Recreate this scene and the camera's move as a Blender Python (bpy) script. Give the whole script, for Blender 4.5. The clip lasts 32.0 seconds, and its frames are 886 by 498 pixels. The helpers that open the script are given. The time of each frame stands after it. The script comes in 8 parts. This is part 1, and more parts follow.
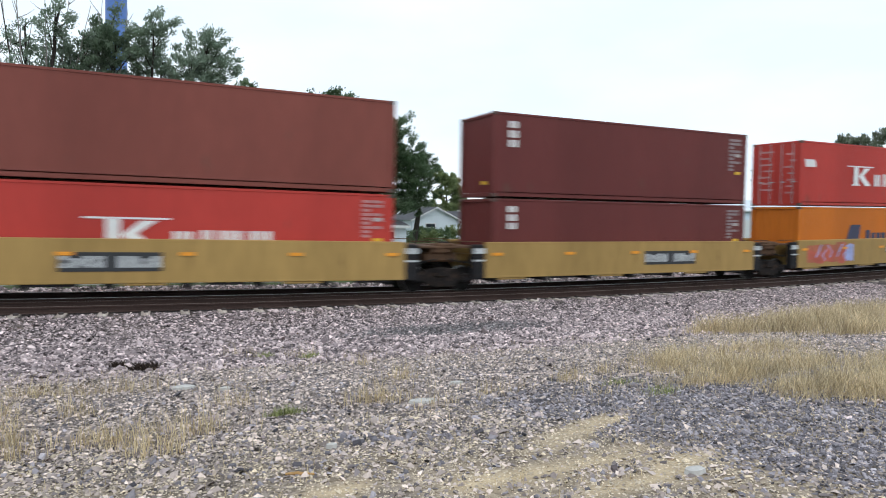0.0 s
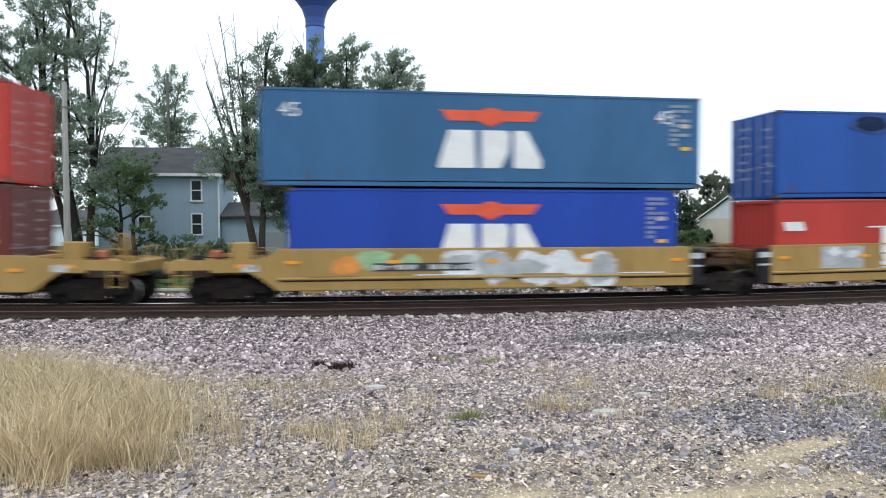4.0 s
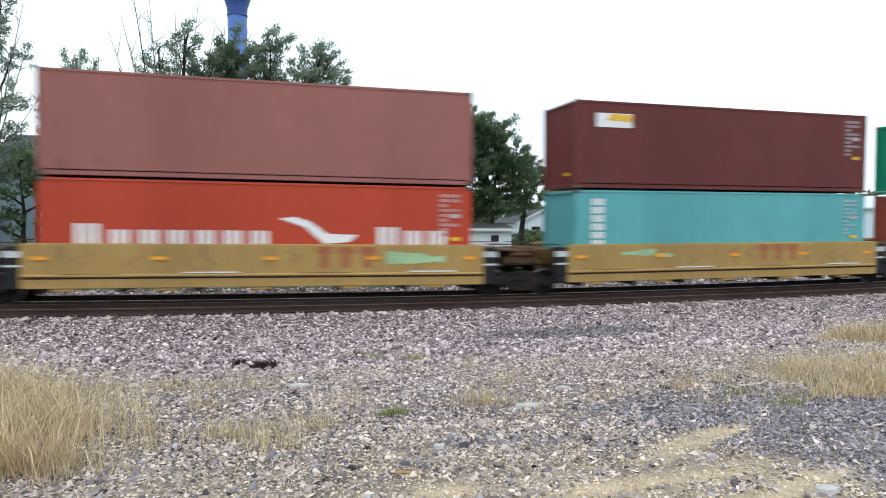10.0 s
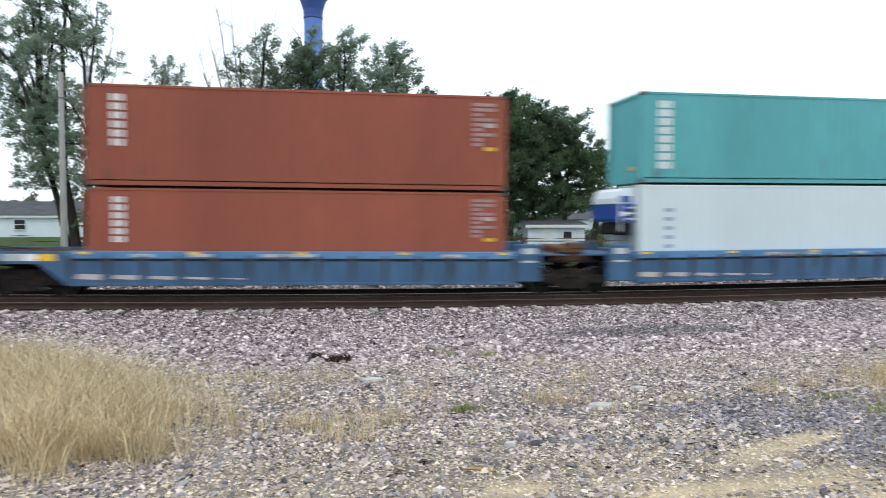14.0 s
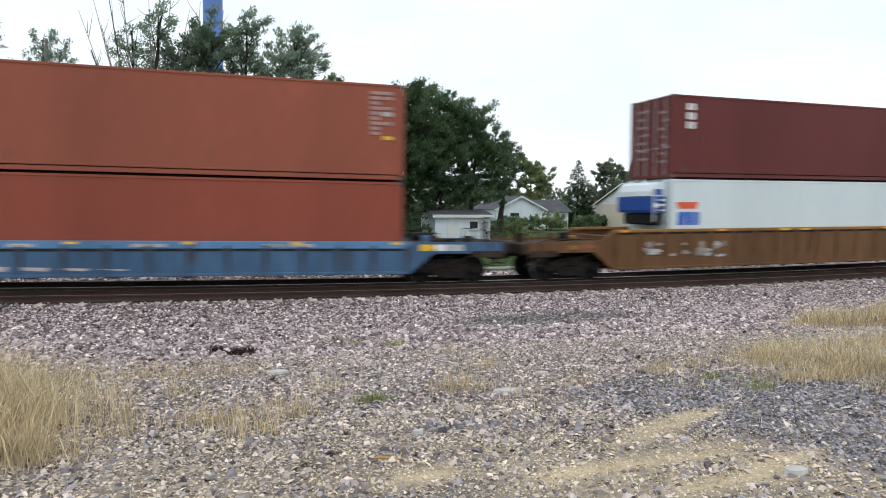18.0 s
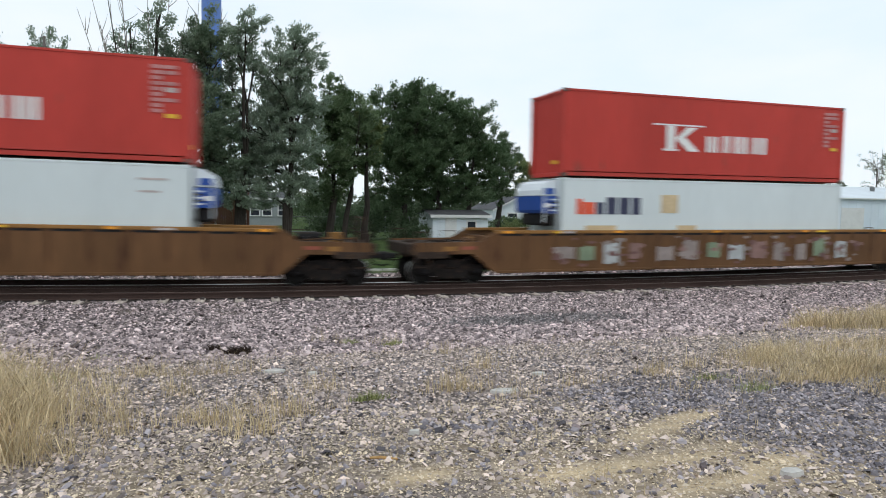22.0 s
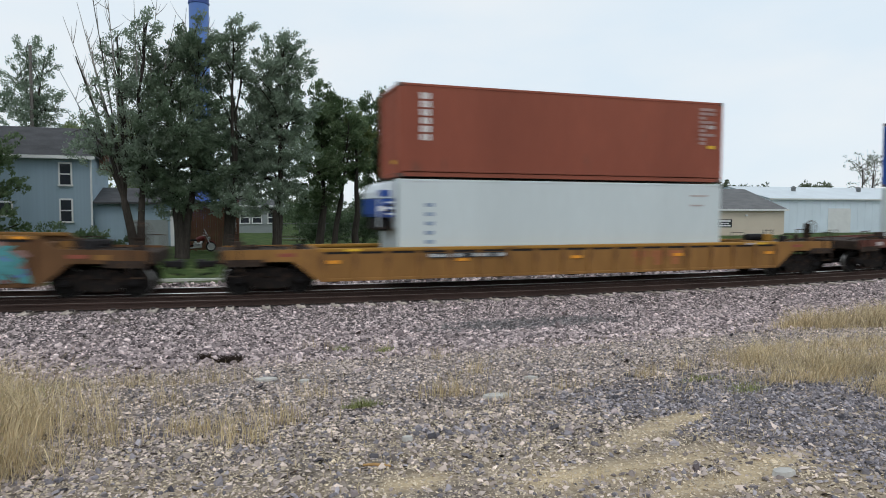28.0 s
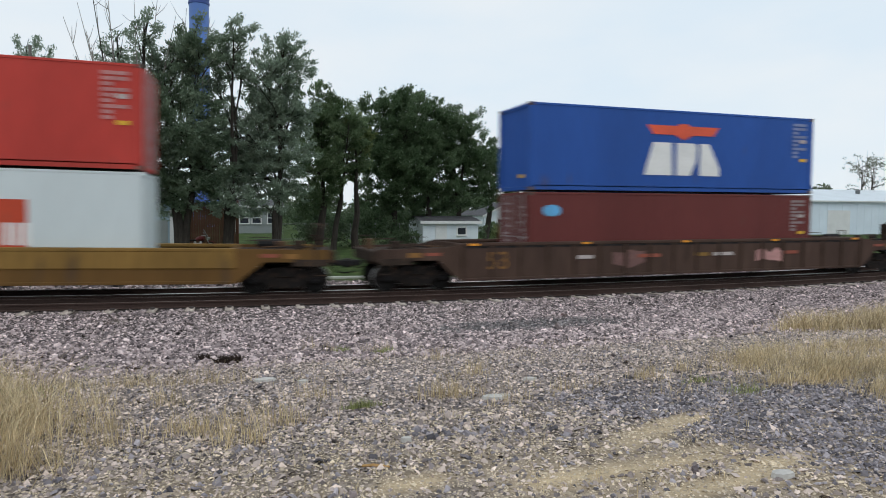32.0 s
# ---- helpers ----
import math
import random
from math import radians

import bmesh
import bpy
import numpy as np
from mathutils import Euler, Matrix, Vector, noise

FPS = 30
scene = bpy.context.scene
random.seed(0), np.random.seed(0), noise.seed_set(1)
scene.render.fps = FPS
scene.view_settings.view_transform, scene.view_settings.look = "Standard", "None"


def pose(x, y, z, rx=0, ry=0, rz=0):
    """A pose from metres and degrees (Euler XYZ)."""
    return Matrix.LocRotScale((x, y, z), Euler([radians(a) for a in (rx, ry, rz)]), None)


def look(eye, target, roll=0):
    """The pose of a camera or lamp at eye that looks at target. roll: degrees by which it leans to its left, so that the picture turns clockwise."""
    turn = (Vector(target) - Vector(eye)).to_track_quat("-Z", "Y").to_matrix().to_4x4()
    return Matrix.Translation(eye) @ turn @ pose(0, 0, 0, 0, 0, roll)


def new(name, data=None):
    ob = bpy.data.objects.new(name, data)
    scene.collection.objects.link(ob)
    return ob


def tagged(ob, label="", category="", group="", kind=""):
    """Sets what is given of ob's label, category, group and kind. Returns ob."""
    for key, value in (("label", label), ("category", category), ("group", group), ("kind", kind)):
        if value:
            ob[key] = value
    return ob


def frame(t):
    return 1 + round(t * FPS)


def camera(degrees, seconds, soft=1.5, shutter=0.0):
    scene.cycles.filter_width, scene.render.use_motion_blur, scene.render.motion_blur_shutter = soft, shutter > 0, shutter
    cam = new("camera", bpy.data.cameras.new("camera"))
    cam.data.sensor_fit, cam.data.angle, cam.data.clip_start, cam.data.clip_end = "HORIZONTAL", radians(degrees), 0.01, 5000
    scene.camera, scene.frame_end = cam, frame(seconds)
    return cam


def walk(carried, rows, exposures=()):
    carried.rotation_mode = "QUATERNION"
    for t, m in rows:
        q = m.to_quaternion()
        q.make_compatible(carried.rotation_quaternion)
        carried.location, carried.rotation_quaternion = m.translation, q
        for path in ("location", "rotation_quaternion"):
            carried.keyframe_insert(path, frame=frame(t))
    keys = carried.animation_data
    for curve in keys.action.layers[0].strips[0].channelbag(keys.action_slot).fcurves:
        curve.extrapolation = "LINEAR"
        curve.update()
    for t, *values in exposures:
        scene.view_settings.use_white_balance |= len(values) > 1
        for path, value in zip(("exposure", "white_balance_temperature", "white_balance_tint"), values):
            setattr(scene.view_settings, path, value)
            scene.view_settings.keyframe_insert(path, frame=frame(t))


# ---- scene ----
cam = camera(67.9, 32.0, soft=1.0, shutter=0.5)
EYE = 1.8  # height of the lens over the ground at the photographer's feet
# seconds, yaw, pitch and lean of the camera, held at one spot and turned by the wrist
PATH = [
    (0.0, -24.46, -2.69, 1.12), (0.5, -24.44, -2.59, 1.20), (1.0, -24.47, -2.61, 1.18), (1.5, -24.44, -2.62, 1.10),
    (2.0, -23.57, -2.58, 0.78), (2.2, -18.19, -2.45, 0.35), (2.4, -13.16, -2.33, -0.06), (2.5, -11.61, -2.29, -0.19),
    (4.5, -8.78, -2.24, -0.39), (5.0, -8.59, -2.23, -0.57), (5.5, -8.50, -2.23, -0.52), (6.0, -8.46, -2.10, -0.49),
    (6.5, -8.64, -2.08, -0.15), (7.0, -11.19, -2.00, 0.10), (7.5, -13.72, -2.03, 0.50), (8.0, -14.43, -2.09, 0.41),
    (8.5, -14.62, -2.19, 0.53), (9.0, -14.87, -2.32, 0.41), (9.5, -15.11, -2.45, 0.31), (10.0, -15.35, -2.53, 0.30),
    (10.5, -15.59, -2.66, 0.68), (11.0, -15.81, -2.69, 0.52), (11.5, -16.03, -2.69, 0.53), (12.0, -16.29, -2.68, 0.35),
    (12.5, -16.49, -2.64, 0.53), (13.0, -14.78, -2.64, 0.05), (13.5, -7.71, -2.78, -0.14), (14.0, -9.14, -2.84, 0.05),
    (14.5, -13.68, -2.86, 0.88), (16.5, -14.65, -3.45, 1.07), (17.0, -16.14, -3.62, 1.18), (17.5, -16.76, -3.68, 0.64),
    (18.0, -17.17, -3.71, 0.48), (18.5, -17.49, -3.77, 0.59), (19.0, -17.80, -3.85, 0.45), (19.5, -17.96, -3.85, 0.61),
    (20.0, -18.18, -3.81, 0.45), (20.5, -18.14, -3.77, 0.61), (21.0, -17.71, -3.78, 0.51), (21.5, -17.48, -3.78, 0.36),
    (22.0, -17.36, -3.70, 0.83), (22.5, -17.35, -3.78, 0.93), (23.0, -17.46, -3.78, 0.62), (23.5, -17.55, -3.73, 0.25),
    (24.0, -17.61, -3.67, 0.35), (24.5, -17.76, -3.64, 0.05), (25.0, -17.83, -3.59, 0.27), (25.5, -17.93, -3.49, 0.17),
    (26.0, -17.99, -3.44, 0.34), (26.5, -18.06, -3.38, 0.50), (28.5, -18.22, -3.21, 0.10), (29.0, -18.20, -3.22, 0.23),
    (29.5, -18.22, -3.20, 0.33), (30.0, -18.26, -3.17, 0.43), (30.5, -18.31, -3.15, 0.31), (31.0, -18.29, -3.15, 0.37),
    (31.5, -18.23, -3.15, 0.29), (32.0, -18.23, -3.15, 0.32),
]
walk(cam, [(t, pose(0, 0, EYE, 90 + p, -r, y)) for t, y, p, r in PATH],
     exposures=[(t, e, 6200 if t < 15 else 6420, 10) for t, e in ((0.0, 0.02), (1.2, 0.02), (2.0, -0.14), (4.0, 0.22), (6.0, 0.25), (13.0, 0.2), (14.0, 0.26), (16.5, 0.0), (17.2, -0.06), (18.2, 0.05), (19.0, 0.09), (21.0, -0.03), (22.0, -0.15), (23.0, -0.07),
                                    (24.0, -0.12), (25.0, -0.18), (26.0, -0.2), (28.5, -0.33), (29.0, -0.33), (29.7, -0.1), (31.2, -0.1), (32.0, -0.33))])


# ---- light: a bright overcast sky and a veiled sun behind the photographer ----
world = bpy.data.worlds.new("overcast_sky")
scene.world = world
world.use_nodes = True
wn, wl = world.node_tree.nodes, world.node_tree.links
wn.clear()
SUN_UP, SUN_TURN = 60.0, 202.0
sky = wn.new("ShaderNodeTexSky")
sky.sky_type, sky.sun_disc = "NISHITA", False
sky.sun_elevation, sky.sun_rotation = radians(SUN_UP), radians(SUN_TURN)
sky_gain = wn.new("ShaderNodeVectorMath")
sky_gain.operation = "SCALE"
sky_gain.inputs["Scale"].default_value = 0.12
wl.new(sky.outputs[0], sky_gain.inputs[0])
wcoord = wn.new("ShaderNodeTexCoord")
wmap = wn.new("ShaderNodeMapping")
wmap.inputs["Scale"].default_value = (1.6, 1.6, 4.5)
wl.new(wcoord.outputs["Generated"], wmap.inputs[0])
wnoise = wn.new("ShaderNodeTexNoise")
wnoise.inputs["Scale"].default_value, wnoise.inputs["Detail"].default_value = 1.7, 6.0
wl.new(wmap.outputs[0], wnoise.inputs["Vector"])
wramp = wn.new("ShaderNodeValToRGB")
wramp.color_ramp.elements[0].position, wramp.color_ramp.elements[0].color = 0.36, (0.84, 0.955, 1.04, 1)
wramp.color_ramp.elements[1].position, wramp.color_ramp.elements[1].color = 0.60, (0.94, 1.0, 1.035, 1)
wl.new(wnoise.outputs["Fac"], wramp.inputs[0])
wmix = wn.new("ShaderNodeMixRGB")
wmix.inputs[0].default_value = 0.94
wl.new(sky_gain.outputs[0], wmix.inputs[1])
wl.new(wramp.outputs[0], wmix.inputs[2])
wbg = wn.new("ShaderNodeBackground")
wbg.inputs["Strength"].default_value = 1.13
wl.new(wmix.outputs[0], wbg.inputs["Color"])
wout = wn.new("ShaderNodeOutputWorld")
wl.new(wbg.outputs[0], wout.inputs["Surface"])
sun_data = bpy.data.lights.new("sun", "SUN")
sun_data.energy, sun_data.angle, sun_data.color = 0.75, radians(18), (1.0, 0.98, 0.95)
sun = new("sun", sun_data)
sun.matrix_world = look((-10, -14, 44), (0, 10, 0))


# ---- materials ----
def material(name, rgb, rough=0.6, metal=0.0, var=0.18, coarse=0.7, fine=9.0, stretch=(1, 1, 1), bump=0.15, bump_scale=40.0,
             rgb2=None, spots=None, spot_level=0.62, per_object=0.0, per_island=0.0):
    """Principled surface with a broad and a fine variation, optional second colour in patches, and fine relief."""
    m = bpy.data.materials.new(name)
    m.use_nodes = True
    n, l = m.node_tree.nodes, m.node_tree.links
    bsdf = n["Principled BSDF"]
    bsdf.inputs["Roughness"].default_value, bsdf.inputs["Metallic"].default_value = rough, metal
    coord = n.new("ShaderNodeTexCoord")
    mapping = n.new("ShaderNodeMapping")
    mapping.inputs["Scale"].default_value = stretch
    l.new(coord.outputs["Object"], mapping.inputs[0])

    def noise_node(scale, detail=4.0):
        k = n.new("ShaderNodeTexNoise")
        k.inputs["Scale"].default_value, k.inputs["Detail"].default_value = scale, detail
        l.new(mapping.outputs[0], k.inputs["Vector"])
        return k

    def scaled(node, out, low, high):
        k = n.new("ShaderNodeMapRange")
        k.inputs["From Min"].default_value, k.inputs["From Max"].default_value = 0.3, 0.7
        k.inputs["To Min"].default_value, k.inputs["To Max"].default_value = low, high
        l.new(node.outputs[out], k.inputs["Value"])
        return k.outputs[0]

    def times(a, b):
        k = n.new("ShaderNodeMath")
        k.operation = "MULTIPLY"
        l.new(a, k.inputs[0]), l.new(b, k.inputs[1])
        return k.outputs[0]

    value = times(scaled(noise_node(coarse), "Fac", 1 - var, 1 + var), scaled(noise_node(fine, 6), "Fac", 1 - var * 0.7, 1 + var * 0.7))
    if per_object:
        info = n.new("ShaderNodeObjectInfo")
        k = n.new("ShaderNodeMapRange")
        k.inputs["To Min"].default_value, k.inputs["To Max"].default_value = 1 - per_object, 1 + per_object
        l.new(info.outputs["Random"], k.inputs["Value"])
        value = times(value, k.outputs[0])
    if per_island:
        info = n.new("ShaderNodeNewGeometry")
        k = n.new("ShaderNodeMapRange")
        k.inputs["To Min"].default_value, k.inputs["To Max"].default_value = 1 - per_island, 1 + per_island
        l.new(info.outputs["Random Per Island"], k.inputs["Value"])
        value = times(value, k.outputs[0])
    colour = n.new("ShaderNodeRGB")
    colour.outputs[0].default_value = (*rgb, 1)
    last = colour.outputs[0]
    if rgb2:
        mix = n.new("ShaderNodeMixRGB")
        mix.inputs[2].default_value = (*rgb2, 1)
        l.new(last, mix.inputs[1])
        if per_island:
            # spreads the second colour over whole pieces
            w = n.new("ShaderNodeTexWhiteNoise")
            w.noise_dimensions = "1D"
            l.new(info.outputs["Random Per Island"], w.inputs["W"])
            l.new(w.outputs["Value"], mix.inputs[0])
        else:
            l.new(scaled(noise_node(coarse * 1.7, 5), "Fac", 0, 1), mix.inputs[0])
        last = mix.outputs[0]
    if spots:
        ramp = n.new("ShaderNodeValToRGB")
        ramp.color_ramp.elements[0].position, ramp.color_ramp.elements[1].position = spot_level, min(1, spot_level + 0.1)
        l.new(noise_node(fine * 0.35, 8).outputs["Fac"], ramp.inputs[0])
        mix = n.new("ShaderNodeMixRGB")
        mix.inputs[2].default_value = (*spots, 1)
        l.new(ramp.outputs[0], mix.inputs[0]), l.new(last, mix.inputs[1])
        last = mix.outputs[0]
    mul = n.new("ShaderNodeVectorMath")
    mul.operation = "SCALE"
    l.new(last, mul.inputs[0]), l.new(value, mul.inputs["Scale"])
    l.new(mul.outputs[0], bsdf.inputs["Base Color"])
    if rough >= 0.8:
        bsdf.inputs["Specular IOR Level"].default_value = 0.15
    if bump:
        b = n.new("ShaderNodeBump")
        b.inputs["Strength"].default_value, b.inputs["Distance"].default_value = bump, 0.02
        l.new(noise_node(bump_scale, 5).outputs["Fac"], b.inputs["Height"])
        l.new(b.outputs[0], bsdf.inputs["Normal"])
    return m


def paint(name, rgb, rough=0.5, dirt=(0.1, 0.07, 0.05), level=0.64, var=0.1):
    """Weathered vehicle paint: rust spots and faint streaks that run down."""
    m = material(name, tuple(0.9 * c for c in rgb), rough, 0, var, 0.5, 6.0, (1, 1, 0.22), 0.1, 30.0, None, dirt, level + 0.03, 0.06)
    m.node_tree.nodes["Principled BSDF"].inputs["Specular IOR Level"].default_value = 0.22
    return m


PAINT = {
    "brown": paint("brown_container_paint", (0.245, 0.073, 0.055)),
    "maroon": paint("maroon_container_paint", (0.158, 0.040, 0.036)),
    "dusty": paint("dusty_brown_container_paint", (0.34, 0.135, 0.115)),
    "rust": paint("rust_red_container_paint", (0.315, 0.078, 0.048)),
    "orange_brown": paint("orange_brown_container_paint", (0.325, 0.095, 0.058)),
    "red": paint("red_container_paint", (0.53, 0.060, 0.046)),
    "salmon": paint("salmon_container_paint", (0.46, 0.10, 0.072)),
    "hotred": paint("orange_red_container_paint", (0.52, 0.07, 0.032)),
    "orange": paint("orange_container_paint", (0.640, 0.184, 0.020)),
    "blue": paint("blue_container_paint", (0.030, 0.105, 0.40)),
    "royal": paint("royal_blue_container_paint", (0.024, 0.072, 0.400)),
    "midblue": paint("mid_blue_container_paint", (0.032, 0.115, 0.33)),
    "steel": paint("faded_blue_container_paint", (0.056, 0.160, 0.320)),
    "navy": paint("navy_container_paint", (0.04, 0.088, 0.165)),
    "green": paint("green_container_paint", (0.012, 0.265, 0.15)),
    "teal": paint("teal_container_paint", (0.13, 0.42, 0.43)),
    "white": paint("white_reefer_paint", (0.70, 0.775, 0.78), 0.45, (0.50, 0.40, 0.26), 0.72, 0.035),
}
YELLOW = paint("yellow_car_paint", (0.43, 0.275, 0.092), 0.55, (0.12, 0.06, 0.03), 0.63, 0.14)
YELLOW_NEW = paint("warm_yellow_car_paint", (0.44, 0.225, 0.040), 0.5, (0.12, 0.06, 0.03), 0.66, 0.12)
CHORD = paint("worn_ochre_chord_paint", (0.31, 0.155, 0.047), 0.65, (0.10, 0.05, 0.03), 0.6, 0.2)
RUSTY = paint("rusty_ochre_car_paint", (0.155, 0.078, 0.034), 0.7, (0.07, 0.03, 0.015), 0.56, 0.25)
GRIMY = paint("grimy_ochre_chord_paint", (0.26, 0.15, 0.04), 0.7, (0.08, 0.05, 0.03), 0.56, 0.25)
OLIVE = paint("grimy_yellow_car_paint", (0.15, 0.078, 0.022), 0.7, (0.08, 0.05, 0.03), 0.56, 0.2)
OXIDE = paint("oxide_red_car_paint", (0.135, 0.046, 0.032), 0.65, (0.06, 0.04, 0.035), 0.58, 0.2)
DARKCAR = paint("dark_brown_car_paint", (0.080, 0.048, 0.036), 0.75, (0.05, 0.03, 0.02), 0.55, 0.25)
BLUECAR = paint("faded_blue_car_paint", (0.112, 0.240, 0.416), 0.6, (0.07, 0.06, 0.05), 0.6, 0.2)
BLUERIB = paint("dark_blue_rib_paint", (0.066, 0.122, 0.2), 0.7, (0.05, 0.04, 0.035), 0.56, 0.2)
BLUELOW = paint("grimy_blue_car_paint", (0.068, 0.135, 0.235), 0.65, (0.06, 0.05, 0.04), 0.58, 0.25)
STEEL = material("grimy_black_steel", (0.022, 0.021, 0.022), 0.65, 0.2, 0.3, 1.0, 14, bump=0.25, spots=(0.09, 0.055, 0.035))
BOGIE = material("bogie_cast_steel", (0.018, 0.015, 0.014), 0.7, 0.2, 0.35, 2.0, 18, bump=0.3, spots=(0.055, 0.036, 0.026), spot_level=0.54)
WHEEL = material("wheel_steel", (0.022, 0.02, 0.019), 0.5, 0.6, 0.25, 2.0, 15, bump=0.15)
TREAD = material("polished_tread", (0.35, 0.34, 0.33), 0.3, 0.9, 0.1, 2.0, 15, bump=0.05)
for dull in (STEEL, BOGIE, WHEEL):
    dull.node_tree.nodes["Principled BSDF"].inputs["Specular IOR Level"].default_value = 0.12
    dull.node_tree.nodes["Principled BSDF"].inputs["Metallic"].default_value = 0.0
CAST = material("corner_casting_steel", (0.12, 0.08, 0.065), 0.6, 0.2, 0.25, 3.0, 20, bump=0.2)
BARS = material("galvanised_bar", (0.42, 0.43, 0.43), 0.45, 0.5, 0.2, 3.0, 20, bump=0.1)
WHITE = material("white_marking", (0.80, 0.80, 0.78), 0.55, 0, 0.06, 1.5, 12, bump=0.04)
PALE = material("faded_marking", (0.50, 0.44, 0.42), 0.6, 0, 0.15, 1.5, 12, bump=0.04)
TAGYEL = material("yellow_tag", (0.80, 0.48, 0.03), 0.5, 0, 0.12, 1.5, 12, bump=0.04)
TAGORG = material("orange_reflector", (0.85, 0.33, 0.02), 0.45, 0, 0.1, 1.5, 12, bump=0.04)
BLACKP = material("black_stencil_panel", (0.03, 0.032, 0.035), 0.55, 0, 0.2, 1.5, 12, bump=0.05)
REDP = material("red_marking", (0.75, 0.10, 0.04), 0.5, 0, 0.1, 1.5, 12, bump=0.04)
BLUEP = material("blue_marking", (0.03, 0.12, 0.50), 0.5, 0, 0.1, 1.5, 12, bump=0.04)
NAVYP = material("dark_blue_marking", (0.03, 0.035, 0.08), 0.5, 0, 0.1, 1.5, 12, bump=0.04)
BROWNP = material("brown_marking", (0.35, 0.12, 0.04), 0.6, 0, 0.15, 1.5, 12, bump=0.04)
SKYP = material("light_blue_marking", (0.12, 0.42, 0.72), 0.5, 0, 0.15, 1.5, 12, bump=0.04)
SPRAY = {k: material("spray_" + k, c, 0.6, 0, 0.2, 1.5, 9, bump=0.05) for k, c in {
    "white": (0.72, 0.73, 0.74), "pink": (0.66, 0.18, 0.34), "cyan": (0.16, 0.55, 0.68), "lilac": (0.36, 0.40, 0.66),
    "green": (0.34, 0.52, 0.28), "black": (0.03, 0.035, 0.045), "red": (0.48, 0.10, 0.06), "orange": (0.68, 0.26, 0.05),
    "teal": (0.07, 0.27, 0.28), "grey": (0.42, 0.44, 0.44), "dustrose": (0.25, 0.145, 0.125), "dust": (0.27, 0.225, 0.205), "moss": (0.20, 0.26, 0.165), "navy": (0.10, 0.20, 0.40), "brown": (0.16, 0.08, 0.07), "rose": (0.46, 0.24, 0.22), "brick": (0.42, 0.12, 0.06)}.items()}
GENBLUE = paint("genset_blue_paint", (0.03, 0.09, 0.36))
RAIL = material("rusty_rail_web", (0.058, 0.037, 0.031), 0.85, 0.0, 0.2, 1.0, 20, bump=0.2)
# worn steel; the near-white colour carries the sky's reflection on the head
RAILTOP = material("sky_bright_rail_head", (0.80, 0.79, 0.78), 0.45, 0.2, 0.08, 1.0, 20, (0.1, 1, 1), bump=0.02)
TIE = material("weathered_timber", (0.40, 0.345, 0.30), 0.85, 0, 0.25, 2.0, 18, (1, 0.15, 1), 0.5, 30, None, (0.55, 0.49, 0.44), 0.5, 0.25)
RAILDULL = material("dull_rail_head", (0.20, 0.155, 0.135), 0.6, 0.2, 0.15, 1.0, 20, (0.1, 1, 1), bump=0.1)
RAIL.node_tree.nodes["Principled BSDF"].inputs["Specular IOR Level"].default_value = 0.2
ANCHOR = material("rail_anchor_steel", (0.05, 0.04, 0.037), 0.7, 0.3, 0.2, 3.0, 20, bump=0.2)
STONE = material("ballast_stone", (0.70, 0.575, 0.56), 0.85, 0, 0.15, 3.0, 22, bump=0.3, bump_scale=60, rgb2=(0.115, 0.095, 0.10), per_island=0.5)
STONE_DARK = material("stained_ballast_stone", (0.30, 0.27, 0.265), 0.8, 0, 0.15, 3.0, 22, bump=0.3, bump_scale=60, rgb2=(0.09, 0.085, 0.09), per_island=0.5)
STONE_BLUE = material("blue_grey_stone", (0.40, 0.365, 0.385), 0.85, 0, 0.15, 3.0, 22, bump=0.3, bump_scale=60, rgb2=(0.10, 0.094, 0.107), per_island=0.5)
STONE_WARM = material("river_gravel", (0.70, 0.575, 0.50), 0.85, 0, 0.15, 3.0, 22, bump=0.3, bump_scale=60, rgb2=(0.19, 0.165, 0.165), per_island=0.48)
PEBBLE = material("sandy_pebbles", (0.70, 0.58, 0.42), 0.85, 0, 0.15, 3.0, 22, bump=0.2, bump_scale=60, rgb2=(0.46, 0.39, 0.31), per_island=0.35)
BIGSTONE = material("pale_flat_stone", (0.52, 0.50, 0.47), 0.85, 0, 0.15, 3.0, 15, bump=0.4)
STRAW = material("dry_grass", (0.66, 0.54, 0.33), 0.6, 0, 0.25, 1.2, 8, bump=0, rgb2=(0.46, 0.35, 0.20), per_island=0.3)
STRAW_GREEN = material("greening_grass", (0.36, 0.37, 0.15), 0.7, 0, 0.1, 1.0, 8, bump=0, rgb2=(0.20, 0.24, 0.08), per_island=0.3)
DEADWEED = material("dead_weed_stalks", (0.04, 0.028, 0.022), 0.8, 0, 0.2, 4, 20, bump=0.2)
BARK = material("tree_bark", (0.048, 0.041, 0.035), 0.9, 0, 0.3, 1.5, 12, (1, 1, 0.25), 0.6, 14)
BARKPALE = material("dead_branch_wood", (0.30, 0.28, 0.255), 0.85, 0, 0.2, 1.5, 12, (1, 1, 0.3), 0.4, 14)


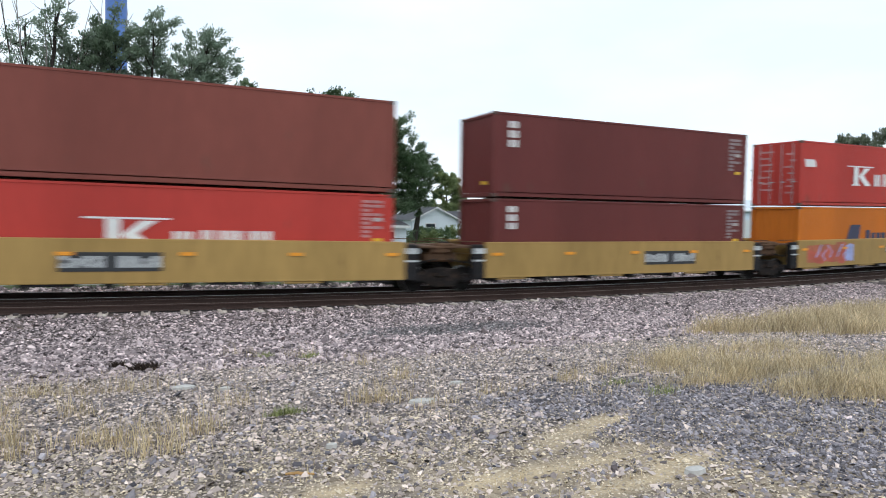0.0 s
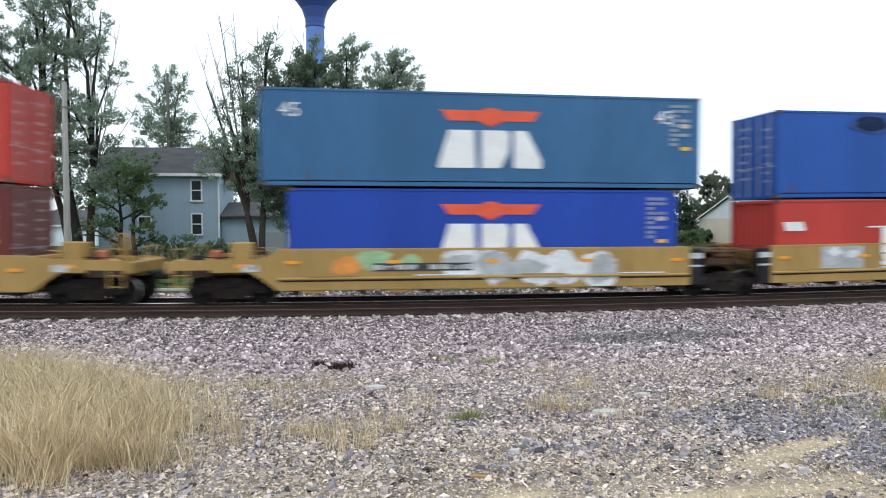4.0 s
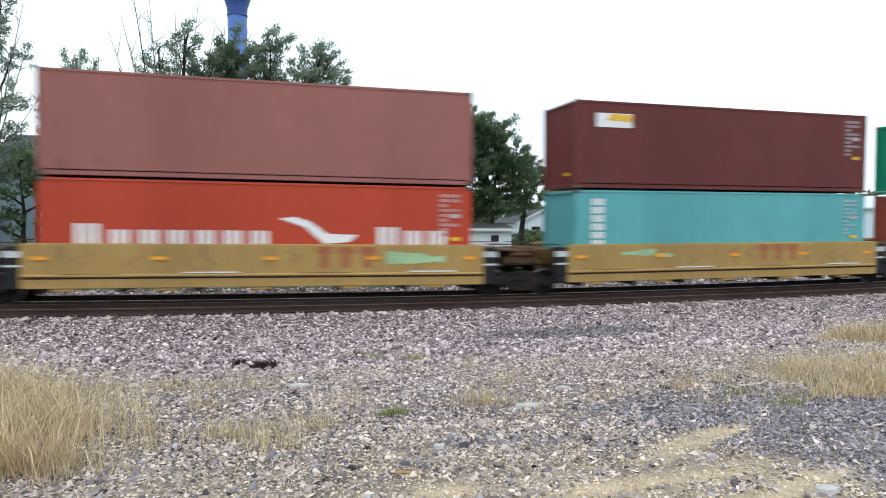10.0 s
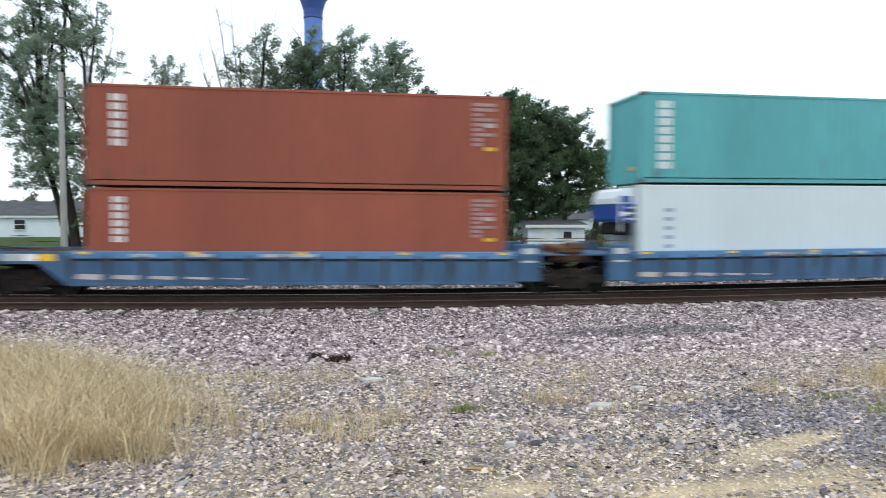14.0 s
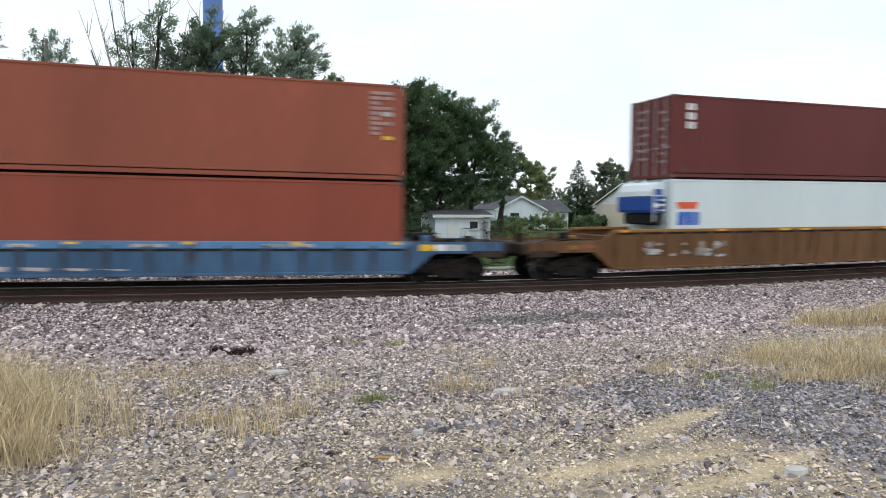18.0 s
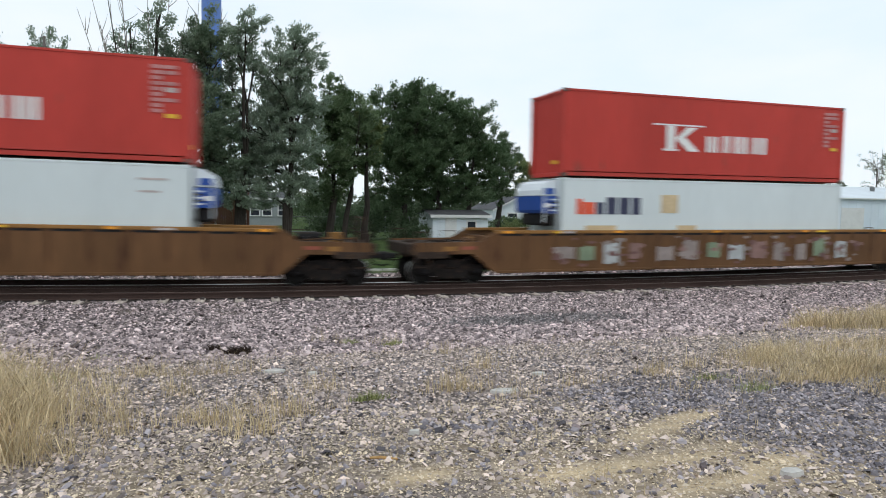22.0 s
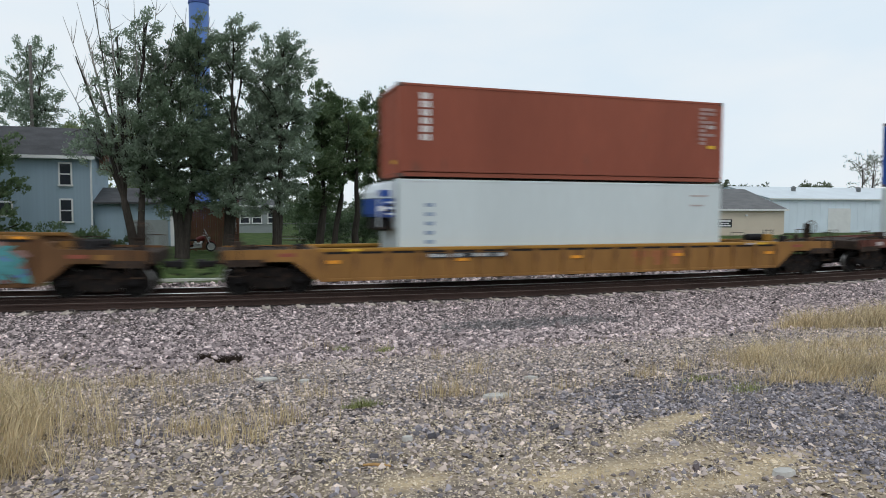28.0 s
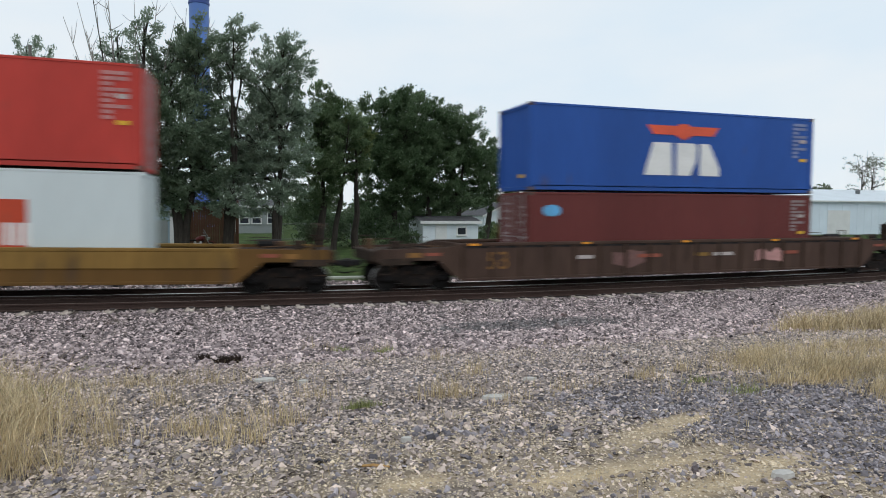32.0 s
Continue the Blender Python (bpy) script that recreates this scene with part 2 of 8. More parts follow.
def foliage(name, rgb, rgb2):
    """Leaves: the second colour takes whole boughs as well as single leaves; thin enough to let some light through."""
    m = bpy.data.materials.new(name)
    m.use_nodes = True
    n, l = m.node_tree.nodes, m.node_tree.links
    bsdf = n["Principled BSDF"]
    bsdf.inputs["Roughness"].default_value, bsdf.inputs["Specular IOR Level"].default_value = 0.55, 0.3
    coord, info = n.new("ShaderNodeTexCoord"), n.new("ShaderNodeNewGeometry")
    bough = n.new("ShaderNodeTexNoise")
    bough.inputs["Scale"].default_value, bough.inputs["Detail"].default_value = 0.9, 3.0
    l.new(coord.outputs["Object"], bough.inputs["Vector"])
    spread = n.new("ShaderNodeMapRange")
    spread.inputs["From Min"].default_value, spread.inputs["From Max"].default_value = 0.38, 0.66
    l.new(bough.outputs["Fac"], spread.inputs["Value"])
    share = n.new("ShaderNodeMath")
    share.operation = "MULTIPLY_ADD"
    share.inputs[1].default_value = 0.62
    l.new(spread.outputs[0], share.inputs[0])
    single = n.new("ShaderNodeMath")
    single.operation = "MULTIPLY"
    single.inputs[1].default_value = 0.38
    l.new(info.outputs["Random Per Island"], single.inputs[0])
    l.new(single.outputs[0], share.inputs[2])
    mix = n.new("ShaderNodeMixRGB")
    mix.inputs[1].default_value, mix.inputs[2].default_value = (*rgb, 1), (*rgb2, 1)
    l.new(share.outputs[0], mix.inputs[0])
    l.new(mix.outputs[0], bsdf.inputs["Base Color"])
    thin, both = n.new("ShaderNodeBsdfTranslucent"), n.new("ShaderNodeMixShader")
    both.inputs[0].default_value = 0.40
    l.new(mix.outputs[0], thin.inputs["Color"])
    l.new(bsdf.outputs[0], both.inputs[1]), l.new(thin.outputs[0], both.inputs[2])
    l.new(both.outputs[0], n["Material Output"].inputs["Surface"])
    return m


LEAF_WILLOW = foliage("silvery_leaves", (0.150, 0.210, 0.140), (0.400, 0.480, 0.380))
LEAF_WILLOW_DARK = foliage("grey_green_leaves", (0.085, 0.130, 0.075), (0.270, 0.345, 0.240))
LEAF_DARK = foliage("dark_maple_leaves", (0.045, 0.080, 0.036), (0.150, 0.205, 0.115))
LEAF_MAPLE = foliage("maple_leaves", (0.058, 0.105, 0.046), (0.175, 0.245, 0.135))
LEAF_GREEN = foliage("green_leaves", (0.070, 0.120, 0.050), (0.215, 0.285, 0.155))
LEAF_YELLOW = foliage("yellowing_leaves", (0.150, 0.200, 0.075), (0.340, 0.390, 0.190))
LEAF_FIR = foliage("fir_needles", (0.04, 0.07, 0.033), (0.065, 0.10, 0.05))
# far trees: the haze of distance is mixed into this paler, greyer green
LEAF_FAR = foliage("haze_paled_leaves", (0.12, 0.15, 0.09), (0.19, 0.215, 0.15))
SIDING = material("blue_grey_siding", (0.30, 0.40, 0.475), 0.7, 0, 0.08, 0.6, 8, bump=0.1)
SIDING_GREY = material("grey_siding", (0.27, 0.30, 0.30), 0.7, 0, 0.08, 0.6, 8, bump=0.1)
SHINGLE_PALE = material("pale_grey_roofing", (0.15, 0.152, 0.155), 0.9, 0, 0.15, 0.8, 9, (1, 2, 1), 0.3, 20)
SHINGLE = material("grey_shingles", (0.085, 0.086, 0.092), 0.9, 0, 0.2, 0.8, 9, (1, 2, 1), 0.4, 20)
TRIM = material("white_trim", (0.72, 0.73, 0.72), 0.5, 0, 0.06, 1, 10, bump=0.05)
GLASSY = material("window_glass", (0.035, 0.04, 0.05), 0.08, 0, 0.1, 0.5, 4, bump=0)
WALLWHITE = material("white_clapboard", (0.70, 0.76, 0.80), 0.65, 0, 0.07, 0.6, 8, bump=0.1)
WALLBEIGE = material("beige_metal_wall", (0.66, 0.57, 0.46), 0.6, 0, 0.05, 0.4, 8, bump=0.05)
WALLMETAL = material("white_metal_wall", (0.70, 0.79, 0.86), 0.5, 0, 0.05, 0.4, 8, bump=0.05)
ROOFMETAL = material("pale_metal_roof", (0.60, 0.66, 0.70), 0.45, 0.1, 0.07, 0.4, 8, bump=0.05)
TOWERBLUE = material("tower_blue_paint", (0.12, 0.24, 0.62), 0.5, 0, 0.05, 0.08, 1.0, bump=0.02)
WOODBROWN = material("brown_board", (0.12, 0.06, 0.04), 0.8, 0, 0.2, 1, 8, bump=0.2)
TARP = material("blue_tarpaulin", (0.05, 0.13, 0.50), 0.5, 0, 0.2, 1, 6, bump=0.3)
FENCE = material("galvanised_fence", (0.17, 0.18, 0.18), 0.5, 0.5, 0.1, 1, 8, bump=0.05)
CONCRETE = material("pale_concrete", (0.55, 0.56, 0.50), 0.85, 0, 0.12, 0.6, 8, bump=0.2)
REDROOF = material("red_roof", (0.45, 0.06, 0.05), 0.6, 0, 0.1, 1, 8, bump=0.1)
POLEPALE = material("pale_weathered_pole", (0.40, 0.385, 0.36), 0.85, 0, 0.15, 1, 8, (1, 1, 0.1), 0.3, 20)
POLEWOOD = material("grey_pole_wood", (0.20, 0.185, 0.17), 0.85, 0, 0.2, 1, 8, (1, 1, 0.1), 0.3, 20)
CARPAINT = material("dark_red_car_body", (0.16, 0.03, 0.03), 0.3, 0.2, 0.1, 1, 8, bump=0)
RUBBER = material("rubber", (0.02, 0.02, 0.02), 0.8, 0, 0.2, 2, 10, bump=0.1)


# ---- building blocks ----
class Geo:
    """A growing mesh: corners, faces and a material number for each face."""

    def __init__(self):
        self.v, self.f, self.m = [], [], []

    def add(self, verts, faces, mi=0):
        k = len(self.v)
        self.v += [tuple(p) for p in verts]
        self.f += [tuple(i + k for i in f) for f in faces]
        self.m += [mi] * len(faces)
        return self

    def box(self, x0, x1, y0, y1, z0, z1, b=0.0, mi=0):
        if b <= 0:
            vs = [(x, y, z) for x in (x0, x1) for y in (y0, y1) for z in (z0, z1)]
            return self.add(vs, [(0, 1, 3, 2), (4, 6, 7, 5), (0, 4, 5, 1), (2, 3, 7, 6), (0, 2, 6, 4), (1, 5, 7, 3)], mi)
        c, h = ((x0 + x1) / 2, (y0 + y1) / 2, (z0 + z1) / 2), ((x1 - x0) / 2, (y1 - y0) / 2, (z1 - z0) / 2)
        b = min(b, 0.45 * min(h))
        vs, index = [], {}
        for sx in (-1, 1):
            for sy in (-1, 1):
                for sz in (-1, 1):
                    for a in range(3):
                        s = (sx, sy, sz)
                        index[s, a] = len(vs)
                        vs.append(tuple(c[i] + s[i] * (h[i] if i == a else h[i] - b) for i in range(3)))
        fs = []
        for a in range(3):
            p, q = [i for i in range(3) if i != a]
            for s in (-1, 1):
                ring = []
                for u, w in ((-1, -1), (1, -1), (1, 1), (-1, 1)):
                    k = [0, 0, 0]
                    k[a], k[p], k[q] = s, u, w
                    ring.append(index[tuple(k), a])
                fs.append(tuple(ring if (s > 0) != (a == 1) else ring[::-1]))
            for u in (-1, 1):
                for w in (-1, 1):
                    k0, k1 = [0, 0, 0], [0, 0, 0]
                    k0[a], k1[a] = -1, 1
                    k0[p] = k1[p] = u
                    k0[q] = k1[q] = w
                    k0, k1 = tuple(k0), tuple(k1)
                    fs.append((index[k0, p], index[k1, p], index[k1, q], index[k0, q]))
        for s in [(x, y, z) for x in (-1, 1) for y in (-1, 1) for z in (-1, 1)]:
            fs.append((index[s, 0], index[s, 1], index[s, 2]))
        return self.add(vs, fs, mi)

    def plate_xz(self, poly, y0, y1, mi=0):
        """A flat outline in x and z, with thickness in y."""
        n = len(poly)
        vs = [(x, y0, z) for x, z in poly] + [(x, y1, z) for x, z in poly]
        return self.add(vs, [tuple(range(n)), tuple(range(2 * n - 1, n - 1, -1))] + [(i, i + n, (i + 1) % n + n, (i + 1) % n) for i in range(n)], mi)

    def beam_x(self, poly, x0, x1, mi=0):
        """A section in y and z, drawn along x."""
        n = len(poly)
        vs = [(x0, y, z) for y, z in poly] + [(x1, y, z) for y, z in poly]
        return self.add(vs, [tuple(range(n)), tuple(range(2 * n - 1, n - 1, -1))] + [(i, i + n, (i + 1) % n + n, (i + 1) % n) for i in range(n)], mi)

    def tube(self, pts, radii, n=8, mi=0):
        pts = [Vector(p) for p in pts]
        rings = []
        for i, p in enumerate(pts):
            way = (pts[min(i + 1, len(pts) - 1)] - pts[max(i - 1, 0)]).normalized()
            side = way.cross((0, 0, 1) if abs(way.z) < 0.9 else (1, 0, 0)).normalized()
            up = side.cross(way)
            rings.append([p + radii[i] * (math.cos(2 * math.pi * k / n) * side + math.sin(2 * math.pi * k / n) * up) for k in range(n)])
        vs = [q for r in rings for q in r]
        fs = [(i * n + k, i * n + (k + 1) % n, (i + 1) * n + (k + 1) % n, (i + 1) * n + k) for i in range(len(pts) - 1) for k in range(n)]
        fs += [tuple(range(n))[::-1], tuple(range((len(pts) - 1) * n, len(pts) * n))]
        return self.add(vs, fs, mi)

    def lathe_y(self, profile, n=20, cx=0.0, cz=0.0, mi=0):
        """A profile of (radius, y) turned about an axis along y."""
        vs = [(cx + r * math.cos(2 * math.pi * k / n), y, cz + r * math.sin(2 * math.pi * k / n)) for r, y in profile for k in range(n)]
        m = len(profile)
        fs = [(i * n + k, (i + 1) * n + k, (i + 1) * n + (k + 1) % n, i * n + (k + 1) % n) for i in range(m - 1) for k in range(n)]
        return self.add(vs, fs, mi)

    def lathe_z(self, profile, n=24, mi=0):
        vs = [(r * math.cos(2 * math.pi * k / n), r * math.sin(2 * math.pi * k / n), z) for r, z in profile for k in range(n)]
        m = len(profile)
        fs = [(i * n + k, i * n + (k + 1) % n, (i + 1) * n + (k + 1) % n, (i + 1) * n + k) for i in range(m - 1) for k in range(n)]
        return self.add(vs, fs, mi)

    def mesh(self, name):
        me = bpy.data.meshes.new(name)
        me.from_pydata(self.v, [], self.f)
        if any(self.m):
            me.polygons.foreach_set("material_index", self.m)
        me.update()
        return me


def part(name, geo, mats, parent=None, label="", at=None):
    """ONE mesh object, under a thing or under a part. geo: a Geo, or a mesh that alike parts share."""
    me = geo.mesh(name) if isinstance(geo, Geo) else geo
    mats = mats if isinstance(mats, (list, tuple)) else [mats]
    while len(me.materials) < len(mats):
        me.materials.append(mats[len(me.materials)])
    ob = new(name, me)
    for slot, m in zip(ob.material_slots, mats):
        if slot.material != m:
            slot.link = "OBJECT"
            slot.material = m
    if parent is not None:
        ob.parent = parent
    if at is not None:
        ob.location = at
    if label:
        ob["label"] = label
    return ob


def thing(name, label, category, group="", at=(0, 0, 0), turn=0.0, kind=""):
    ob = tagged(new(name), label, category, group, kind)
    ob.location, ob.rotation_euler = at, (0, 0, radians(turn))
    return ob


def raw_mesh(name, verts, faces_flat, per_face, flat=False):
    """A mesh from numpy arrays, all faces with the same number of corners."""
    me = bpy.data.meshes.new(name)
    nv, nf = len(verts), len(faces_flat) // per_face
    me.vertices.add(nv)
    me.vertices.foreach_set("co", np.asarray(verts, np.float32).ravel())
    me.loops.add(len(faces_flat))
    me.loops.foreach_set("vertex_index", np.asarray(faces_flat, np.int32))
    me.polygons.add(nf)
    me.polygons.foreach_set("loop_start", np.arange(nf, dtype=np.int32) * per_face)
    me.polygons.foreach_set("loop_total", np.full(nf, per_face, np.int32))
    me.update(calc_edges=True)
    if flat:
        me.shade_flat()
    return me


# ---- the line of the track: a gentle curve in a shallow dip ----
NEAR_RAIL, GAUGE = 20.22, 1.506
TRACK_Y = NEAR_RAIL + GAUGE / 2
RAIL_Z = EYE - 2.428


def track_y(x):
    d = abs(x - 10)
    return TRACK_Y + (0.001487 * d * d if d < 45 else 0.001487 * 45 * (2 * d - 45))


def track_z(x):
    d = abs(x - 10)
    if d < 28:
        return RAIL_Z + 0.000392 * d * d
    return RAIL_Z + 0.000392 * (784 + 56 * 20 * (1 - math.exp((28 - d) / 20)))


def track_pose(x, up=0.0):
    """Pose of a vehicle whose middle is at x, at the height up over the rails."""
    h = 4.0
    turn = math.atan2(track_y(x + h) - track_y(x - h), 2 * h)
    climb = math.atan2(track_z(x + h) - track_z(x - h), 2 * h)
    return Matrix.Translation((x, track_y(x), track_z(x))) @ Euler((0, -climb, turn)).to_matrix().to_4x4() @ Matrix.Translation((0, 0, up))


def smooth(a, b, v):
    u = min(1.0, max(0.0, (v - a) / (b - a)))
    return u * u * (3 - 2 * u)


FAR_Z = -0.80


def ground_z(x, y):
    dy = y - track_y(x)
    bed = track_z(x) - 0.315
    rough = 0.025 * noise.noise((x * 0.5, y * 0.5, 0.3)) + 0.012 * noise.noise((x * 2.1, y * 2.1, 5.0))
    if dy < -2.4:
        near = (bed - 0.03) * smooth(3.5, 17.0, y)
        u = smooth(-3.6, -2.4, dy)
        return near * (1 - u) + bed * u + rough * (1 - 0.6 * u)
    if dy < 1.75:
        return bed - 0.01 + 0.2 * rough
    u, w = smooth(1.75, 4.2, dy), smooth(4.2, 14.0, dy)
    return bed - 0.12 * u + (FAR_Z - bed + 0.12) * w + rough * (1 + 2 * w)


def ground_mesh():
    def ticks(lo, hi, step, far):
        a = list(np.arange(lo, hi + 1e-6, step))
        s = step
        while a[-1] < far:
            s *= 1.22
            a.append(a[-1] + s)
        s = step
        while a[0] > -far:
            s *= 1.22
            a.insert(0, a[0] - s)
        return a
    xs, ys = ticks(-14, 36, 0.25, 2600), ticks(1.5, 26, 0.22, 2600)
    vs = [(x, y, ground_z(x, y)) for y in ys for x in xs]
    w = len(xs)
    fs = [i for r in range(len(ys) - 1) for c in range(w - 1) for i in (r * w + c, r * w + c + 1, (r + 1) * w + c + 1, (r + 1) * w + c)]
    me = raw_mesh("ground", vs, fs, 4)
    zone = me.color_attributes.new("zone", "FLOAT_COLOR", "POINT")
    data = np.zeros((len(vs), 4), np.float32)
    for i, (x, y, z) in enumerate(vs):
        n1 = noise.noise((x * 0.9, y * 0.9, 2.0)) * 0.5 + noise.noise((x * 2.6, y * 2.6, 7.0)) * 0.35
        dy = y - track_y(x)
        sand = max(sand_at(x, y), 0.3 * smooth(5.4, 4.2, y) * smooth(-0.2, 0.2, n1 + 0.1)) + 0.25 * n1
        lawn = smooth(5.4, 6.8, dy + 0.8 * n1)
        ballast = smooth(9.5, 11.5, y + 1.5 * n1) * (1 - lawn)
        data[i] = (min(1, max(0, sand)) * (1 - lawn), lawn, ballast, 1)
    zone.data.foreach_set("color", data.ravel())
    return me


def sand_at(x, y):
    """How sandy the ground is: bare patches worn into the gravel."""
    best = 0.0
    for cx, cy, a, b, turn in ((3.45, 4.62, 0.85, 0.17, 22), (2.9, 3.98, 1.1, 0.13, 4), (3.3, 3.55, 0.9, 0.14, 14), (1.1, 4.2, 0.3, 0.16, 0)):
        c, s = math.cos(radians(turn)), math.sin(radians(turn))
        u, w = (c * (x - cx) + s * (y - cy)) / a, (-s * (x - cx) + c * (y - cy)) / b
        best = max(best, smooth(1.35, 0.6, math.hypot(u, w)))
    return best


def ground_material():
    m = bpy.data.materials.new("gravel_sand_and_grass")
    m.use_nodes = True
    n, l = m.node_tree.nodes, m.node_tree.links
    bsdf = n["Principled BSDF"]
    bsdf.inputs["Roughness"].default_value = 0.95
    bsdf.inputs["Specular IOR Level"].default_value = 0.08
    zone = n.new("ShaderNodeAttribute")
    zone.attribute_name = "zone"
    split = n.new("ShaderNodeSeparateColor")
    l.new(zone.outputs["Color"], split.inputs[0])
    coord = n.new("ShaderNodeTexCoord")

    def cells(scale):
        k = n.new("ShaderNodeTexVoronoi")
        k.inputs["Scale"].default_value = scale
        l.new(coord.outputs["Object"], k.inputs["Vector"])
        return k

    def noisy(scale, detail=5.0):
        k = n.new("ShaderNodeTexNoise")
        k.inputs["Scale"].default_value, k.inputs["Detail"].default_value = scale, detail
        l.new(coord.outputs["Object"], k.inputs["Vector"])
        return k

    def ramp(source, *stops):
        k = n.new("ShaderNodeValToRGB")
        e = k.color_ramp.elements
        while len(e) < len(stops):
            e.new(0.5)
        for el, (p, c) in zip(e, stops):
            el.position, el.color = p, (*c, 1)
        l.new(source, k.inputs[0])
        return k.outputs[0]

    def mix(fac, a, b, kind="MIX"):
        k = n.new("ShaderNodeMixRGB")
        k.blend_type = kind
        if isinstance(fac, float):
            k.inputs[0].default_value = fac
        else:
            l.new(fac, k.inputs[0])
        l.new(a, k.inputs[1]), l.new(b, k.inputs[2])
        return k.outputs[0]

    stones = cells(26.0)
    grey = n.new("ShaderNodeSeparateColor")
    l.new(stones.outputs["Color"], grey.inputs[0])
    # bed colours darkened for the shade in the gaps between loose stones
    ballast = ramp(grey.outputs[0], (0.0, (0.04, 0.034, 0.033)), (0.4, (0.08, 0.069, 0.067)), (0.8, (0.15, 0.13, 0.127)), (1.0, (0.26, 0.23, 0.225)))
    gravel = ramp(grey.outputs[1], (0.0, (0.08, 0.068, 0.062)), (0.5, (0.17, 0.145, 0.13)), (1.0, (0.32, 0.275, 0.245)))
    sand = ramp(noisy(60.0).outputs["Fac"], (0.3, (0.50, 0.39, 0.25)), (0.7, (0.62, 0.50, 0.335)))
    lawn = ramp(noisy(1.2, 8).outputs["Fac"], (0.3, (0.035, 0.06, 0.02)), (0.55, (0.06, 0.095, 0.03)), (0.75, (0.11, 0.125, 0.055)))
    col = mix(split.outputs[2], gravel, ballast)
    col = mix(split.outputs[0], col, sand)
    col = mix(split.outputs[1], col, lawn)
    broad = ramp(noisy(0.8, 6).outputs["Fac"], (0.3, (0.82, 0.82, 0.84)), (0.7, (1.1, 1.08, 1.05)))
    col = mix(1.0, col, broad, "MULTIPLY")
    l.new(col, bsdf.inputs["Base Color"])
    b = n.new("ShaderNodeBump")
    b.inputs["Strength"].default_value, b.inputs["Distance"].default_value = 0.7, 0.03
    l.new(stones.outputs["Distance"], b.inputs["Height"])
    b.invert = True
    l.new(b.outputs[0], bsdf.inputs["Normal"])
    return m


ground = part("ground", ground_mesh(), ground_material())
tagged(ground, "gravel ground with sand patches, grass lawn beyond the railway", "ground", kind="structure")


# ---- the track ----
def rail_mesh(name, off, drop=0.0, worn=(4, 5, 6, 7, 8), reach=None):
    section = [(-0.07, 0), (-0.07, 0.012), (-0.012, 0.03), (-0.012, 0.125), (-0.036, 0.135), (-0.036, 0.168), (-0.026, 0.178),
               (0.026, 0.178), (0.036, 0.168), (0.036, 0.135), (0.012, 0.125), (0.012, 0.03), (0.07, 0.012), (0.07, 0)]
    xs = [x for x in range(-400, -60, 12)] + list(range(-60, 80, 2)) + list(range(80, 640, 12))
    if reach:
        xs = [x for x in xs if reach[0] <= x <= reach[1]]
    g, n = Geo(), len(section)
    g.v = [(x, track_y(x) + off + a, track_z(x) - 0.178 - drop + b) for x in xs for a, b in section]
    for r in range(len(xs) - 1):
        for k in range(n):
            g.f.append((r * n + k, (r + 1) * n + k, (r + 1) * n + (k + 1) % n, r * n + (k + 1) % n))
            g.m.append(1 if k in worn else 0)
    return g


track = thing("railway_track", "single railway track with rusty rails on timber ties in grey ballast", "railway track", kind="structure")
for off in (-GAUGE / 2, GAUGE / 2):
    part("rail", rail_mesh("rail", off, 0.0, (5, 6)), [RAIL, RAILTOP], track, "rusty steel rail, worn head coloured bright for reflected sky")
part("guard_rail", rail_mesh("guard_rail", -GAUGE / 2 - 0.36, 0.047, (6,), (-180, 260)), [RAIL, RAILDULL], track, "dull rusty rail beside the running rail")
part("spare_rail", rail_mesh("spare_rail", -GAUGE / 2 - 0.85, 0.117, (6,), (-180, 260)), [RAIL, RAILDULL], track, "dull rusty spare rail laid along the tie ends")
tie_mesh = Geo().box(-0.115, 0.115, -2.32, 1.295, -0.18, 0, 0.012).mesh("tie")
plate_geo, spike_geo = Geo(), Geo()
anchor_mesh = Geo().box(-0.045, 0.045, -0.16, 0.0, -0.02, 0.03, 0.008).box(-0.06, 0.06, -0.15, -0.09, 0.0, 0.055, 0.01).mesh("rail_anchor")
rng = random.Random(5)
for i in range(-62, 122):
    x = i * 0.4953 + 0.08
    part_tie = part("tie", tie_mesh, TIE, track, at=(x + rng.uniform(-0.03, 0.03), track_y(x) + rng.uniform(-0.06, 0.06), track_z(x) - (0.284 if i % 2 == 0 else 0.335)))
    part_tie.rotation_euler = (0, 0, math.atan2(track_y(x + 1) - track_y(x - 1), 2) + rng.uniform(-0.015, 0.015))
    for off in (-GAUGE / 2, GAUGE / 2):
        plate_geo.box(x - 0.09, x + 0.09, track_y(x) + off - (0.5 if off < 0 else 0.17), track_y(x) + off + 0.17, track_z(x) - 0.34, track_z(x) - (0.227 if off < 0 else 0.18))
        for sx, sy in ((-0.05, -0.11), (0.05, 0.11), (0.05, -0.11)):
            spike_geo.box(x + sx - 0.012, x + sx + 0.012, track_y(x) + off + sy - 0.015, track_y(x) + off + sy + 0.015, track_z(x) - 0.178, track_z(x) - 0.15)
    if i % 2 == 0:
        part("rail_anchor", anchor_mesh, ANCHOR, track, at=(x - 0.02, track_y(x) - GAUGE / 2 - 1.04, track_z(x) - 0.28))
tagged(part("tie_plates", plate_geo, ANCHOR, track), kind="stuff")
tagged(part("spikes", spike_geo, ANCHOR, track), kind="stuff")
kerb_geo = Geo()
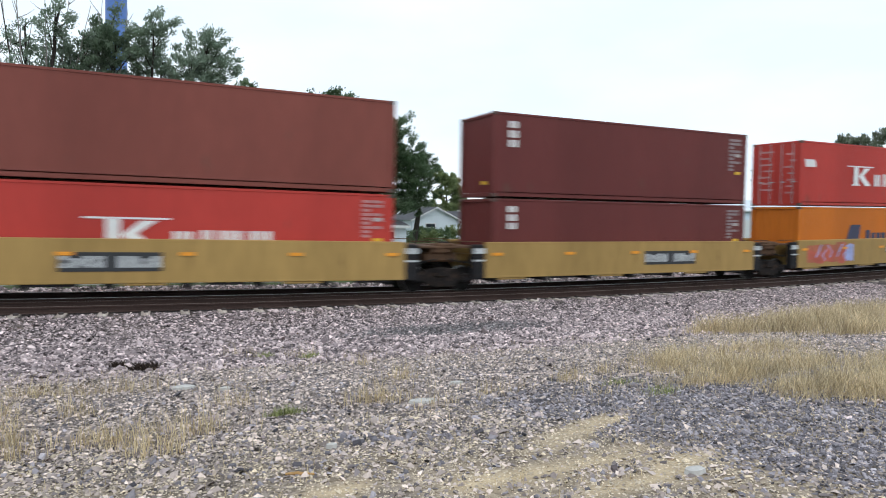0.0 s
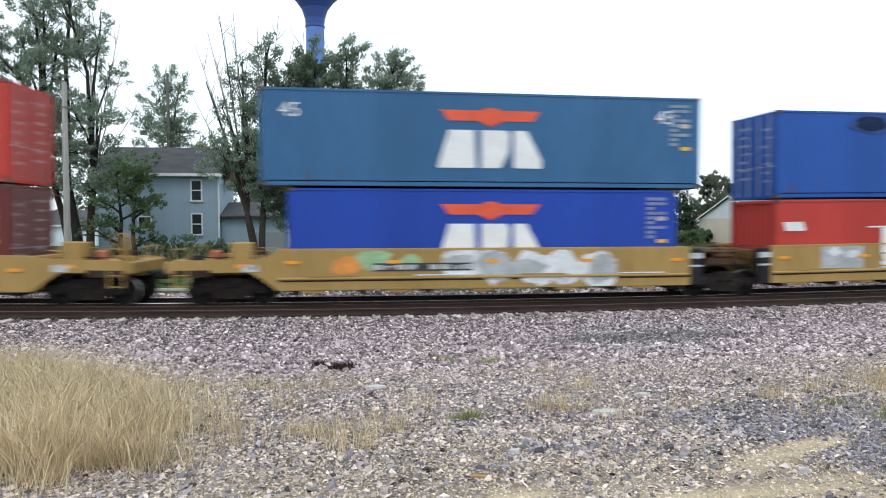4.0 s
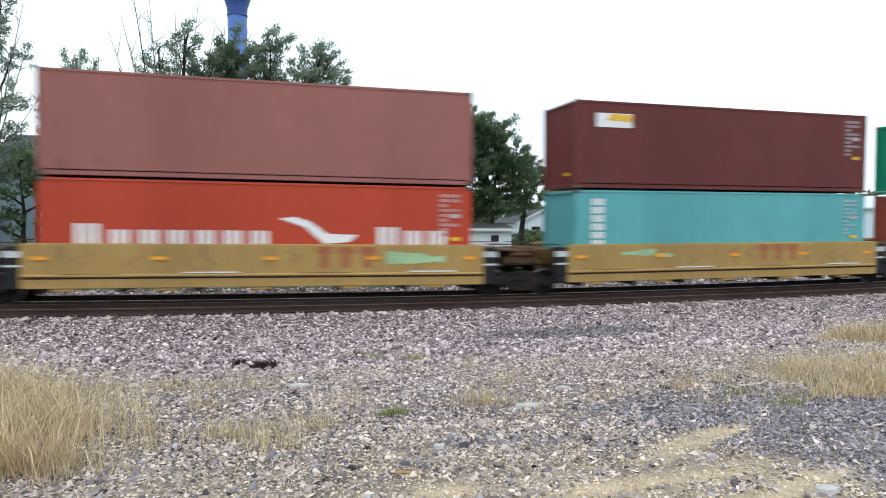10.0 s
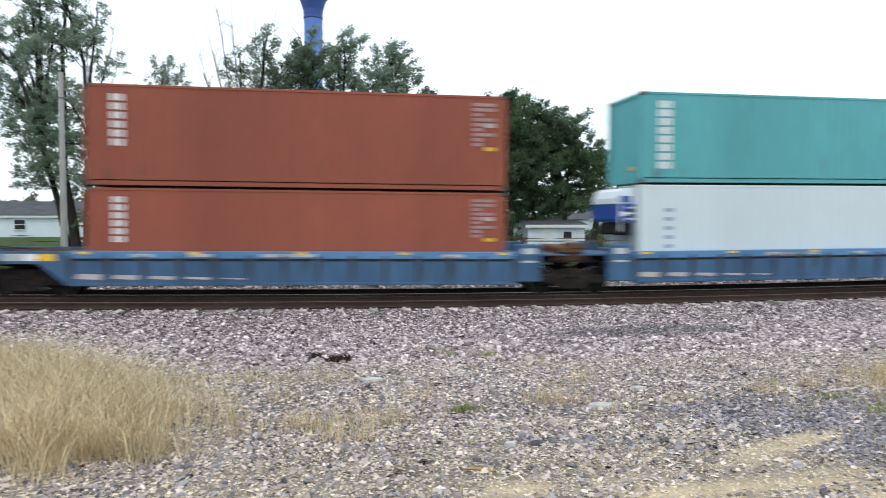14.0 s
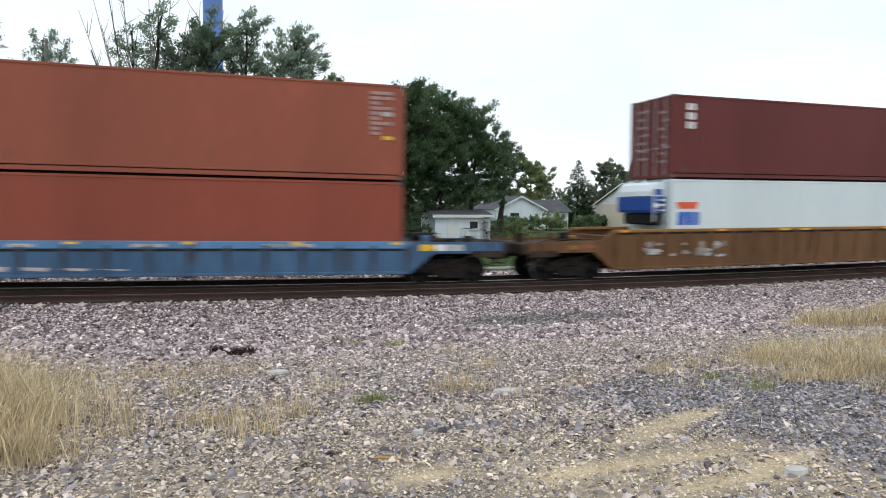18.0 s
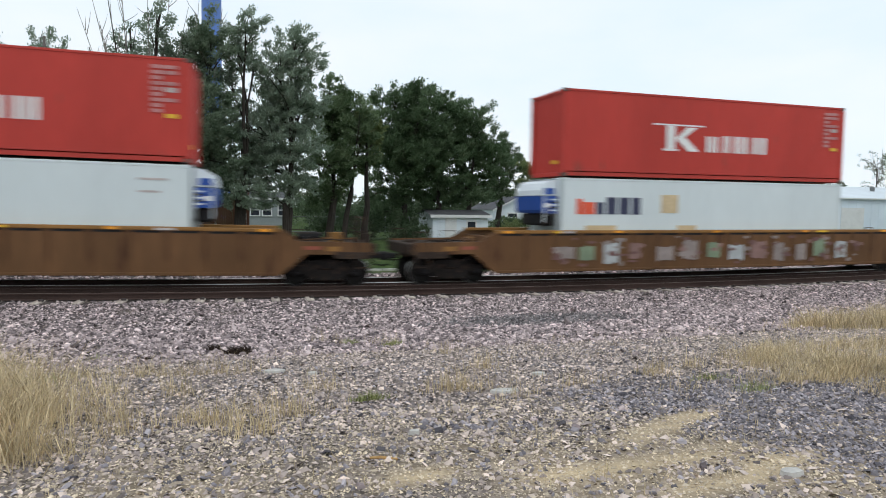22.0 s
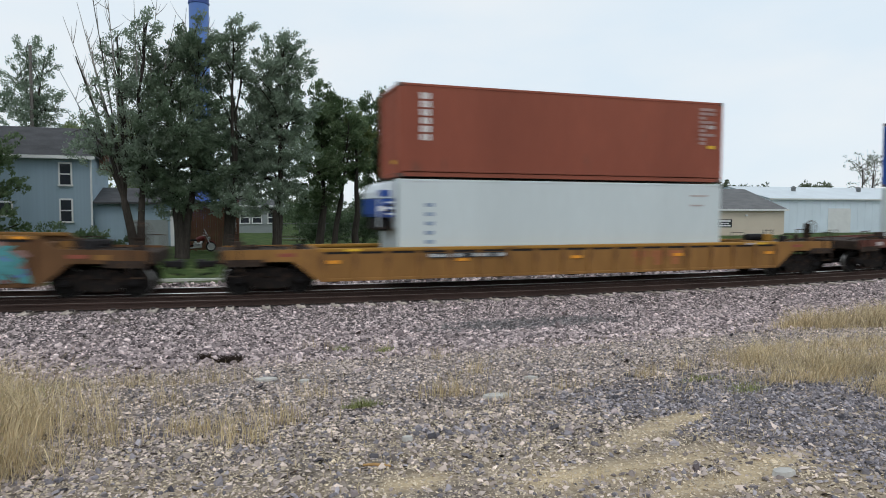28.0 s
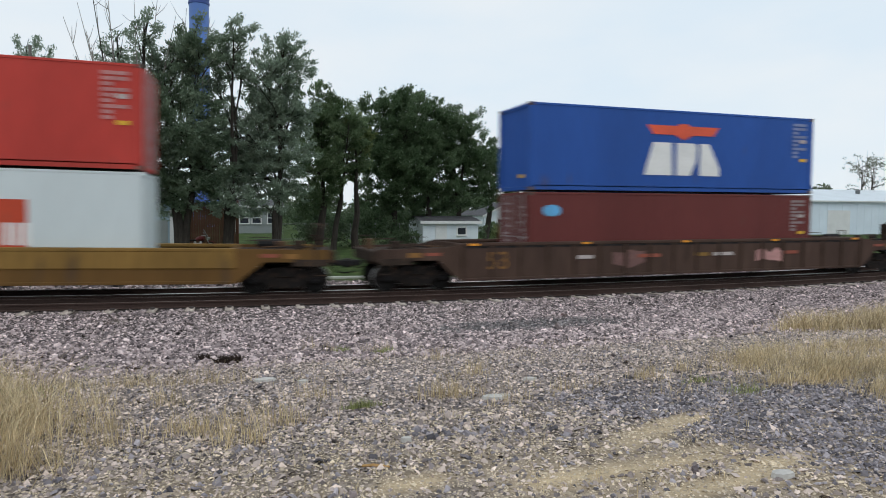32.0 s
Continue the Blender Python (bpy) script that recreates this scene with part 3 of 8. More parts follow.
for k in range(20):
    x0 = -30 + k * 6.0
    ya, yb, za, zb = track_y(x0) + 6.8, track_y(x0 + 6) + 6.8, track_z(x0) - 0.32, track_z(x0 + 6) - 0.32
    kerb_geo.add([(x0 + 0.02, ya, za - 0.3), (x0 + 5.98, yb, zb - 0.3), (x0 + 5.98, yb, zb), (x0 + 0.02, ya, za), (x0 + 0.02, ya + 0.25, za - 0.3), (x0 + 5.98, yb + 0.25, zb - 0.3), (x0 + 5.98, yb + 0.25, zb), (x0 + 0.02, ya + 0.25, za)],
                 [(0, 1, 2, 3), (3, 2, 6, 7), (4, 7, 6, 5), (0, 3, 7, 4), (1, 5, 6, 2)])
tagged(part("concrete_kerb", kerb_geo, CONCRETE), "long pale concrete kerb along the grass behind the track", "kerb", kind="structure")


# ---- the train ----
HALF = 6.096  # half the length of a forty-foot container
MOVERS = []  # (thing, place along the train, height over the rails)
WHEELS = []  # (wheelset, place along the train)
MESHES = {}


def cached(key, build):
    if key not in MESHES:
        MESHES[key] = build().mesh(key[0])
    return MESHES[key]


def corrugated(x0, x1, z0, z1, face, back, depth, pitch):
    """A pressed steel panel: waves along x, from z0 to z1; face is its outer y, back its inner."""
    g = Geo()
    s = -1 if face < back else 1
    n = max(1, round((x1 - x0) / pitch))
    p = (x1 - x0) / n
    line = []
    for i in range(n):
        a = x0 + i * p
        line += [(a, face - s * depth), (a + 0.22 * p, face - s * depth), (a + 0.5 * p, face), (a + 0.74 * p, face)]
    line.append((x1, face - s * depth))
    m = len(line)
    vs = [(x, y, z0) for x, y in line] + [(x, y, z1) for x, y in line]
    fs = [(i, i + 1, m + i + 1, m + i) if s < 0 else (i, m + i, m + i + 1, i + 1) for i in range(m - 1)]
    g.add(vs, fs)
    g.add([(x0, back, z0), (x1, back, z0), (x1, back, z1), (x0, back, z1)], [(0, 3, 2, 1) if s < 0 else (0, 1, 2, 3)])
    g.add([(x0, face - s * depth, z1), (x1, face - s * depth, z1), (x1, back, z1), (x0, back, z1)], [(0, 1, 2, 3)])
    return g


def turned(g, quarter):
    """The same panel turned about z by quarter turns."""
    for _ in range(quarter % 4):
        g.v = [(-y, x, z) for x, y, z in g.v]
    return g


def block(g, x0, x1, z0, z1, y, lean=0.0, mi=0):
    g.plate_xz([(x0, z0), (x1, z0), (x1 + lean, z1), (x0 + lean, z1)], y - 0.003, y, mi)


def mark_geo(kind, L, H):
    """Plain painted shapes on the side that faces the road. Returns rows of (name, Geo, material)."""
    y = -1.2195
    rows = []

    def mark(name, mat, *shapes):
        """Each shape is a part of its own, but for the pieces of one emblem."""
        g = Geo()
        for s in shapes:
            if len(s) == 4 and not isinstance(s[0], tuple):
                block(g, *s, y)
            elif len(s) == 5 and not isinstance(s[0], tuple):
                block(g, *s[:4], y, s[4])
            else:
                g.plate_xz(list(s), y - 0.003, y)
            rows.append((name, g, mat))
            g = Geo()

    def bars(name, mat, x0, x1, z0, z1):
        """Plain upright bars in place of one block of lettering."""
        n = 2 if x1 - x0 < 0.45 else 3
        p = (x1 - x0) / n
        for i in range(n):
            mark(name, mat, (x0 + i * p, x0 + (i + 0.68) * p, z0, z1))

    h = L / 2
    if kind in ("wedge", "wedge_bare", "wedge_low", "wedge_panel"):
        z0 = 0.42 * H - 0.24 if kind in ("wedge", "wedge_bare") else 0.33 * H - 0.1
        x0 = -2.2 if kind != "wedge_panel" else -1.2
        zz = z0
        if kind == "wedge_panel":
            mark("emblem_panel", PAINT["hotred"], (-2.3, 3.25, 0.14 * H, 0.715 * H))
            mark("emblem_square", PAINT["hotred"], (-4.55, -3.9, 0.66 * H, 0.715 * H), (-4.55, -3.9, 0.50 * H, 0.555 * H))
            mark("emblem_square", PALE, (-4.5, -3.95, 0.565 * H, 0.65 * H))
            zz = 0.18 * H + 0.33
            y -= 0.004
        k = 0.88
        mark("emblem", WHITE, (x0 - 0.4, x0 + 1.75, zz + 0.99 * k, zz + 1.05 * k), (x0 + 0.14, x0 + 0.5, zz + 0.07, zz + 0.985 * k), (x0, x0 + 0.62, zz, zz + 0.068),
             ((x0 + 0.52, zz + 0.5 * k), (x0 + 1.06, zz), (x0 + 1.52, zz), (x0 + 0.92, zz + 0.56 * k), (x0 + 1.42, zz + 0.95 * k), (x0 + 1.0, zz + 0.95 * k)))
        for a, b, top in ((1.82, 2.4, 0.56), (2.55, 2.95, 0.6), (3.05, 3.75, 0.6), (3.88, 4.6, 0.6)):
            bars("lettering_block", WHITE, x0 + a, x0 + b, zz, zz + top)
        if kind in ("wedge", "wedge_low"):
            mark("flag", WHITE, (-h + 0.36, -h + 1.1, 0.60 * H, 0.715 * H, -0.1))
    if kind == "wing_soot":
        for k in range(3):
            r = random.Random(40 + k)
            y -= 0.0005
            mark("soot_stain", (SOOT_THIN, SOOT)[k > 0], tuple((-2.5 + (0.9 - 0.25 * k) * r.uniform(0.75, 1.15) * math.cos(a * math.pi / 7), 0.86 * H + (0.38 - 0.1 * k) * r.uniform(0.75, 1.0) * math.sin(a * math.pi / 7)) for a in range(14)))
        y += 0.002
    if kind in ("wing", "wing_low", "wing_white", "wing_soot"):
        cx, zt = 0.02, (0.74 if kind in ("wing", "wing_soot") else 0.77) * H
        if kind == "wing_white":
            cx, zt = -0.1, 0.70 * H
        mark("emblem", REDP, ((cx - 1.55, zt + 0.2), (cx - 1.3, zt - 0.12), (cx - 0.4, zt - 0.12), (cx, zt - 0.3), (cx + 0.4, zt - 0.12), (cx + 1.3, zt - 0.12),
                               (cx + 1.55, zt + 0.2), (cx + 0.3, zt + 0.2), (cx + 0.15, zt + 0.28), (cx - 0.15, zt + 0.28), (cx - 0.3, zt + 0.2)))
        zb, ink = zt - 1.55, BLUEP if kind == "wing_white" else WHITE
        mark("lettering_block", ink,
             ((cx - 1.66, zb), (cx - 1.3, zb + 1.15), (cx - 0.52, zb + 1.15), (cx - 0.46, zb)),
             ((cx - 0.3, zb), (cx - 0.3, zb + 1.15), (cx + 0.5, zb + 1.15), (cx + 0.6, zb + 1.0), (cx + 0.56, zb + 0.5), (cx + 0.3, zb)),
             ((cx + 0.72, zb), (cx + 0.72, zb + 1.15), (cx + 1.12, zb + 1.15), (cx + 1.6, zb + 0.28), (cx + 1.6, zb)))
    if kind == "green9":
        for i in range(9):
            x0 = -3.45 + i * 0.79
            bars("lettering_block", WHITE, x0 - 0.15, x0 + 0.54, 0.46 * H, 0.70 * H)
    if kind in ("bird", "bird_bright"):
        z0 = 0.36 * H
        x = -5.2
        for i in range(7):
            w, t = (0.72, 0.62) if i == 0 else (0.58, 0.46)
            bars("lettering_block", WHITE, x, x + w, z0 - 0.25, z0 + t - 0.02)
            x += w + 0.17
        b = 0.25
        mark("bird_emblem", WHITE, ((b, z0 + 0.8), (b + 0.45, z0 + 0.86), (b + 0.9, z0 + 0.72), (b + 1.4, z0 + 0.36), (b + 2.3, z0 + 0.34), (b + 2.05, z0 + 0.12),
                                    (b + 1.3, z0 + 0.06), (b + 0.75, z0 + 0.55)), ((b + 1.0, z0 - 0.22), (b + 1.35, z0), (b + 2.0, z0), (b + 2.3, z0 - 0.22)))
        x = 3.15
        for i in range(3):
            w, t = (0.72, 0.6) if i == 0 else (0.62, 0.5)
            bars("lettering_block", WHITE, x, x + w, z0 - 0.25, z0 + t - 0.02)
            x += w + 0.12
    if kind == "liner":
        mark("emblem", NAVYP, ((-2.5, 0.40 * H), (-1.5, 0.40 * H), (-1.35, 0.68 * H), (-2.2, 0.68 * H)))
        for i in range(10):
            x0 = -0.9 + i * 0.44
            mark("lettering_bar", NAVYP, (x0, x0 + 0.33, 0.42 * H, (0.58 if i in (0, 6) else 0.53) * H))
    if kind == "stack3":
        for i, (a, b) in enumerate(((0.82, 0.91), (0.705, 0.80), (0.595, 0.69))):
            x0 = -h + 0.62
            bars("lettering_block", WHITE, x0, x0 + 0.42, a * H, (b - 0.012) * H)
    if kind == "stack6":
        for i in range(6):
            z0 = (0.395 + 0.088 * i) * H
            bars("lettering_block", WHITE, -h + 0.74, -h + 1.1, z0, z0 + 0.066 * H)
    if kind == "stackbar":
        for i in range(8):
            z0 = (0.16 + 0.095 * i) * H
            bars("lettering_block", WHITE, -h + 0.62, -h + 1.12, z0, z0 + 0.075 * H)
    if kind == "lowblock":
        for a, b in ((0.72, 1.06), (1.1, 1.42), (1.48, 1.72)):
            bars("lettering_block", WHITE, -h + a, -h + b, 0.64 * H, 0.82 * H)
    if kind == "flagyellow":
        mark("emblem_panel", WHITE, (-h + 0.75, -h + 2.1, 0.70 * H, 0.86 * H))
        y -= 0.004
        mark("emblem", TAGYEL, ((-h + 1.1, 0.78 * H), (-h + 2.08, 0.77 * H), (-h + 2.08, 0.85 * H), (-h + 1.3, 0.85 * H)))
    if kind == "reefer":
        mark("emblem", REDP, ((-h + 0.25, 0.72 * H), (-h + 1.2, 0.72 * H), (-h + 1.1, 0.64 * H), (-h + 0.35, 0.64 * H)))
        mark("lettering_block", BLUEP, (-h + 0.3, -h + 0.62, 0.44 * H, 0.60 * H, 0.04), (-h + 0.68, -h + 0.95, 0.44 * H, 0.60 * H), (-h + 1.0, -h + 1.25, 0.44 * H, 0.60 * H))
        mark("side_label", PALE, (h - 1.35, h - 0.6, 0.84 * H, 0.86 * H), (h - 1.35, h - 0.8, 0.78 * H, 0.80 * H), (h - 0.9, h - 0.65, 0.14 * H, 0.2 * H))
    if kind == "reefer_plain":
        for i in range(6):
            mark("lettering_block", BLUEGREY, (-h + 0.88, -h + 1.16, (0.2 + i * 0.1) * H, (0.24 + i * 0.1) * H))
        mark("side_label", PALE, (h - 1.35, h - 0.6, 0.84 * H, 0.86 * H), (h - 1.35, h - 0.8, 0.72 * H, 0.74 * H), (h - 0.9, h - 0.65, 0.14 * H, 0.2 * H))
    if kind == "reefer_patch":
        mark("lettering_block", REDP, (-h + 0.55, -h + 0.78, 0.58 * H, 0.76 * H), (-h + 0.8, -h + 1.25, 0.58 * H, 0.72 * H))
        mark("lettering_block", NAVYP, (-h + 1.3, -h + 1.6, 0.58 * H, 0.72 * H), (-h + 1.7, -h + 2.1, 0.58 * H, 0.78 * H), (-h + 2.2, -h + 2.6, 0.58 * H, 0.78 * H), (-h + 2.7, -h + 3.05, 0.58 * H, 0.78 * H))
        mark("patched_panel", TAN, (-h + 0.9, -h + 2.1, 0.08 * H, 0.45 * H), (-h + 3.9, -h + 4.6, 0.6 * H, 0.82 * H), (-h + 4.6, -h + 5.4, 0.08 * H, 0.45 * H))
    if kind == "reefer_name":
        mark("emblem", BLUEP, ((-h + 0.5, 0.72 * H), (-h + 0.9, 0.83 * H), (-h + 1.3, 0.74 * H), (-h + 0.9, 0.66 * H)))
        for i in range(6):
            mark("lettering_bar", BLUEGREY, (-h + 0.35 + i * 0.46, -h + 0.72 + i * 0.46, 0.47 * H, 0.57 * H))
    if kind == "lozenge":
        mark("emblem", SKYP, tuple((-h + 0.85 + 0.35 * math.cos(a * math.pi / 6), 0.76 * H + 0.2 * math.sin(a * math.pi / 6)) for a in range(12)))
    if kind == "wordtop":
        mark("emblem", REDP, (-h + 0.42, -h + 1.05, 0.70 * H, 0.84 * H))
        for i in range(5):
            x0 = -h + 1.12 + i * 0.5
            mark("lettering_block", WHITE, ((x0, 0.72 * H), (x0 + 0.1, 0.69 * H), (x0 + 0.42, 0.69 * H), (x0 + 0.5, 0.72 * H), (x0 + 0.5, 0.81 * H), (x0 + 0.42, 0.84 * H), (x0 + 0.1, 0.84 * H), (x0, 0.81 * H)))
    # serial numbers and tags near the other end, unreadable
    if kind not in ("reefer", "reefer_plain", "reefer_patch", "reefer_name", "wing_white", "wedge_panel"):
        g = Geo()
        for i in range(9):
            z = (0.885 - 0.052 * i) * H
            block(g, h - 1.02, h - 0.76, z, z + 0.034 * H, -1.2195)
            if i in (0, 1, 3, 6):
                block(g, h - 0.72, h - 0.36, z, z + 0.034 * H, -1.2195)
        rows.append(("serial_lettering", g, None))  # too small to read
        g = Geo()
        block(g, h - 0.66, h - 0.34, 0.42 * H, 0.46 * H, -1.2195)
        rows.append(("warning_tag", g, TAGYEL))
        g = Geo()
        block(g, h - 0.68, h - 0.36, 0.665 * H, 0.71 * H, -1.2195)
        rows.append(("data_plate", g, PALE))
    return rows


SOOT_THIN = material("thin_soot_on_blue_paint", (0.022, 0.062, 0.22), 0.7, 0, 0.25, 3.0, 12, bump=0.05)
SOOT = material("soot_on_blue_paint", (0.014, 0.026, 0.07), 0.8, 0, 0.3, 3.0, 12, bump=0.05)
TAN = material("tan_patched_paint", (0.60, 0.47, 0.28), 0.6, 0, 0.15, 1, 8, bump=0.05)
BLUEGREY = material("blue_grey_marking", (0.28, 0.36, 0.48), 0.6, 0, 0.15, 1, 8, bump=0.05)
COLOUR_WORD = {"brown": "brown", "maroon": "dark maroon", "dusty": "dusty faded brown", "rust": "rust-red", "orange_brown": "orange-brown", "red": "bright red",
               "salmon": "faded salmon-red", "hotred": "orange-red", "orange": "orange", "blue": "blue", "royal": "royal blue", "midblue": "mid blue", "steel": "faded grey-blue", "navy": "navy blue",
               "green": "green", "teal": "teal", "white": "white insulated"}


FADED = {}


def faded(colour):
    """Old lettering paint worn thin over the colour of the steel."""
    if colour not in FADED:
        c = PAINT[colour].node_tree.nodes["RGB"].outputs[0].default_value
        FADED[colour] = material("worn_lettering_on_" + colour, tuple(0.62 * c[i] + 0.38 * 0.52 for i in range(3)), 0.6, 0, 0.2, 1.5, 12, bump=0.04)
    return FADED[colour]


def container(colour, H, kind, u, up, doors_left=False, L=2 * HALF, where="on a car"):
    """A steel shipping container; u: its middle along the train; up: its floor over the rails."""
    reefer = colour == "white"
    word = {"wedge": "with white block lettering", "wedge_low": "with white block lettering", "wedge_bare": "with white block lettering", "wing": "with red emblem, white blocks", "wing_soot": "with red emblem, white blocks, soot",
            "wing_low": "with red emblem, white blocks", "green9": "with nine white blocks", "bird": "with white bird emblem",
            "bird_bright": "with white bird emblem", "stack6": "with a white block column", "liner": "with dark blue emblem", "": "with plain sides"}.get(kind, "with small pale marks")
    box = thing("shipping_container", f"{COLOUR_WORD[colour]} container {word}, {where}", "shipping container", "containers on the train")
    P = PAINT[colour]
    h, k = L / 2, (L, H)
    depth, pitch = (0.006, 0.30) if reefer else (0.034, 0.277)
    for s in (-1, 1):
        part("side_panel", cached(("side_panel", k, s, reefer), lambda: corrugated(-h + 0.12, h - 0.12, 0.185, H - 0.085, s * 1.216, s * 1.15, depth, pitch)), P, box)
        part("top_rail", cached(("top_rail", k, s), lambda: Geo().box(-h + 0.17, h - 0.17, s * 1.19 - 0.028, s * 1.19 + 0.028, H - 0.085, H - 0.012, 0.008)), P, box)
        part("bottom_rail", cached(("bottom_rail", k, s), lambda: Geo().box(-h + 0.17, h - 0.17, s * 1.155 - 0.03, s * 1.155 + 0.035, 0.025, 0.155, 0.01)), P, box)
    blank, door = (1, -1) if doors_left else (-1, 1)
    part("end_panel", cached(("end_panel", k, blank, reefer), lambda: turned(corrugated(-1.1, 1.1, 0.16, H - 0.1, -(h - 0.05), -(h - 0.12), depth, 0.25), 3 if blank < 0 else 1)), P, box)
    for s in (-1, 1):
        d = part("door", cached(("door", k, door, s), lambda: Geo().box(door * (h - 0.06) - 0.025, door * (h - 0.06) + 0.025, min(s * 0.015, s * 1.1), max(s * 0.015, s * 1.1), 0.15, H - 0.12, 0.01)), P, box)
        for a in (0.28, 0.82):
            part("locking_bar", cached(("locking_bar", k, door, s, a), lambda: Geo().tube([(door * (h - 0.012), s * a, 0.1), (door * (h - 0.012), s * a, H - 0.08)], [0.018, 0.018], 6).box(
                door * (h - 0.012) - 0.012, door * (h - 0.012) + 0.012, s * a - 0.2, s * a + 0.05, 1.05, 1.1)), BARS, d)
    marks = Geo()
    xs = sorted((door * (h - 0.034), door * (h - 0.03)))
    for i in range(14):
        ya, w = (-0.95 if i % 2 else 0.14) + 0.07 * (i % 3), (0.62, 0.4, 0.5, 0.3)[i % 4]
        z = (0.84 - 0.05 * i) * H
        marks.box(*xs, ya, ya + w, z, z + 0.028 * H)
    tagged(part("door_lettering", cached(("door_lettering", k, door), lambda: marks), faded(colour) if not reefer else BLUEGREY, box, "small pale lettering on the doors"), kind="stuff")
    if not reefer:
        xs = sorted((blank * (h - 0.048), blank * (h - 0.03)))
        part("warning_tag", cached(("end_tag", k, blank), lambda: Geo().box(*xs, -0.72, -0.36, 0.15 * H, 0.19 * H)), TAGYEL, box, "small yellow tag")
    part("roof", cached(("roof", k), lambda: Geo().box(-h + 0.1, h - 0.1, -1.165, 1.165, H - 0.05, H - 0.02, 0.006)), P, box)
    part("floor", cached(("floor", k), lambda: Geo().box(-h + 0.1, h - 0.1, -1.15, 1.15, 0.06, 0.13)), CAST, box)
    for sx in (-1, 1):
        part("end_header", cached(("end_header", k, sx), lambda: Geo().box(sx * (h - 0.07) - 0.05, sx * (h - 0.07) + 0.05, -1.06, 1.06, H - 0.12, H - 0.012, 0.01)), P, box)
        part("end_sill", cached(("end_sill", k, sx), lambda: Geo().box(sx * (h - 0.07) - 0.05, sx * (h - 0.07) + 0.05, -1.06, 1.06, 0.01, 0.15, 0.01)), P, box)
        for sy in (-1, 1):
            part("corner_post", cached(("corner_post", k, sx, sy), lambda: Geo().box(sx * (h - 0.075) - 0.075, sx * (h - 0.075) + 0.075, sy * 1.145 - 0.072, sy * 1.145 + 0.072, 0.12, H - 0.12, 0.015)), P, box)
            for z in (0.0, H - 0.118):
                part("corner_casting", cached(("corner_casting", k, sx, sy, z), lambda: Geo().box(sx * (h - 0.089) - 0.089, sx * (h - 0.089) + 0.089, sy * 1.138 - 0.081, sy * 1.138 + 0.081, z, z + 0.118, 0.012)), CAST if not reefer else PAINT["white"], box)
    if kind:
        for name, g, mat in mark_geo(kind, L, H):
            o = part(name, g, mat or faded(colour), box, "flat painted marking")
            if name == "serial_lettering":
                o["kind"] = "stuff"
    MOVERS.append((box, u, up))
    return box


def genset(side, u, top):
    """A clip-on generator on the end of a refrigerated container."""
    g = thing("generator_set", "blue and white clip-on generator hung on a container's end", "generator", "generators on the train")
    s, e = side, HALF + 0.02

    def slab(xa, xb, y0, y1, z0, z1, b=0.0):
        xs = sorted((s * (e + 0.62 * xa), s * (e + 0.62 * xb)))
        return Geo().box(xs[0], xs[1], y0, y1, top + z0, top + z1, b)

    part("housing", Geo().plate_xz([(s * (e + 0.62 * x), top + z) for x, z in ((0.06, -1.2), (0.9, -1.2), (0.98, -1.1), (0.98, -0.62), (0.06, -0.62))][::s], -1.04, 1.04), GENBLUE, g)
    part("upper_housing", Geo().plate_xz([(s * (e + 0.62 * x), top + z) for x, z in ((0.06, -0.6), (0.98, -0.6), (0.96, -0.42), (0.8, -0.2), (0.5, -0.1), (0.06, -0.08))][::s], -1.03, 1.03), WALLWHITE, g, "white rounded upper casing")
    part("blue_band", slab(0.3, 0.95, -1.05, -1.041, -0.56, -0.36), GENBLUE, g)
    part("lower_frame", slab(0.15, 0.8, -0.85, 0.85, -1.62, -1.21, 0.06), STEEL, g, "black fuel tank and frame")
    for k in range(5):
        part("louvre", slab(0.12, 0.5, -1.058, -1.041, -1.12 + 0.09 * k, -1.07 + 0.09 * k), STEEL if k % 2 else WALLWHITE, g)
    part("label_bar", slab(0.56, 0.9, -1.05, -1.041, -1.0, -0.86), WHITE, g)
    for x in (0.1, 0.9):
        part("frame_post", slab(x - 0.03, x + 0.03, -1.09, -1.06, -1.5, -0.3), WALLWHITE, g)
    for dy in (-0.6, 0.6):
        part("hanger", slab(0.0, 0.16, dy - 0.05, dy + 0.05, -0.1, -0.02), STEEL, g)
    part("exhaust_pipe", Geo().tube([(s * (e + 0.3), -0.5, top - 0.12), (s * (e + 0.3), -0.5, top + 0.03)], [0.05, 0.05], 8), STEEL, g)
    MOVERS.append((g, u, 0.0))
    return g


def wheelset_geo():
    g = Geo()
    for s in (-1, 1):
        y0 = s * 0.70
        prof = [(0.08, y0 - s * 0.02), (0.2, y0 - s * 0.03), (0.36, y0 + s * 0.02), (0.435, y0 - s * 0.02), (0.455, y0 - s * 0.015), (0.452, y0 + s * 0.012)]
        g.lathe_y(prof, 22)
        g.lathe_y([(0.452, y0 + s * 0.012), (0.425, y0 + s * 0.025), (0.42, y0 + s * 0.115)], 22, mi=1)
        g.lathe_y([(0.42, y0 + s * 0.115), (0.37, y0 + s * 0.115), (0.34, y0 + s * 0.07), (0.2, y0 + s * 0.075), (0.14, y0 + s * 0.11), (0.09, y0 + s * 0.11), (0.085, y0 + s * 0.32), (0.0, y0 + s * 0.32)], 22)
        for k in range(6):
            a = k * math.pi / 3
            g.box(0.27 * math.cos(a) - 0.02, 0.27 * math.cos(a) + 0.02, min(y0 + s * 0.07, y0 + s * 0.085), max(y0 + s * 0.07, y0 + s * 0.085), 0.27 * math.sin(a) - 0.02, 0.27 * math.sin(a) + 0.02)
    g.tube([(0, -0.74, 0), (0, 0.74, 0)], [0.08, 0.08], 12)
    return g


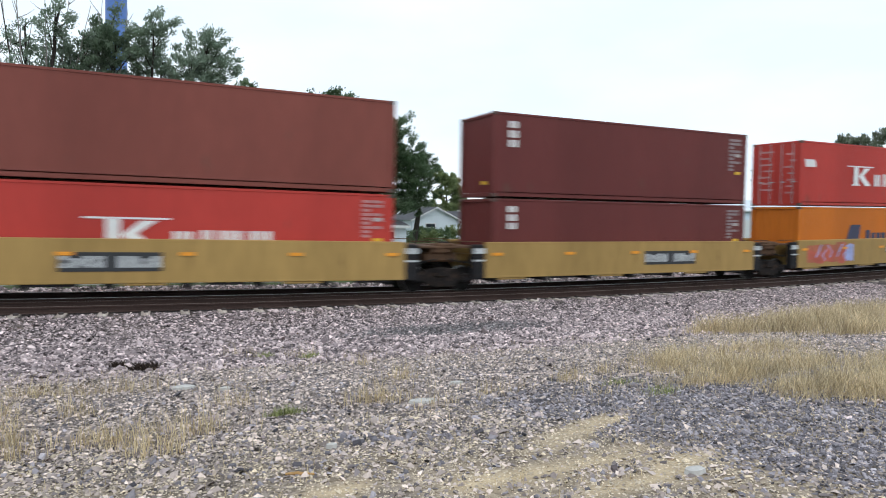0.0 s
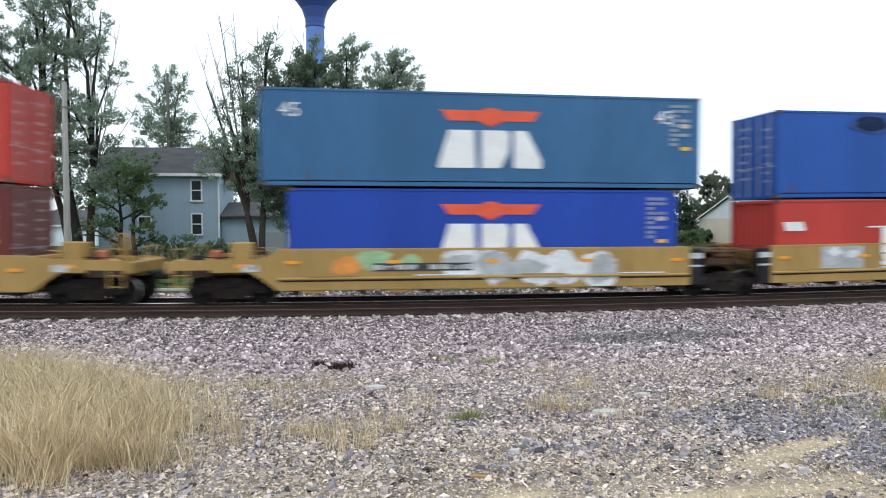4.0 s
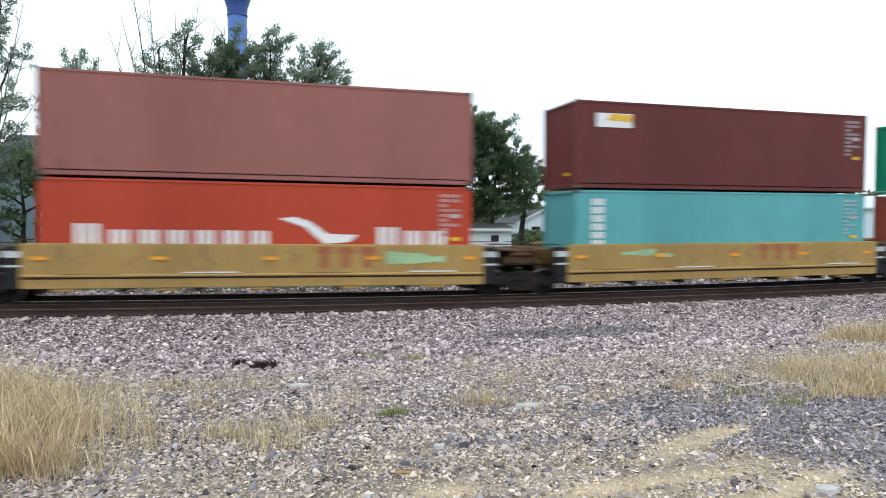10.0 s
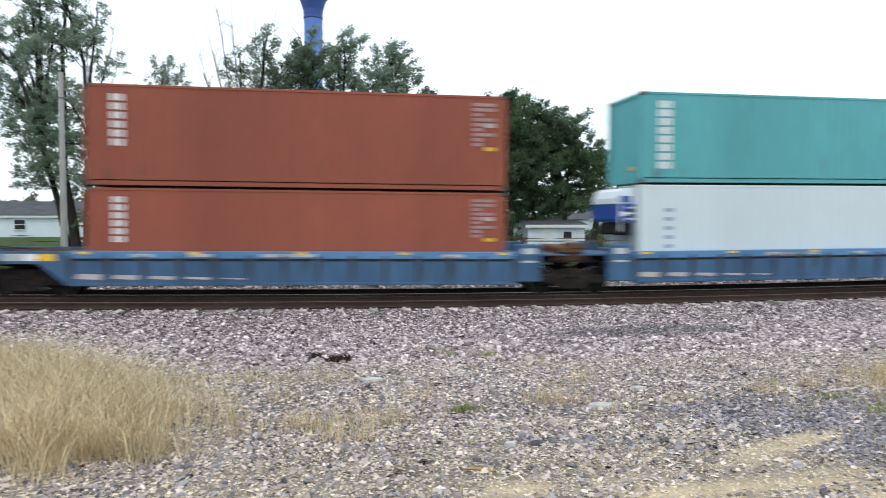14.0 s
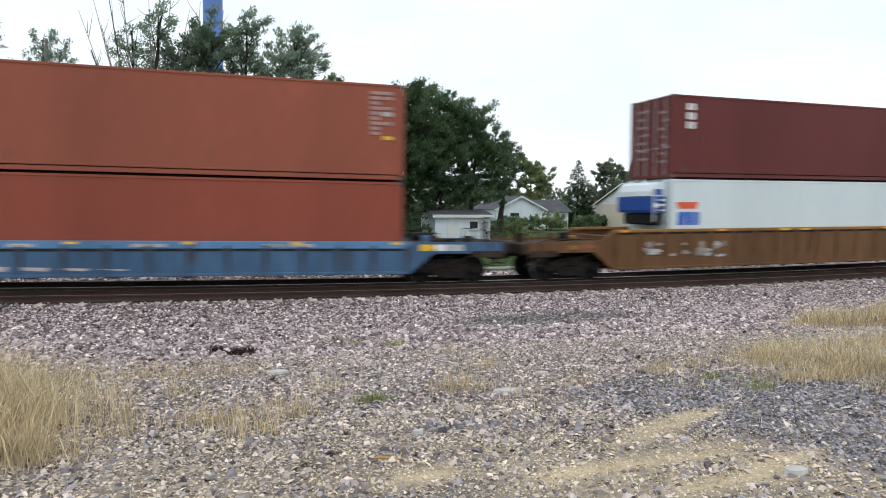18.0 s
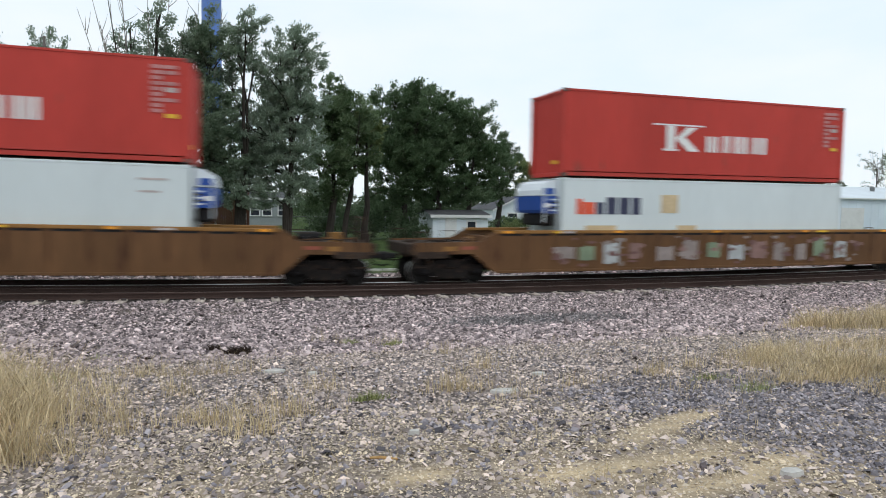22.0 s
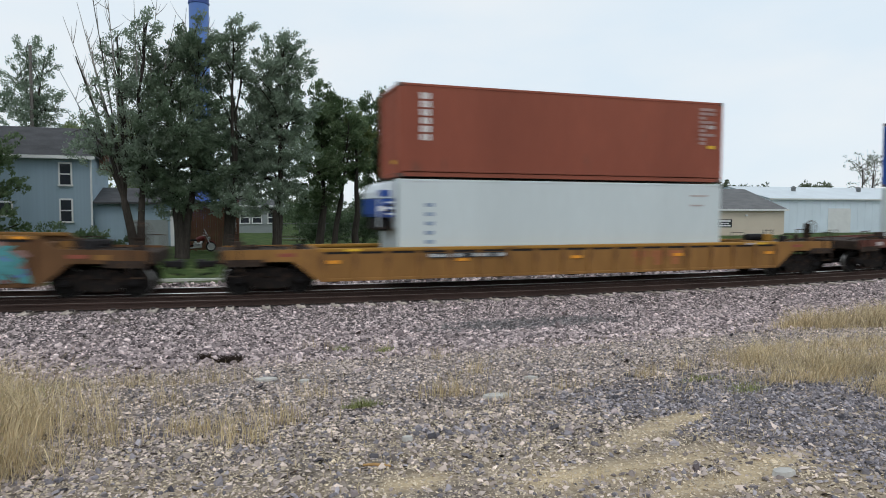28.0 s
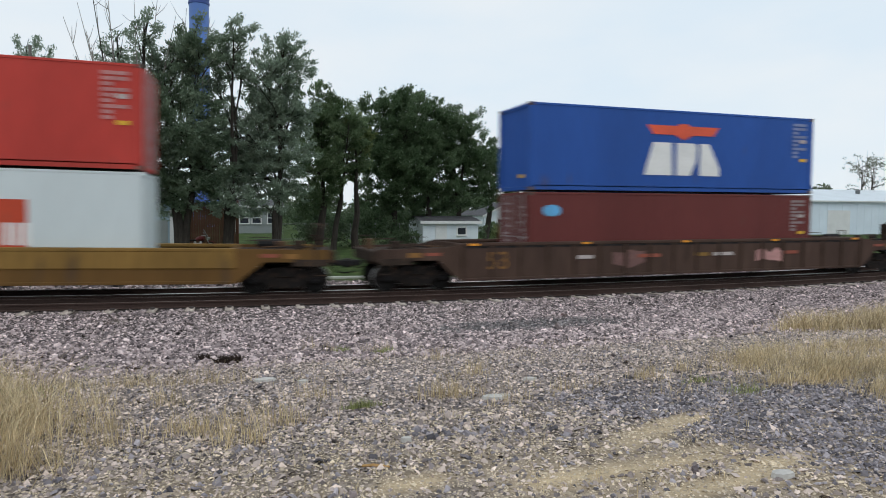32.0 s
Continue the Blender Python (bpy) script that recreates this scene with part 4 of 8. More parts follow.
def side_frame_geo(s):
    g = Geo()
    y0, y1 = sorted((s * 0.93, s * 1.08))
    g.plate_xz([(-1.12, 0.60), (-1.12, 0.42), (-0.70, 0.40), (-0.42, 0.18), (0.42, 0.18), (0.70, 0.40), (1.12, 0.42), (1.12, 0.60), (0.75, 0.62),
                (0.45, 0.78), (-0.45, 0.78), (-0.75, 0.62)], y0, y1)
    g.box(-1.1, -0.7, min(s * 0.9, s * 1.12), max(s * 0.9, s * 1.12), 0.36, 0.6, 0.03)
    g.box(0.7, 1.1, min(s * 0.9, s * 1.12), max(s * 0.9, s * 1.12), 0.36, 0.6, 0.03)
    return g


def truck(parent, x, u):
    """A two-axle bogie under a car at x in the car's space."""
    t = part("truck", cached(("bolster",), lambda: Geo().box(-0.22, 0.22, -1.15, 1.15, 0.5, 0.82, 0.04).tube([(0, 0, 0.8), (0, 0, 0.98)], [0.26, 0.24], 12)), BOGIE, parent, "black two-axle bogie", (x, 0, 0))
    for s in (-1, 1):
        part("side_frame", cached(("side_frame", s), lambda: side_frame_geo(s)), BOGIE, t)
        for a in (-0.17, 0, 0.17):
            part("spring", cached(("spring", s, a), lambda: Geo().tube([(a, s * 1.0, 0.28), (a, s * 1.0, 0.52)], [0.06, 0.06], 8)), STEEL, t)
        for a in (-0.89, 0.89):
            part("bearing_cap", cached(("bearing_cap", s, a), lambda: Geo().tube([(a, s * 1.0, 0.42), (a, s * 1.17, 0.42)], [0.11, 0.085], 10)), STEEL, t)
    for a in (-0.89, 0.89):
        w = part("wheelset", cached(("wheelset",), wheelset_geo), [WHEEL, TREAD], t, "axle with two steel wheels", (a, 0, 0.42))
        WHEELS.append((w, u + x + a, (a, 0, 0.42)))
    return t


LAYERS = {}


def layer(car):
    LAYERS[car.name] = LAYERS.get(car.name, 0) + 1
    return (-1.4925 if car.get("ribbed") else -1.4645) - 0.0005 * LAYERS[car.name]


def field(car, x0, x1, z0, z1, colour, seed, edge=0.12):
    """A patch of spray paint with a wavy rim."""
    rng, y = random.Random(seed), layer(car)
    n = max(4, int((x1 - x0) * 3))
    e = edge * (z1 - z0)
    low = [(x0 + (x1 - x0) * k / n, z0 + e * rng.random()) for k in range(n + 1)]
    top = [(x0 + (x1 - x0) * k / n, z1 - e * rng.random()) for k in range(n + 1)]
    m = n + 1
    g = Geo().add([(a, y, b) for a, b in low + top], [(k, k + 1, m + k + 1, m + k) for k in range(n)])
    tagged(part("graffiti", g, SPRAY[colour], car, "spray-painted patch"), kind="stuff")


def strokes(car, x0, x1, z0, z1, colour, n, seed, thick=0.09, tall=0.8):
    """Slanting and bent bars of spray paint, side by side."""
    rng = random.Random(seed)
    step, g = (x1 - x0) / n, Geo()
    for i in range(n):
        y = layer(car) if i % 4 == 0 else y - 0.00008
        a, h = x0 + (i + rng.uniform(0.1, 0.7)) * step, (z1 - z0) * tall * rng.uniform(0.5, 1.0)
        b = z0 + rng.random() * (z1 - z0 - h)
        bend, lean, w = rng.uniform(-0.5, 0.5) * step, rng.uniform(-0.5, 0.8) * step, thick * rng.uniform(0.7, 1.5)
        mid = [(a, b), (a + bend, b + 0.5 * h), (a + lean, b + h)]
        g.add([(px + dx, y, pz) for px, pz in mid for dx in (-w, w)], [(0, 1, 3, 2), (2, 3, 5, 4)])
    tagged(part("graffiti", g, SPRAY[colour], car, "spray-painted strokes"), kind="stuff")


def graffiti(car, x0, x1, z0, z1, colours, seed, letters=8):
    """Spray paint in overlapping rounded shapes on the side of a car."""
    rng = random.Random(seed)
    step = (x1 - x0) / letters
    for colour in colours:
        g = Geo()
        for i in range(letters):
            if rng.random() < 0.1:
                continue
            y = layer(car) if i % 4 == 0 or g.v == [] else y
            cx, cz = x0 + (i + 0.5) * step + rng.uniform(-0.2, 0.2) * step, (z0 + z1) / 2 + rng.uniform(-0.22, 0.22) * (z1 - z0)
            rx, rz = step * rng.uniform(0.4, 0.8), (z1 - z0) * rng.uniform(0.22, 0.52)
            k, a0 = rng.randint(9, 14), rng.uniform(0, 6)
            pts = []
            for j in range(k):
                a, r = a0 + 2 * math.pi * j / k, rng.uniform(0.7, 1.1)
                pts.append((min(x1, max(x0, cx + rx * r * math.cos(a))), min(z1, max(z0, cz + rz * r * math.sin(a)))))
            yy = y - 0.00008 * (i % 4)
            n = len(pts)
            g.add([(px, yy, pz) for px, pz in pts], [tuple(range(n))])
        tagged(part("graffiti", g, SPRAY[colour], car, "spray-painted shapes"), kind="stuff")


def spatter(car, x0, x1, z0, z1, colours, seed, n=40, wide=0.5, tall=0.22):
    """Broken, overlapping scraps of spray paint: the worn fill and outlines of a painted piece."""
    rng = random.Random(seed)
    for colour in colours:
        g, y = Geo(), layer(car)
        for i in range(n):
            a, b = rng.uniform(x0, x1), rng.uniform(z0, z1)
            w, t = 0.5 * wide * rng.uniform(0.3, 1.0), 0.5 * tall * rng.uniform(0.3, 1.0)
            k, a0 = rng.randint(5, 8), rng.uniform(0, 6.3)
            pts = []
            for j in range(k):
                q, r = a0 + 2 * math.pi * j / k, rng.uniform(0.65, 1.15)
                pts.append((min(x1, max(x0, a + w * r * math.cos(q))), min(z1, max(z0, b + t * r * math.sin(q)))))
            g.add([(px, y - 0.00001 * i, pz) for px, pz in pts], [tuple(range(k))])
        tagged(part("graffiti", g, SPRAY[colour], car, "scraps of spray paint"), kind="stuff")


STYLE = {  # body, lower body, sill top, sill bottom, look of the side
    "yellow": (YELLOW, YELLOW, 1.65, 0.45, "ledge"), "plain": (YELLOW, YELLOW, 1.65, 0.47, "plain"), "single": (YELLOW, YELLOW, 1.44, 0.44, "plain"),
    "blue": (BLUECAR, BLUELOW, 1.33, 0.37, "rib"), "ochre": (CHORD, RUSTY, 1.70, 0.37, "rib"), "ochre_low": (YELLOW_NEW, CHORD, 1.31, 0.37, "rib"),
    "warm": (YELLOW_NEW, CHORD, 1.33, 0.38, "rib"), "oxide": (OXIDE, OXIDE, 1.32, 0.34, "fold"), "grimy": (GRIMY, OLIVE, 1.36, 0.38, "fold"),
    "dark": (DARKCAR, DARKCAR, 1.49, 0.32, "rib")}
STYLE_WORD = {"yellow": "yellow", "plain": "yellow", "single": "yellow", "blue": "faded blue", "ochre": "rusty ochre", "ochre_low": "ochre yellow", "warm": "warm yellow",
              "oxide": "oxide red", "grimy": "grimy dull yellow", "dark": "dark brown"}


def well_car(u, style, left, right, seed=0, tag=""):
    """A well car unit. left, right: (kind of end, half pitch or end of platform, bogie place or None)."""
    upper, lower, zt, zb, side = STYLE[style]
    ribbed = side == "rib"
    rng = random.Random(seed)
    car = thing("well_car", f"{STYLE_WORD[style]} steel well car{tag} carrying two stacked containers", "freight car", "cars of the train")
    car["ribbed"] = ribbed and style == "ochre"
    gear = upper if style in ("single", "plain", "yellow") else GRIME
    sill_end = {}
    for s, (kind, reach, bogie) in ((-1, left), (1, right)):
        sill_end[s] = 6.45 if (kind == "art" and reach < 9.3) else (8.45 if kind == "art" else (bogie - 1.35))
    xl, xr = -sill_end[-1], sill_end[1]
    for s in (-1, 1):
        y0, y1 = sorted((s * 1.36, s * 1.46))
        outline = [(xl, zb), (xr, zb)]
        for e, (kind, reach, bogie) in ((1, right), (-1, left)):
            pts = []
            x = e * sill_end[e]
            if kind == "end":
                pts = [(x + e * 0.35, zb + 0.28), (x + e * 0.75, 0.98), (e * (reach - 0.15), 0.98), (e * (reach - 0.15), min(zt, 1.34)), (x + e * 0.5, min(zt, 1.36)), (x - e * 0.1, zt)]
            else:
                pts = [(x, zt)]
            outline += pts if e > 0 else pts[::-1]
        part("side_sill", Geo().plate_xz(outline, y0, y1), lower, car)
        yo = s * 1.46
        lip = 1.4625 if side in ("ledge", "plain") else 1.49
        part("top_chord", Geo().box(xl + 0.05, xr - 0.05, min(s * 1.25, s * lip), max(s * 1.25, s * lip), zt - (0.20 if style == "blue" else 0.085), zt + 0.012, 0.012), upper, car)
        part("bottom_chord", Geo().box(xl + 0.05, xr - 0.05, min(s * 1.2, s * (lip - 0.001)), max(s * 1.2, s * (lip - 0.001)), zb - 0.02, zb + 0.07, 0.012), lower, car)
        if side == "ledge":
            part("ledge", Geo().beam_x([(yo, 0.74), (yo + s * 0.05, 0.76), (yo + s * 0.05, 0.79), (yo, 0.83)], xl + 0.05, xr - 0.05), upper, car)
            # black strip on the solid sill stands in for the ledge's shade
            part("ledge_gap", Geo().box(xl + 0.05, xr - 0.05, min(yo, yo + s * 0.004), max(yo, yo + s * 0.004), 0.69, 0.735), STEEL, car, "dark strip for the shade under the ledge")
            for k in range(4):
                a = xl + (k + 0.5) * (xr - xl) / 4
                part("step_rail", Geo().box(a - 0.75, a + 0.75, min(yo + s * 0.012, yo + s * 0.035), max(yo + s * 0.012, yo + s * 0.035), 0.84, 0.875), WALLWHITE if s < 0 and k % 2 else upper, car)
            for k in range(5):
                a = xl + (k + 0.4) * (xr - xl) / 5
                part("bottom_bracket", Geo().box(a - 0.3, a + 0.3, min(s * 1.3, s * 1.44), max(s * 1.3, s * 1.44), zb - 0.11, zb - 0.02, 0.02), upper, car)
        if side == "plain":
            for k in range(6):
                a = xl + (k + 0.5) * (xr - xl) / 6
                part("bottom_bracket", Geo().box(a - 0.55, a + 0.55, min(s * 1.3, s * 1.44), max(s * 1.3, s * 1.44), zb - 0.09, zb - 0.02, 0.02), STEEL if k % 2 else upper, car)
        if side == "rib":
            n = max(8, round((xr - xl) / 1.02))
            deep = 0.028 if style == "ochre" else 0.065
            for k in range(n + 1):
                a = xl + 0.1 + k * (xr - xl - 0.2) / n
                part("rib", cached(("rib", s, style), lambda: Geo().box(-0.055, 0.055, min(yo, yo + s * deep), max(yo, yo + s * deep), zb + 0.06, zt - 0.1, 0.012)), BLUERIB if style == "blue" else lower, car, at=(a, 0, 0))
                # slots under the lip: their shade is a black plate, nothing is cut out
                if s < 0 and k < n:
                    w = (xr - xl - 0.2) / n
                    part("slot", cached(("slot", style, n), lambda: Geo().box(0.1, w - 0.1, -1.468, -1.461, zt - (0.27 if style == "blue" else 0.155), zt - (0.21 if style == "blue" else 0.095))), STEEL, car, at=(a, 0, 0))
        if side == "fold":
            part("fold", Geo().beam_x([(yo, 0.78), (yo + s * 0.04, 0.82), (yo + s * 0.04, zt - 0.09), (yo, zt - 0.09)], xl + 0.05, xr - 0.05), upper, car)
    for k in range(7):
        a = xl + 0.5 + k * (xr - xl - 1.0) / 6
        part("cross_member", Geo().box(a - 0.12, a + 0.12, -1.36, 1.36, 0.30, 0.5, 0.02), STEEL, car)
    for e, (kind, reach, bogie) in ((-1, left), (1, right)):
        x = e * sill_end[e]
        part("bulkhead", Geo().box(min(x - e * 0.12, x), max(x - e * 0.12, x), -1.36, 1.36, 0.45, min(zt, 1.5), 0.02), lower, car)
        if kind == "art":
            for s in (-1, 1):
                a, b = sorted((x, min(abs(x) + 0.75, reach - 0.95) * e))
                if reach < 9.3:
                    part("end_plate", Geo().box(a, b, min(s * 1.18, s * 1.44), max(s * 1.18, s * 1.44), 0.42, 1.58, 0.03), STEEL if style != "blue" else lower, car, "black end plate")
                    part("stencil", Geo().box((a + b) / 2 - 0.22, (a + b) / 2 + 0.22, min(s * 1.441, s * 1.447), max(s * 1.441, s * 1.447), 1.28, 1.46).box((a + b) / 2 - 0.22, (a + b) / 2 + 0.22, min(s * 1.441, s * 1.447), max(s * 1.441, s * 1.447), 1.02, 1.08), LABELGREY, car)
                else:
                    part("end_plate", Geo().box(min(x, x - e * 1.1), max(x, x - e * 1.1), min(s * 1.465, s * 1.5), max(s * 1.465, s * 1.5), 0.42, zt - 0.12, 0.01), STEEL, car, "black end plate")
                    part("stencil", Geo().box(min(x - e * 0.25, x - e * 0.9), max(x - e * 0.25, x - e * 0.9), min(s * 1.501, s * 1.506), max(s * 1.501, s * 1.506), 0.78, 0.86).box(
                        min(x - e * 0.25, x - e * 0.9), max(x - e * 0.25, x - e * 0.9), min(s * 1.501, s * 1.506), max(s * 1.501, s * 1.506), 0.56, 0.70), LABELGREY, car)
                    part("arch", Geo().plate_xz([(x, zb + 0.1), (x, zt), (e * (reach - 0.05), zt - 0.12), (e * (reach - 0.05), 1.12), (e * (reach - 0.8), 1.08), (x + e * 0.25, 0.85)], min(s * 1.2, s * 1.4), max(s * 1.2, s * 1.4)), lower, car)
            part("end_beam", Geo().box(min(x, e * (reach - 0.05)), max(x, e * (reach - 0.05)), -0.5, 0.5, 0.98, 1.22, 0.04), lower if style != "blue" else STEEL, car)
            part("end_platform", Geo().box(min(x + e * 0.1, e * (reach - 0.15)), max(x + e * 0.1, e * (reach - 0.15)), -1.25, 1.25, 1.46 if style != "blue" else 1.22, 1.52 if style != "blue" else 1.27, 0.01), BROWNDECK if style != "blue" else lower, car, "rusty walkway grating")
            for s in (-1, 1):
                part("handrail", Geo().tube([(x + e * 0.15, s * 1.25, 1.5), (x + e * 0.15, s * 1.25, 1.68), (e * (reach - 0.3), s * 1.25, 1.68), (e * (reach - 0.3), s * 1.25, 1.5)], [0.018] * 4, 6), BROWNDECK, car)
                part("hose", Geo().tube([(x + e * 0.2, s * 0.9, 1.3), (x + e * 0.5, s * 1.1, 0.95), (e * (reach - 0.2), s * 1.1, 1.1)], [0.025] * 3, 6), RUBBER, car)
            if bogie is not None:
                if reach < 9.3:
                    part("articulation_casting", Geo().box(e * reach - 0.62, e * reach + 0.62, -1.0, 1.0, 1.0, 1.3, 0.06).box(e * reach - 0.4, e * reach + 0.4, -1.1, 1.1, 1.28, 1.5, 0.05).box(e * reach - 0.15, e * reach + 0.5, -1.12, -0.6, 1.42, 1.62, 0.05), BROWNDECK, car, "rusty brown coupling casting")
                else:
                    part("articulation_casting", Geo().box(e * reach - 0.5, e * reach + 0.5, -1.43, 1.43, 0.72, 1.36, 0.05), STEEL, car, "black coupling casting")
            part("bearing_casting", Geo().tube([(e * reach, 0, 0.9), (e * reach, 0, 1.3)], [0.38, 0.3], 12), STEEL, car)
        else:
            x0, x1 = sorted((x, e * (reach - 0.1)))
            part("end_platform", Geo().box(x0, x1, -1.42, 1.42, 1.2, 1.28, 0.015), gear, car)
            part("center_sill", Geo().box(x0, x1, -0.3, 0.3, 0.82, 1.19, 0.04), gear, car)
            part("end_sill", Geo().box(min(e * (reach - 0.25), e * reach), max(e * (reach - 0.25), e * reach), -1.4, 1.4, 0.95, 1.3, 0.03), gear, car)
            part("coupler", Geo().box(min(e * reach, e * (reach + 0.35)), max(e * reach, e * (reach + 0.35)), -0.09, 0.09, 0.77, 0.95, 0.03).box(min(e * (reach + 0.3), e * (reach + 0.62)), max(e * (reach + 0.3), e * (reach + 0.62)), -0.18, 0.16, 0.72, 1.0, 0.06), STEEL, car, "cast steel knuckle coupler")
            part("air_hose", Geo().tube([(e * reach, 0.35, 0.85), (e * (reach + 0.2), 0.36, 0.55), (e * (reach + 0.5), 0.3, 0.5)], [0.03] * 3, 6), RUBBER, car)
            for s in (-1, 1):
                part("ladder", Geo().box(e * (reach - 0.62) - 0.02, e * (reach - 0.62) + 0.02, s * 1.47 - 0.015, s * 1.47 + 0.015, 0.55, 1.7).box(e * (reach - 0.22) - 0.02, e * (reach - 0.22) + 0.02, s * 1.47 - 0.015, s * 1.47 + 0.015, 0.55, 1.7).box(
                    e * (reach - 0.42) - 0.2, e * (reach - 0.42) + 0.2, s * 1.47 - 0.012, s * 1.47 + 0.012, 0.58, 0.61).box(e * (reach - 0.42) - 0.2, e * (reach - 0.42) + 0.2, s * 1.47 - 0.012, s * 1.47 + 0.012, 0.9, 0.93).box(
                    e * (reach - 0.42) - 0.2, e * (reach - 0.42) + 0.2, s * 1.47 - 0.012, s * 1.47 + 0.012, 1.66, 1.69), gear, car)
                part("grab_rail", Geo().tube([(x + e * 0.3, s * 1.3, 1.28), (x + e * 0.3, s * 1.3, 1.6), (x + e * 0.9, s * 1.3, 1.6), (x + e * 0.9, s * 1.3, 1.28)], [0.016] * 4, 6), gear, car)
                part("reflector", Geo().box(x + e * 0.9 - 0.25, x + e * 0.9 + 0.25, min(s * 1.46, s * 1.467), max(s * 1.46, s * 1.467), 1.12, 1.22), (TAGORG if style in ("yellow", "single", "plain") else FADED_RED) if style != "blue" else TAGYEL, car)
            if style == "blue":
                for k, (mt, w) in enumerate(((TAGYEL, 0.2), (WHITE, 0.16), (SPRAY["grey"], 0.3))):
                    part("sticker", Geo().box(x + e * (0.5 + 0.45 * k) - w, x + e * (0.5 + 0.45 * k) + w, -1.468, -1.461, 1.06, 1.26), mt, car)
            elif style in ("yellow", "single", "plain"):
                part("equipment_box", Geo().box(min(x + e * 0.7, x + e * 1.3), max(x + e * 0.7, x + e * 1.3), -1.3, -0.7, 1.29, 1.85, 0.03), upper, car)
                part("valve_housing", Geo().box(x + e * 1.75 - 0.12, x + e * 1.75 + 0.12, -1.2, -0.9, 1.29, 1.62, 0.04), SPRAY["brick"], car, "red valve housing")
                part("label_plate", Geo().box(x + e * 0.75 - 0.22, x + e * 0.75 + 0.22, -1.468, -1.461, 1.0, 1.2), LABELGREY, car)
            else:
                part("sticker", Geo().box(x + e * 1.5 - 0.2, x + e * 1.5 + 0.2, -1.468, -1.461, 1.08, 1.22), CHORD if style != "oxide" else PALE, car)
            for k in range(5):
                a, w = x + e * rng.uniform(0.35, abs(reach) - abs(x) - 0.25), rng.uniform(0.06, 0.2)
                yy, hh = rng.uniform(-1.3, 0.2), rng.uniform(0.08, 0.34)
                part("brake_fitting", Geo().box(a - w, a + w, yy - 0.1, yy + 0.1, 1.281, 1.28 + hh, 0.02), (GRIME, STEEL, BROWNDECK, upper)[k % 4], car)
            for k in range(3):
                a = x + e * (0.5 + 0.5 * k)
                part("air_pipe", Geo().tube([(a, -1.3, 1.29), (a + e * 0.1, -1.25, 1.4), (a + e * 0.6, -1.1, 1.42), (a + e * 0.7, -0.6, 1.3)], [0.022] * 4, 6), (BROWNDECK, STEEL, GRIME)[k], car)
            part("sill_bracket", Geo().box(min(e * (reach - 1.25), e * (reach - 0.2)), max(e * (reach - 1.25), e * (reach - 0.2)), -1.48, -1.461, 0.86, 1.06, 0.005), GRIME, car, "rusty bracket under the platform")
            if e > 0:
                part("hand_brake", Geo().box(e * (reach - 0.5) - 0.06, e * (reach - 0.5) + 0.06, -0.75, -0.45, 1.28, 2.0, 0.03).lathe_y([(0.24, -0.8), (0.28, -0.77), (0.24, -0.74)], 16, e * (reach - 0.5), 1.85), gear, car, "hand brake wheel and housing")
                part("brake_cylinder", Geo().tube([(x + e * 0.5, 0.7, 1.42), (x + e * 1.3, 0.7, 1.42)], [0.14, 0.14], 12), STEEL, car)
        if bogie is not None:
            truck(car, e * bogie, u)
    # stencils and reflectors along the side
    for k in range(5):
        a = xl + 0.45 + k * (xr - xl - 0.9) / 4
        part("reflector", Geo().box(a - 0.16, a + 0.16, -1.499, -1.492, zt - 0.075, zt - 0.005) if style in ("blue", "ochre", "ochre_low", "dark") else Geo().box(a - 0.2, a + 0.2, -1.488, -1.481, zt - 0.44, zt - 0.34).box(a - 0.03, a + 0.03, -1.481, -1.461, zt - 0.41, zt - 0.37), TAGYEL if style == "blue" else TAGORG, car)
    if style == "oxide":
        for k in range(14):
            a, w, z = xl + 0.5 + rng.random() * (xr - xl - 1.5), rng.uniform(0.15, 0.5), rng.uniform(zb + 0.15, zt - 0.35)
            part("worn_patch", Geo().box(a - w, a + w, -1.468, -1.4605, z, z + rng.uniform(0.06, 0.16)), (FADED_RED, GRIME, PALE)[k % 3] if k % 5 else SPRAY["rose"], car)
    if style in ("grimy", "ochre_low", "warm", "ochre"):
        for k in range(6):
            a = xl + 0.8 + rng.random() * (xr - xl - 1.6)
            part("worn_patch", Geo().box(a - 0.25, a + 0.25, -1.4985, -1.4902, zt - 0.08, zt - 0.015), (TAGYEL, CHORD, PALE)[k % 3] if k < 4 else CHORD, car)
    if style == "blue":
        for k in range(6):
            a = xl + 1.2 + rng.random() * (xr - xl - 2.4)
            part("worn_patch", Geo().box(a - 0.3, a + 0.3, -1.4975, -1.4915, zt - 0.15, zt - 0.06), SPRAY["grey"] if k % 2 else PALE, car)
        for k in range(5):
            a = xl + 0.1 + (k + 0.5) * (xr - xl - 0.2) / 13
            part("worn_patch", Geo().plate_xz([(a - 0.35, 0.56), (a + 0.3, 0.52), (a + 0.36, 0.68 - 0.03 * k), (a - 0.3, 0.70 - 0.03 * k)], -1.466, -1.461), PALE, car)
    MOVERS.append((car, u, 0.0))
    return car


LABELGREY = material("grey_stencil_label", (0.50, 0.52, 0.52), 0.6, 0, 0.15, 2, 18, bump=0.05, spots=(0.12, 0.12, 0.12), spot_level=0.56)
GRIME = material("rust_and_grime", (0.045, 0.032, 0.025), 0.8, 0.1, 0.35, 1.5, 12, bump=0.3, spots=(0.13, 0.07, 0.035))
BROWNDECK = material("rusty_walkway", (0.13, 0.075, 0.045), 0.8, 0.1, 0.3, 2, 14, bump=0.3)


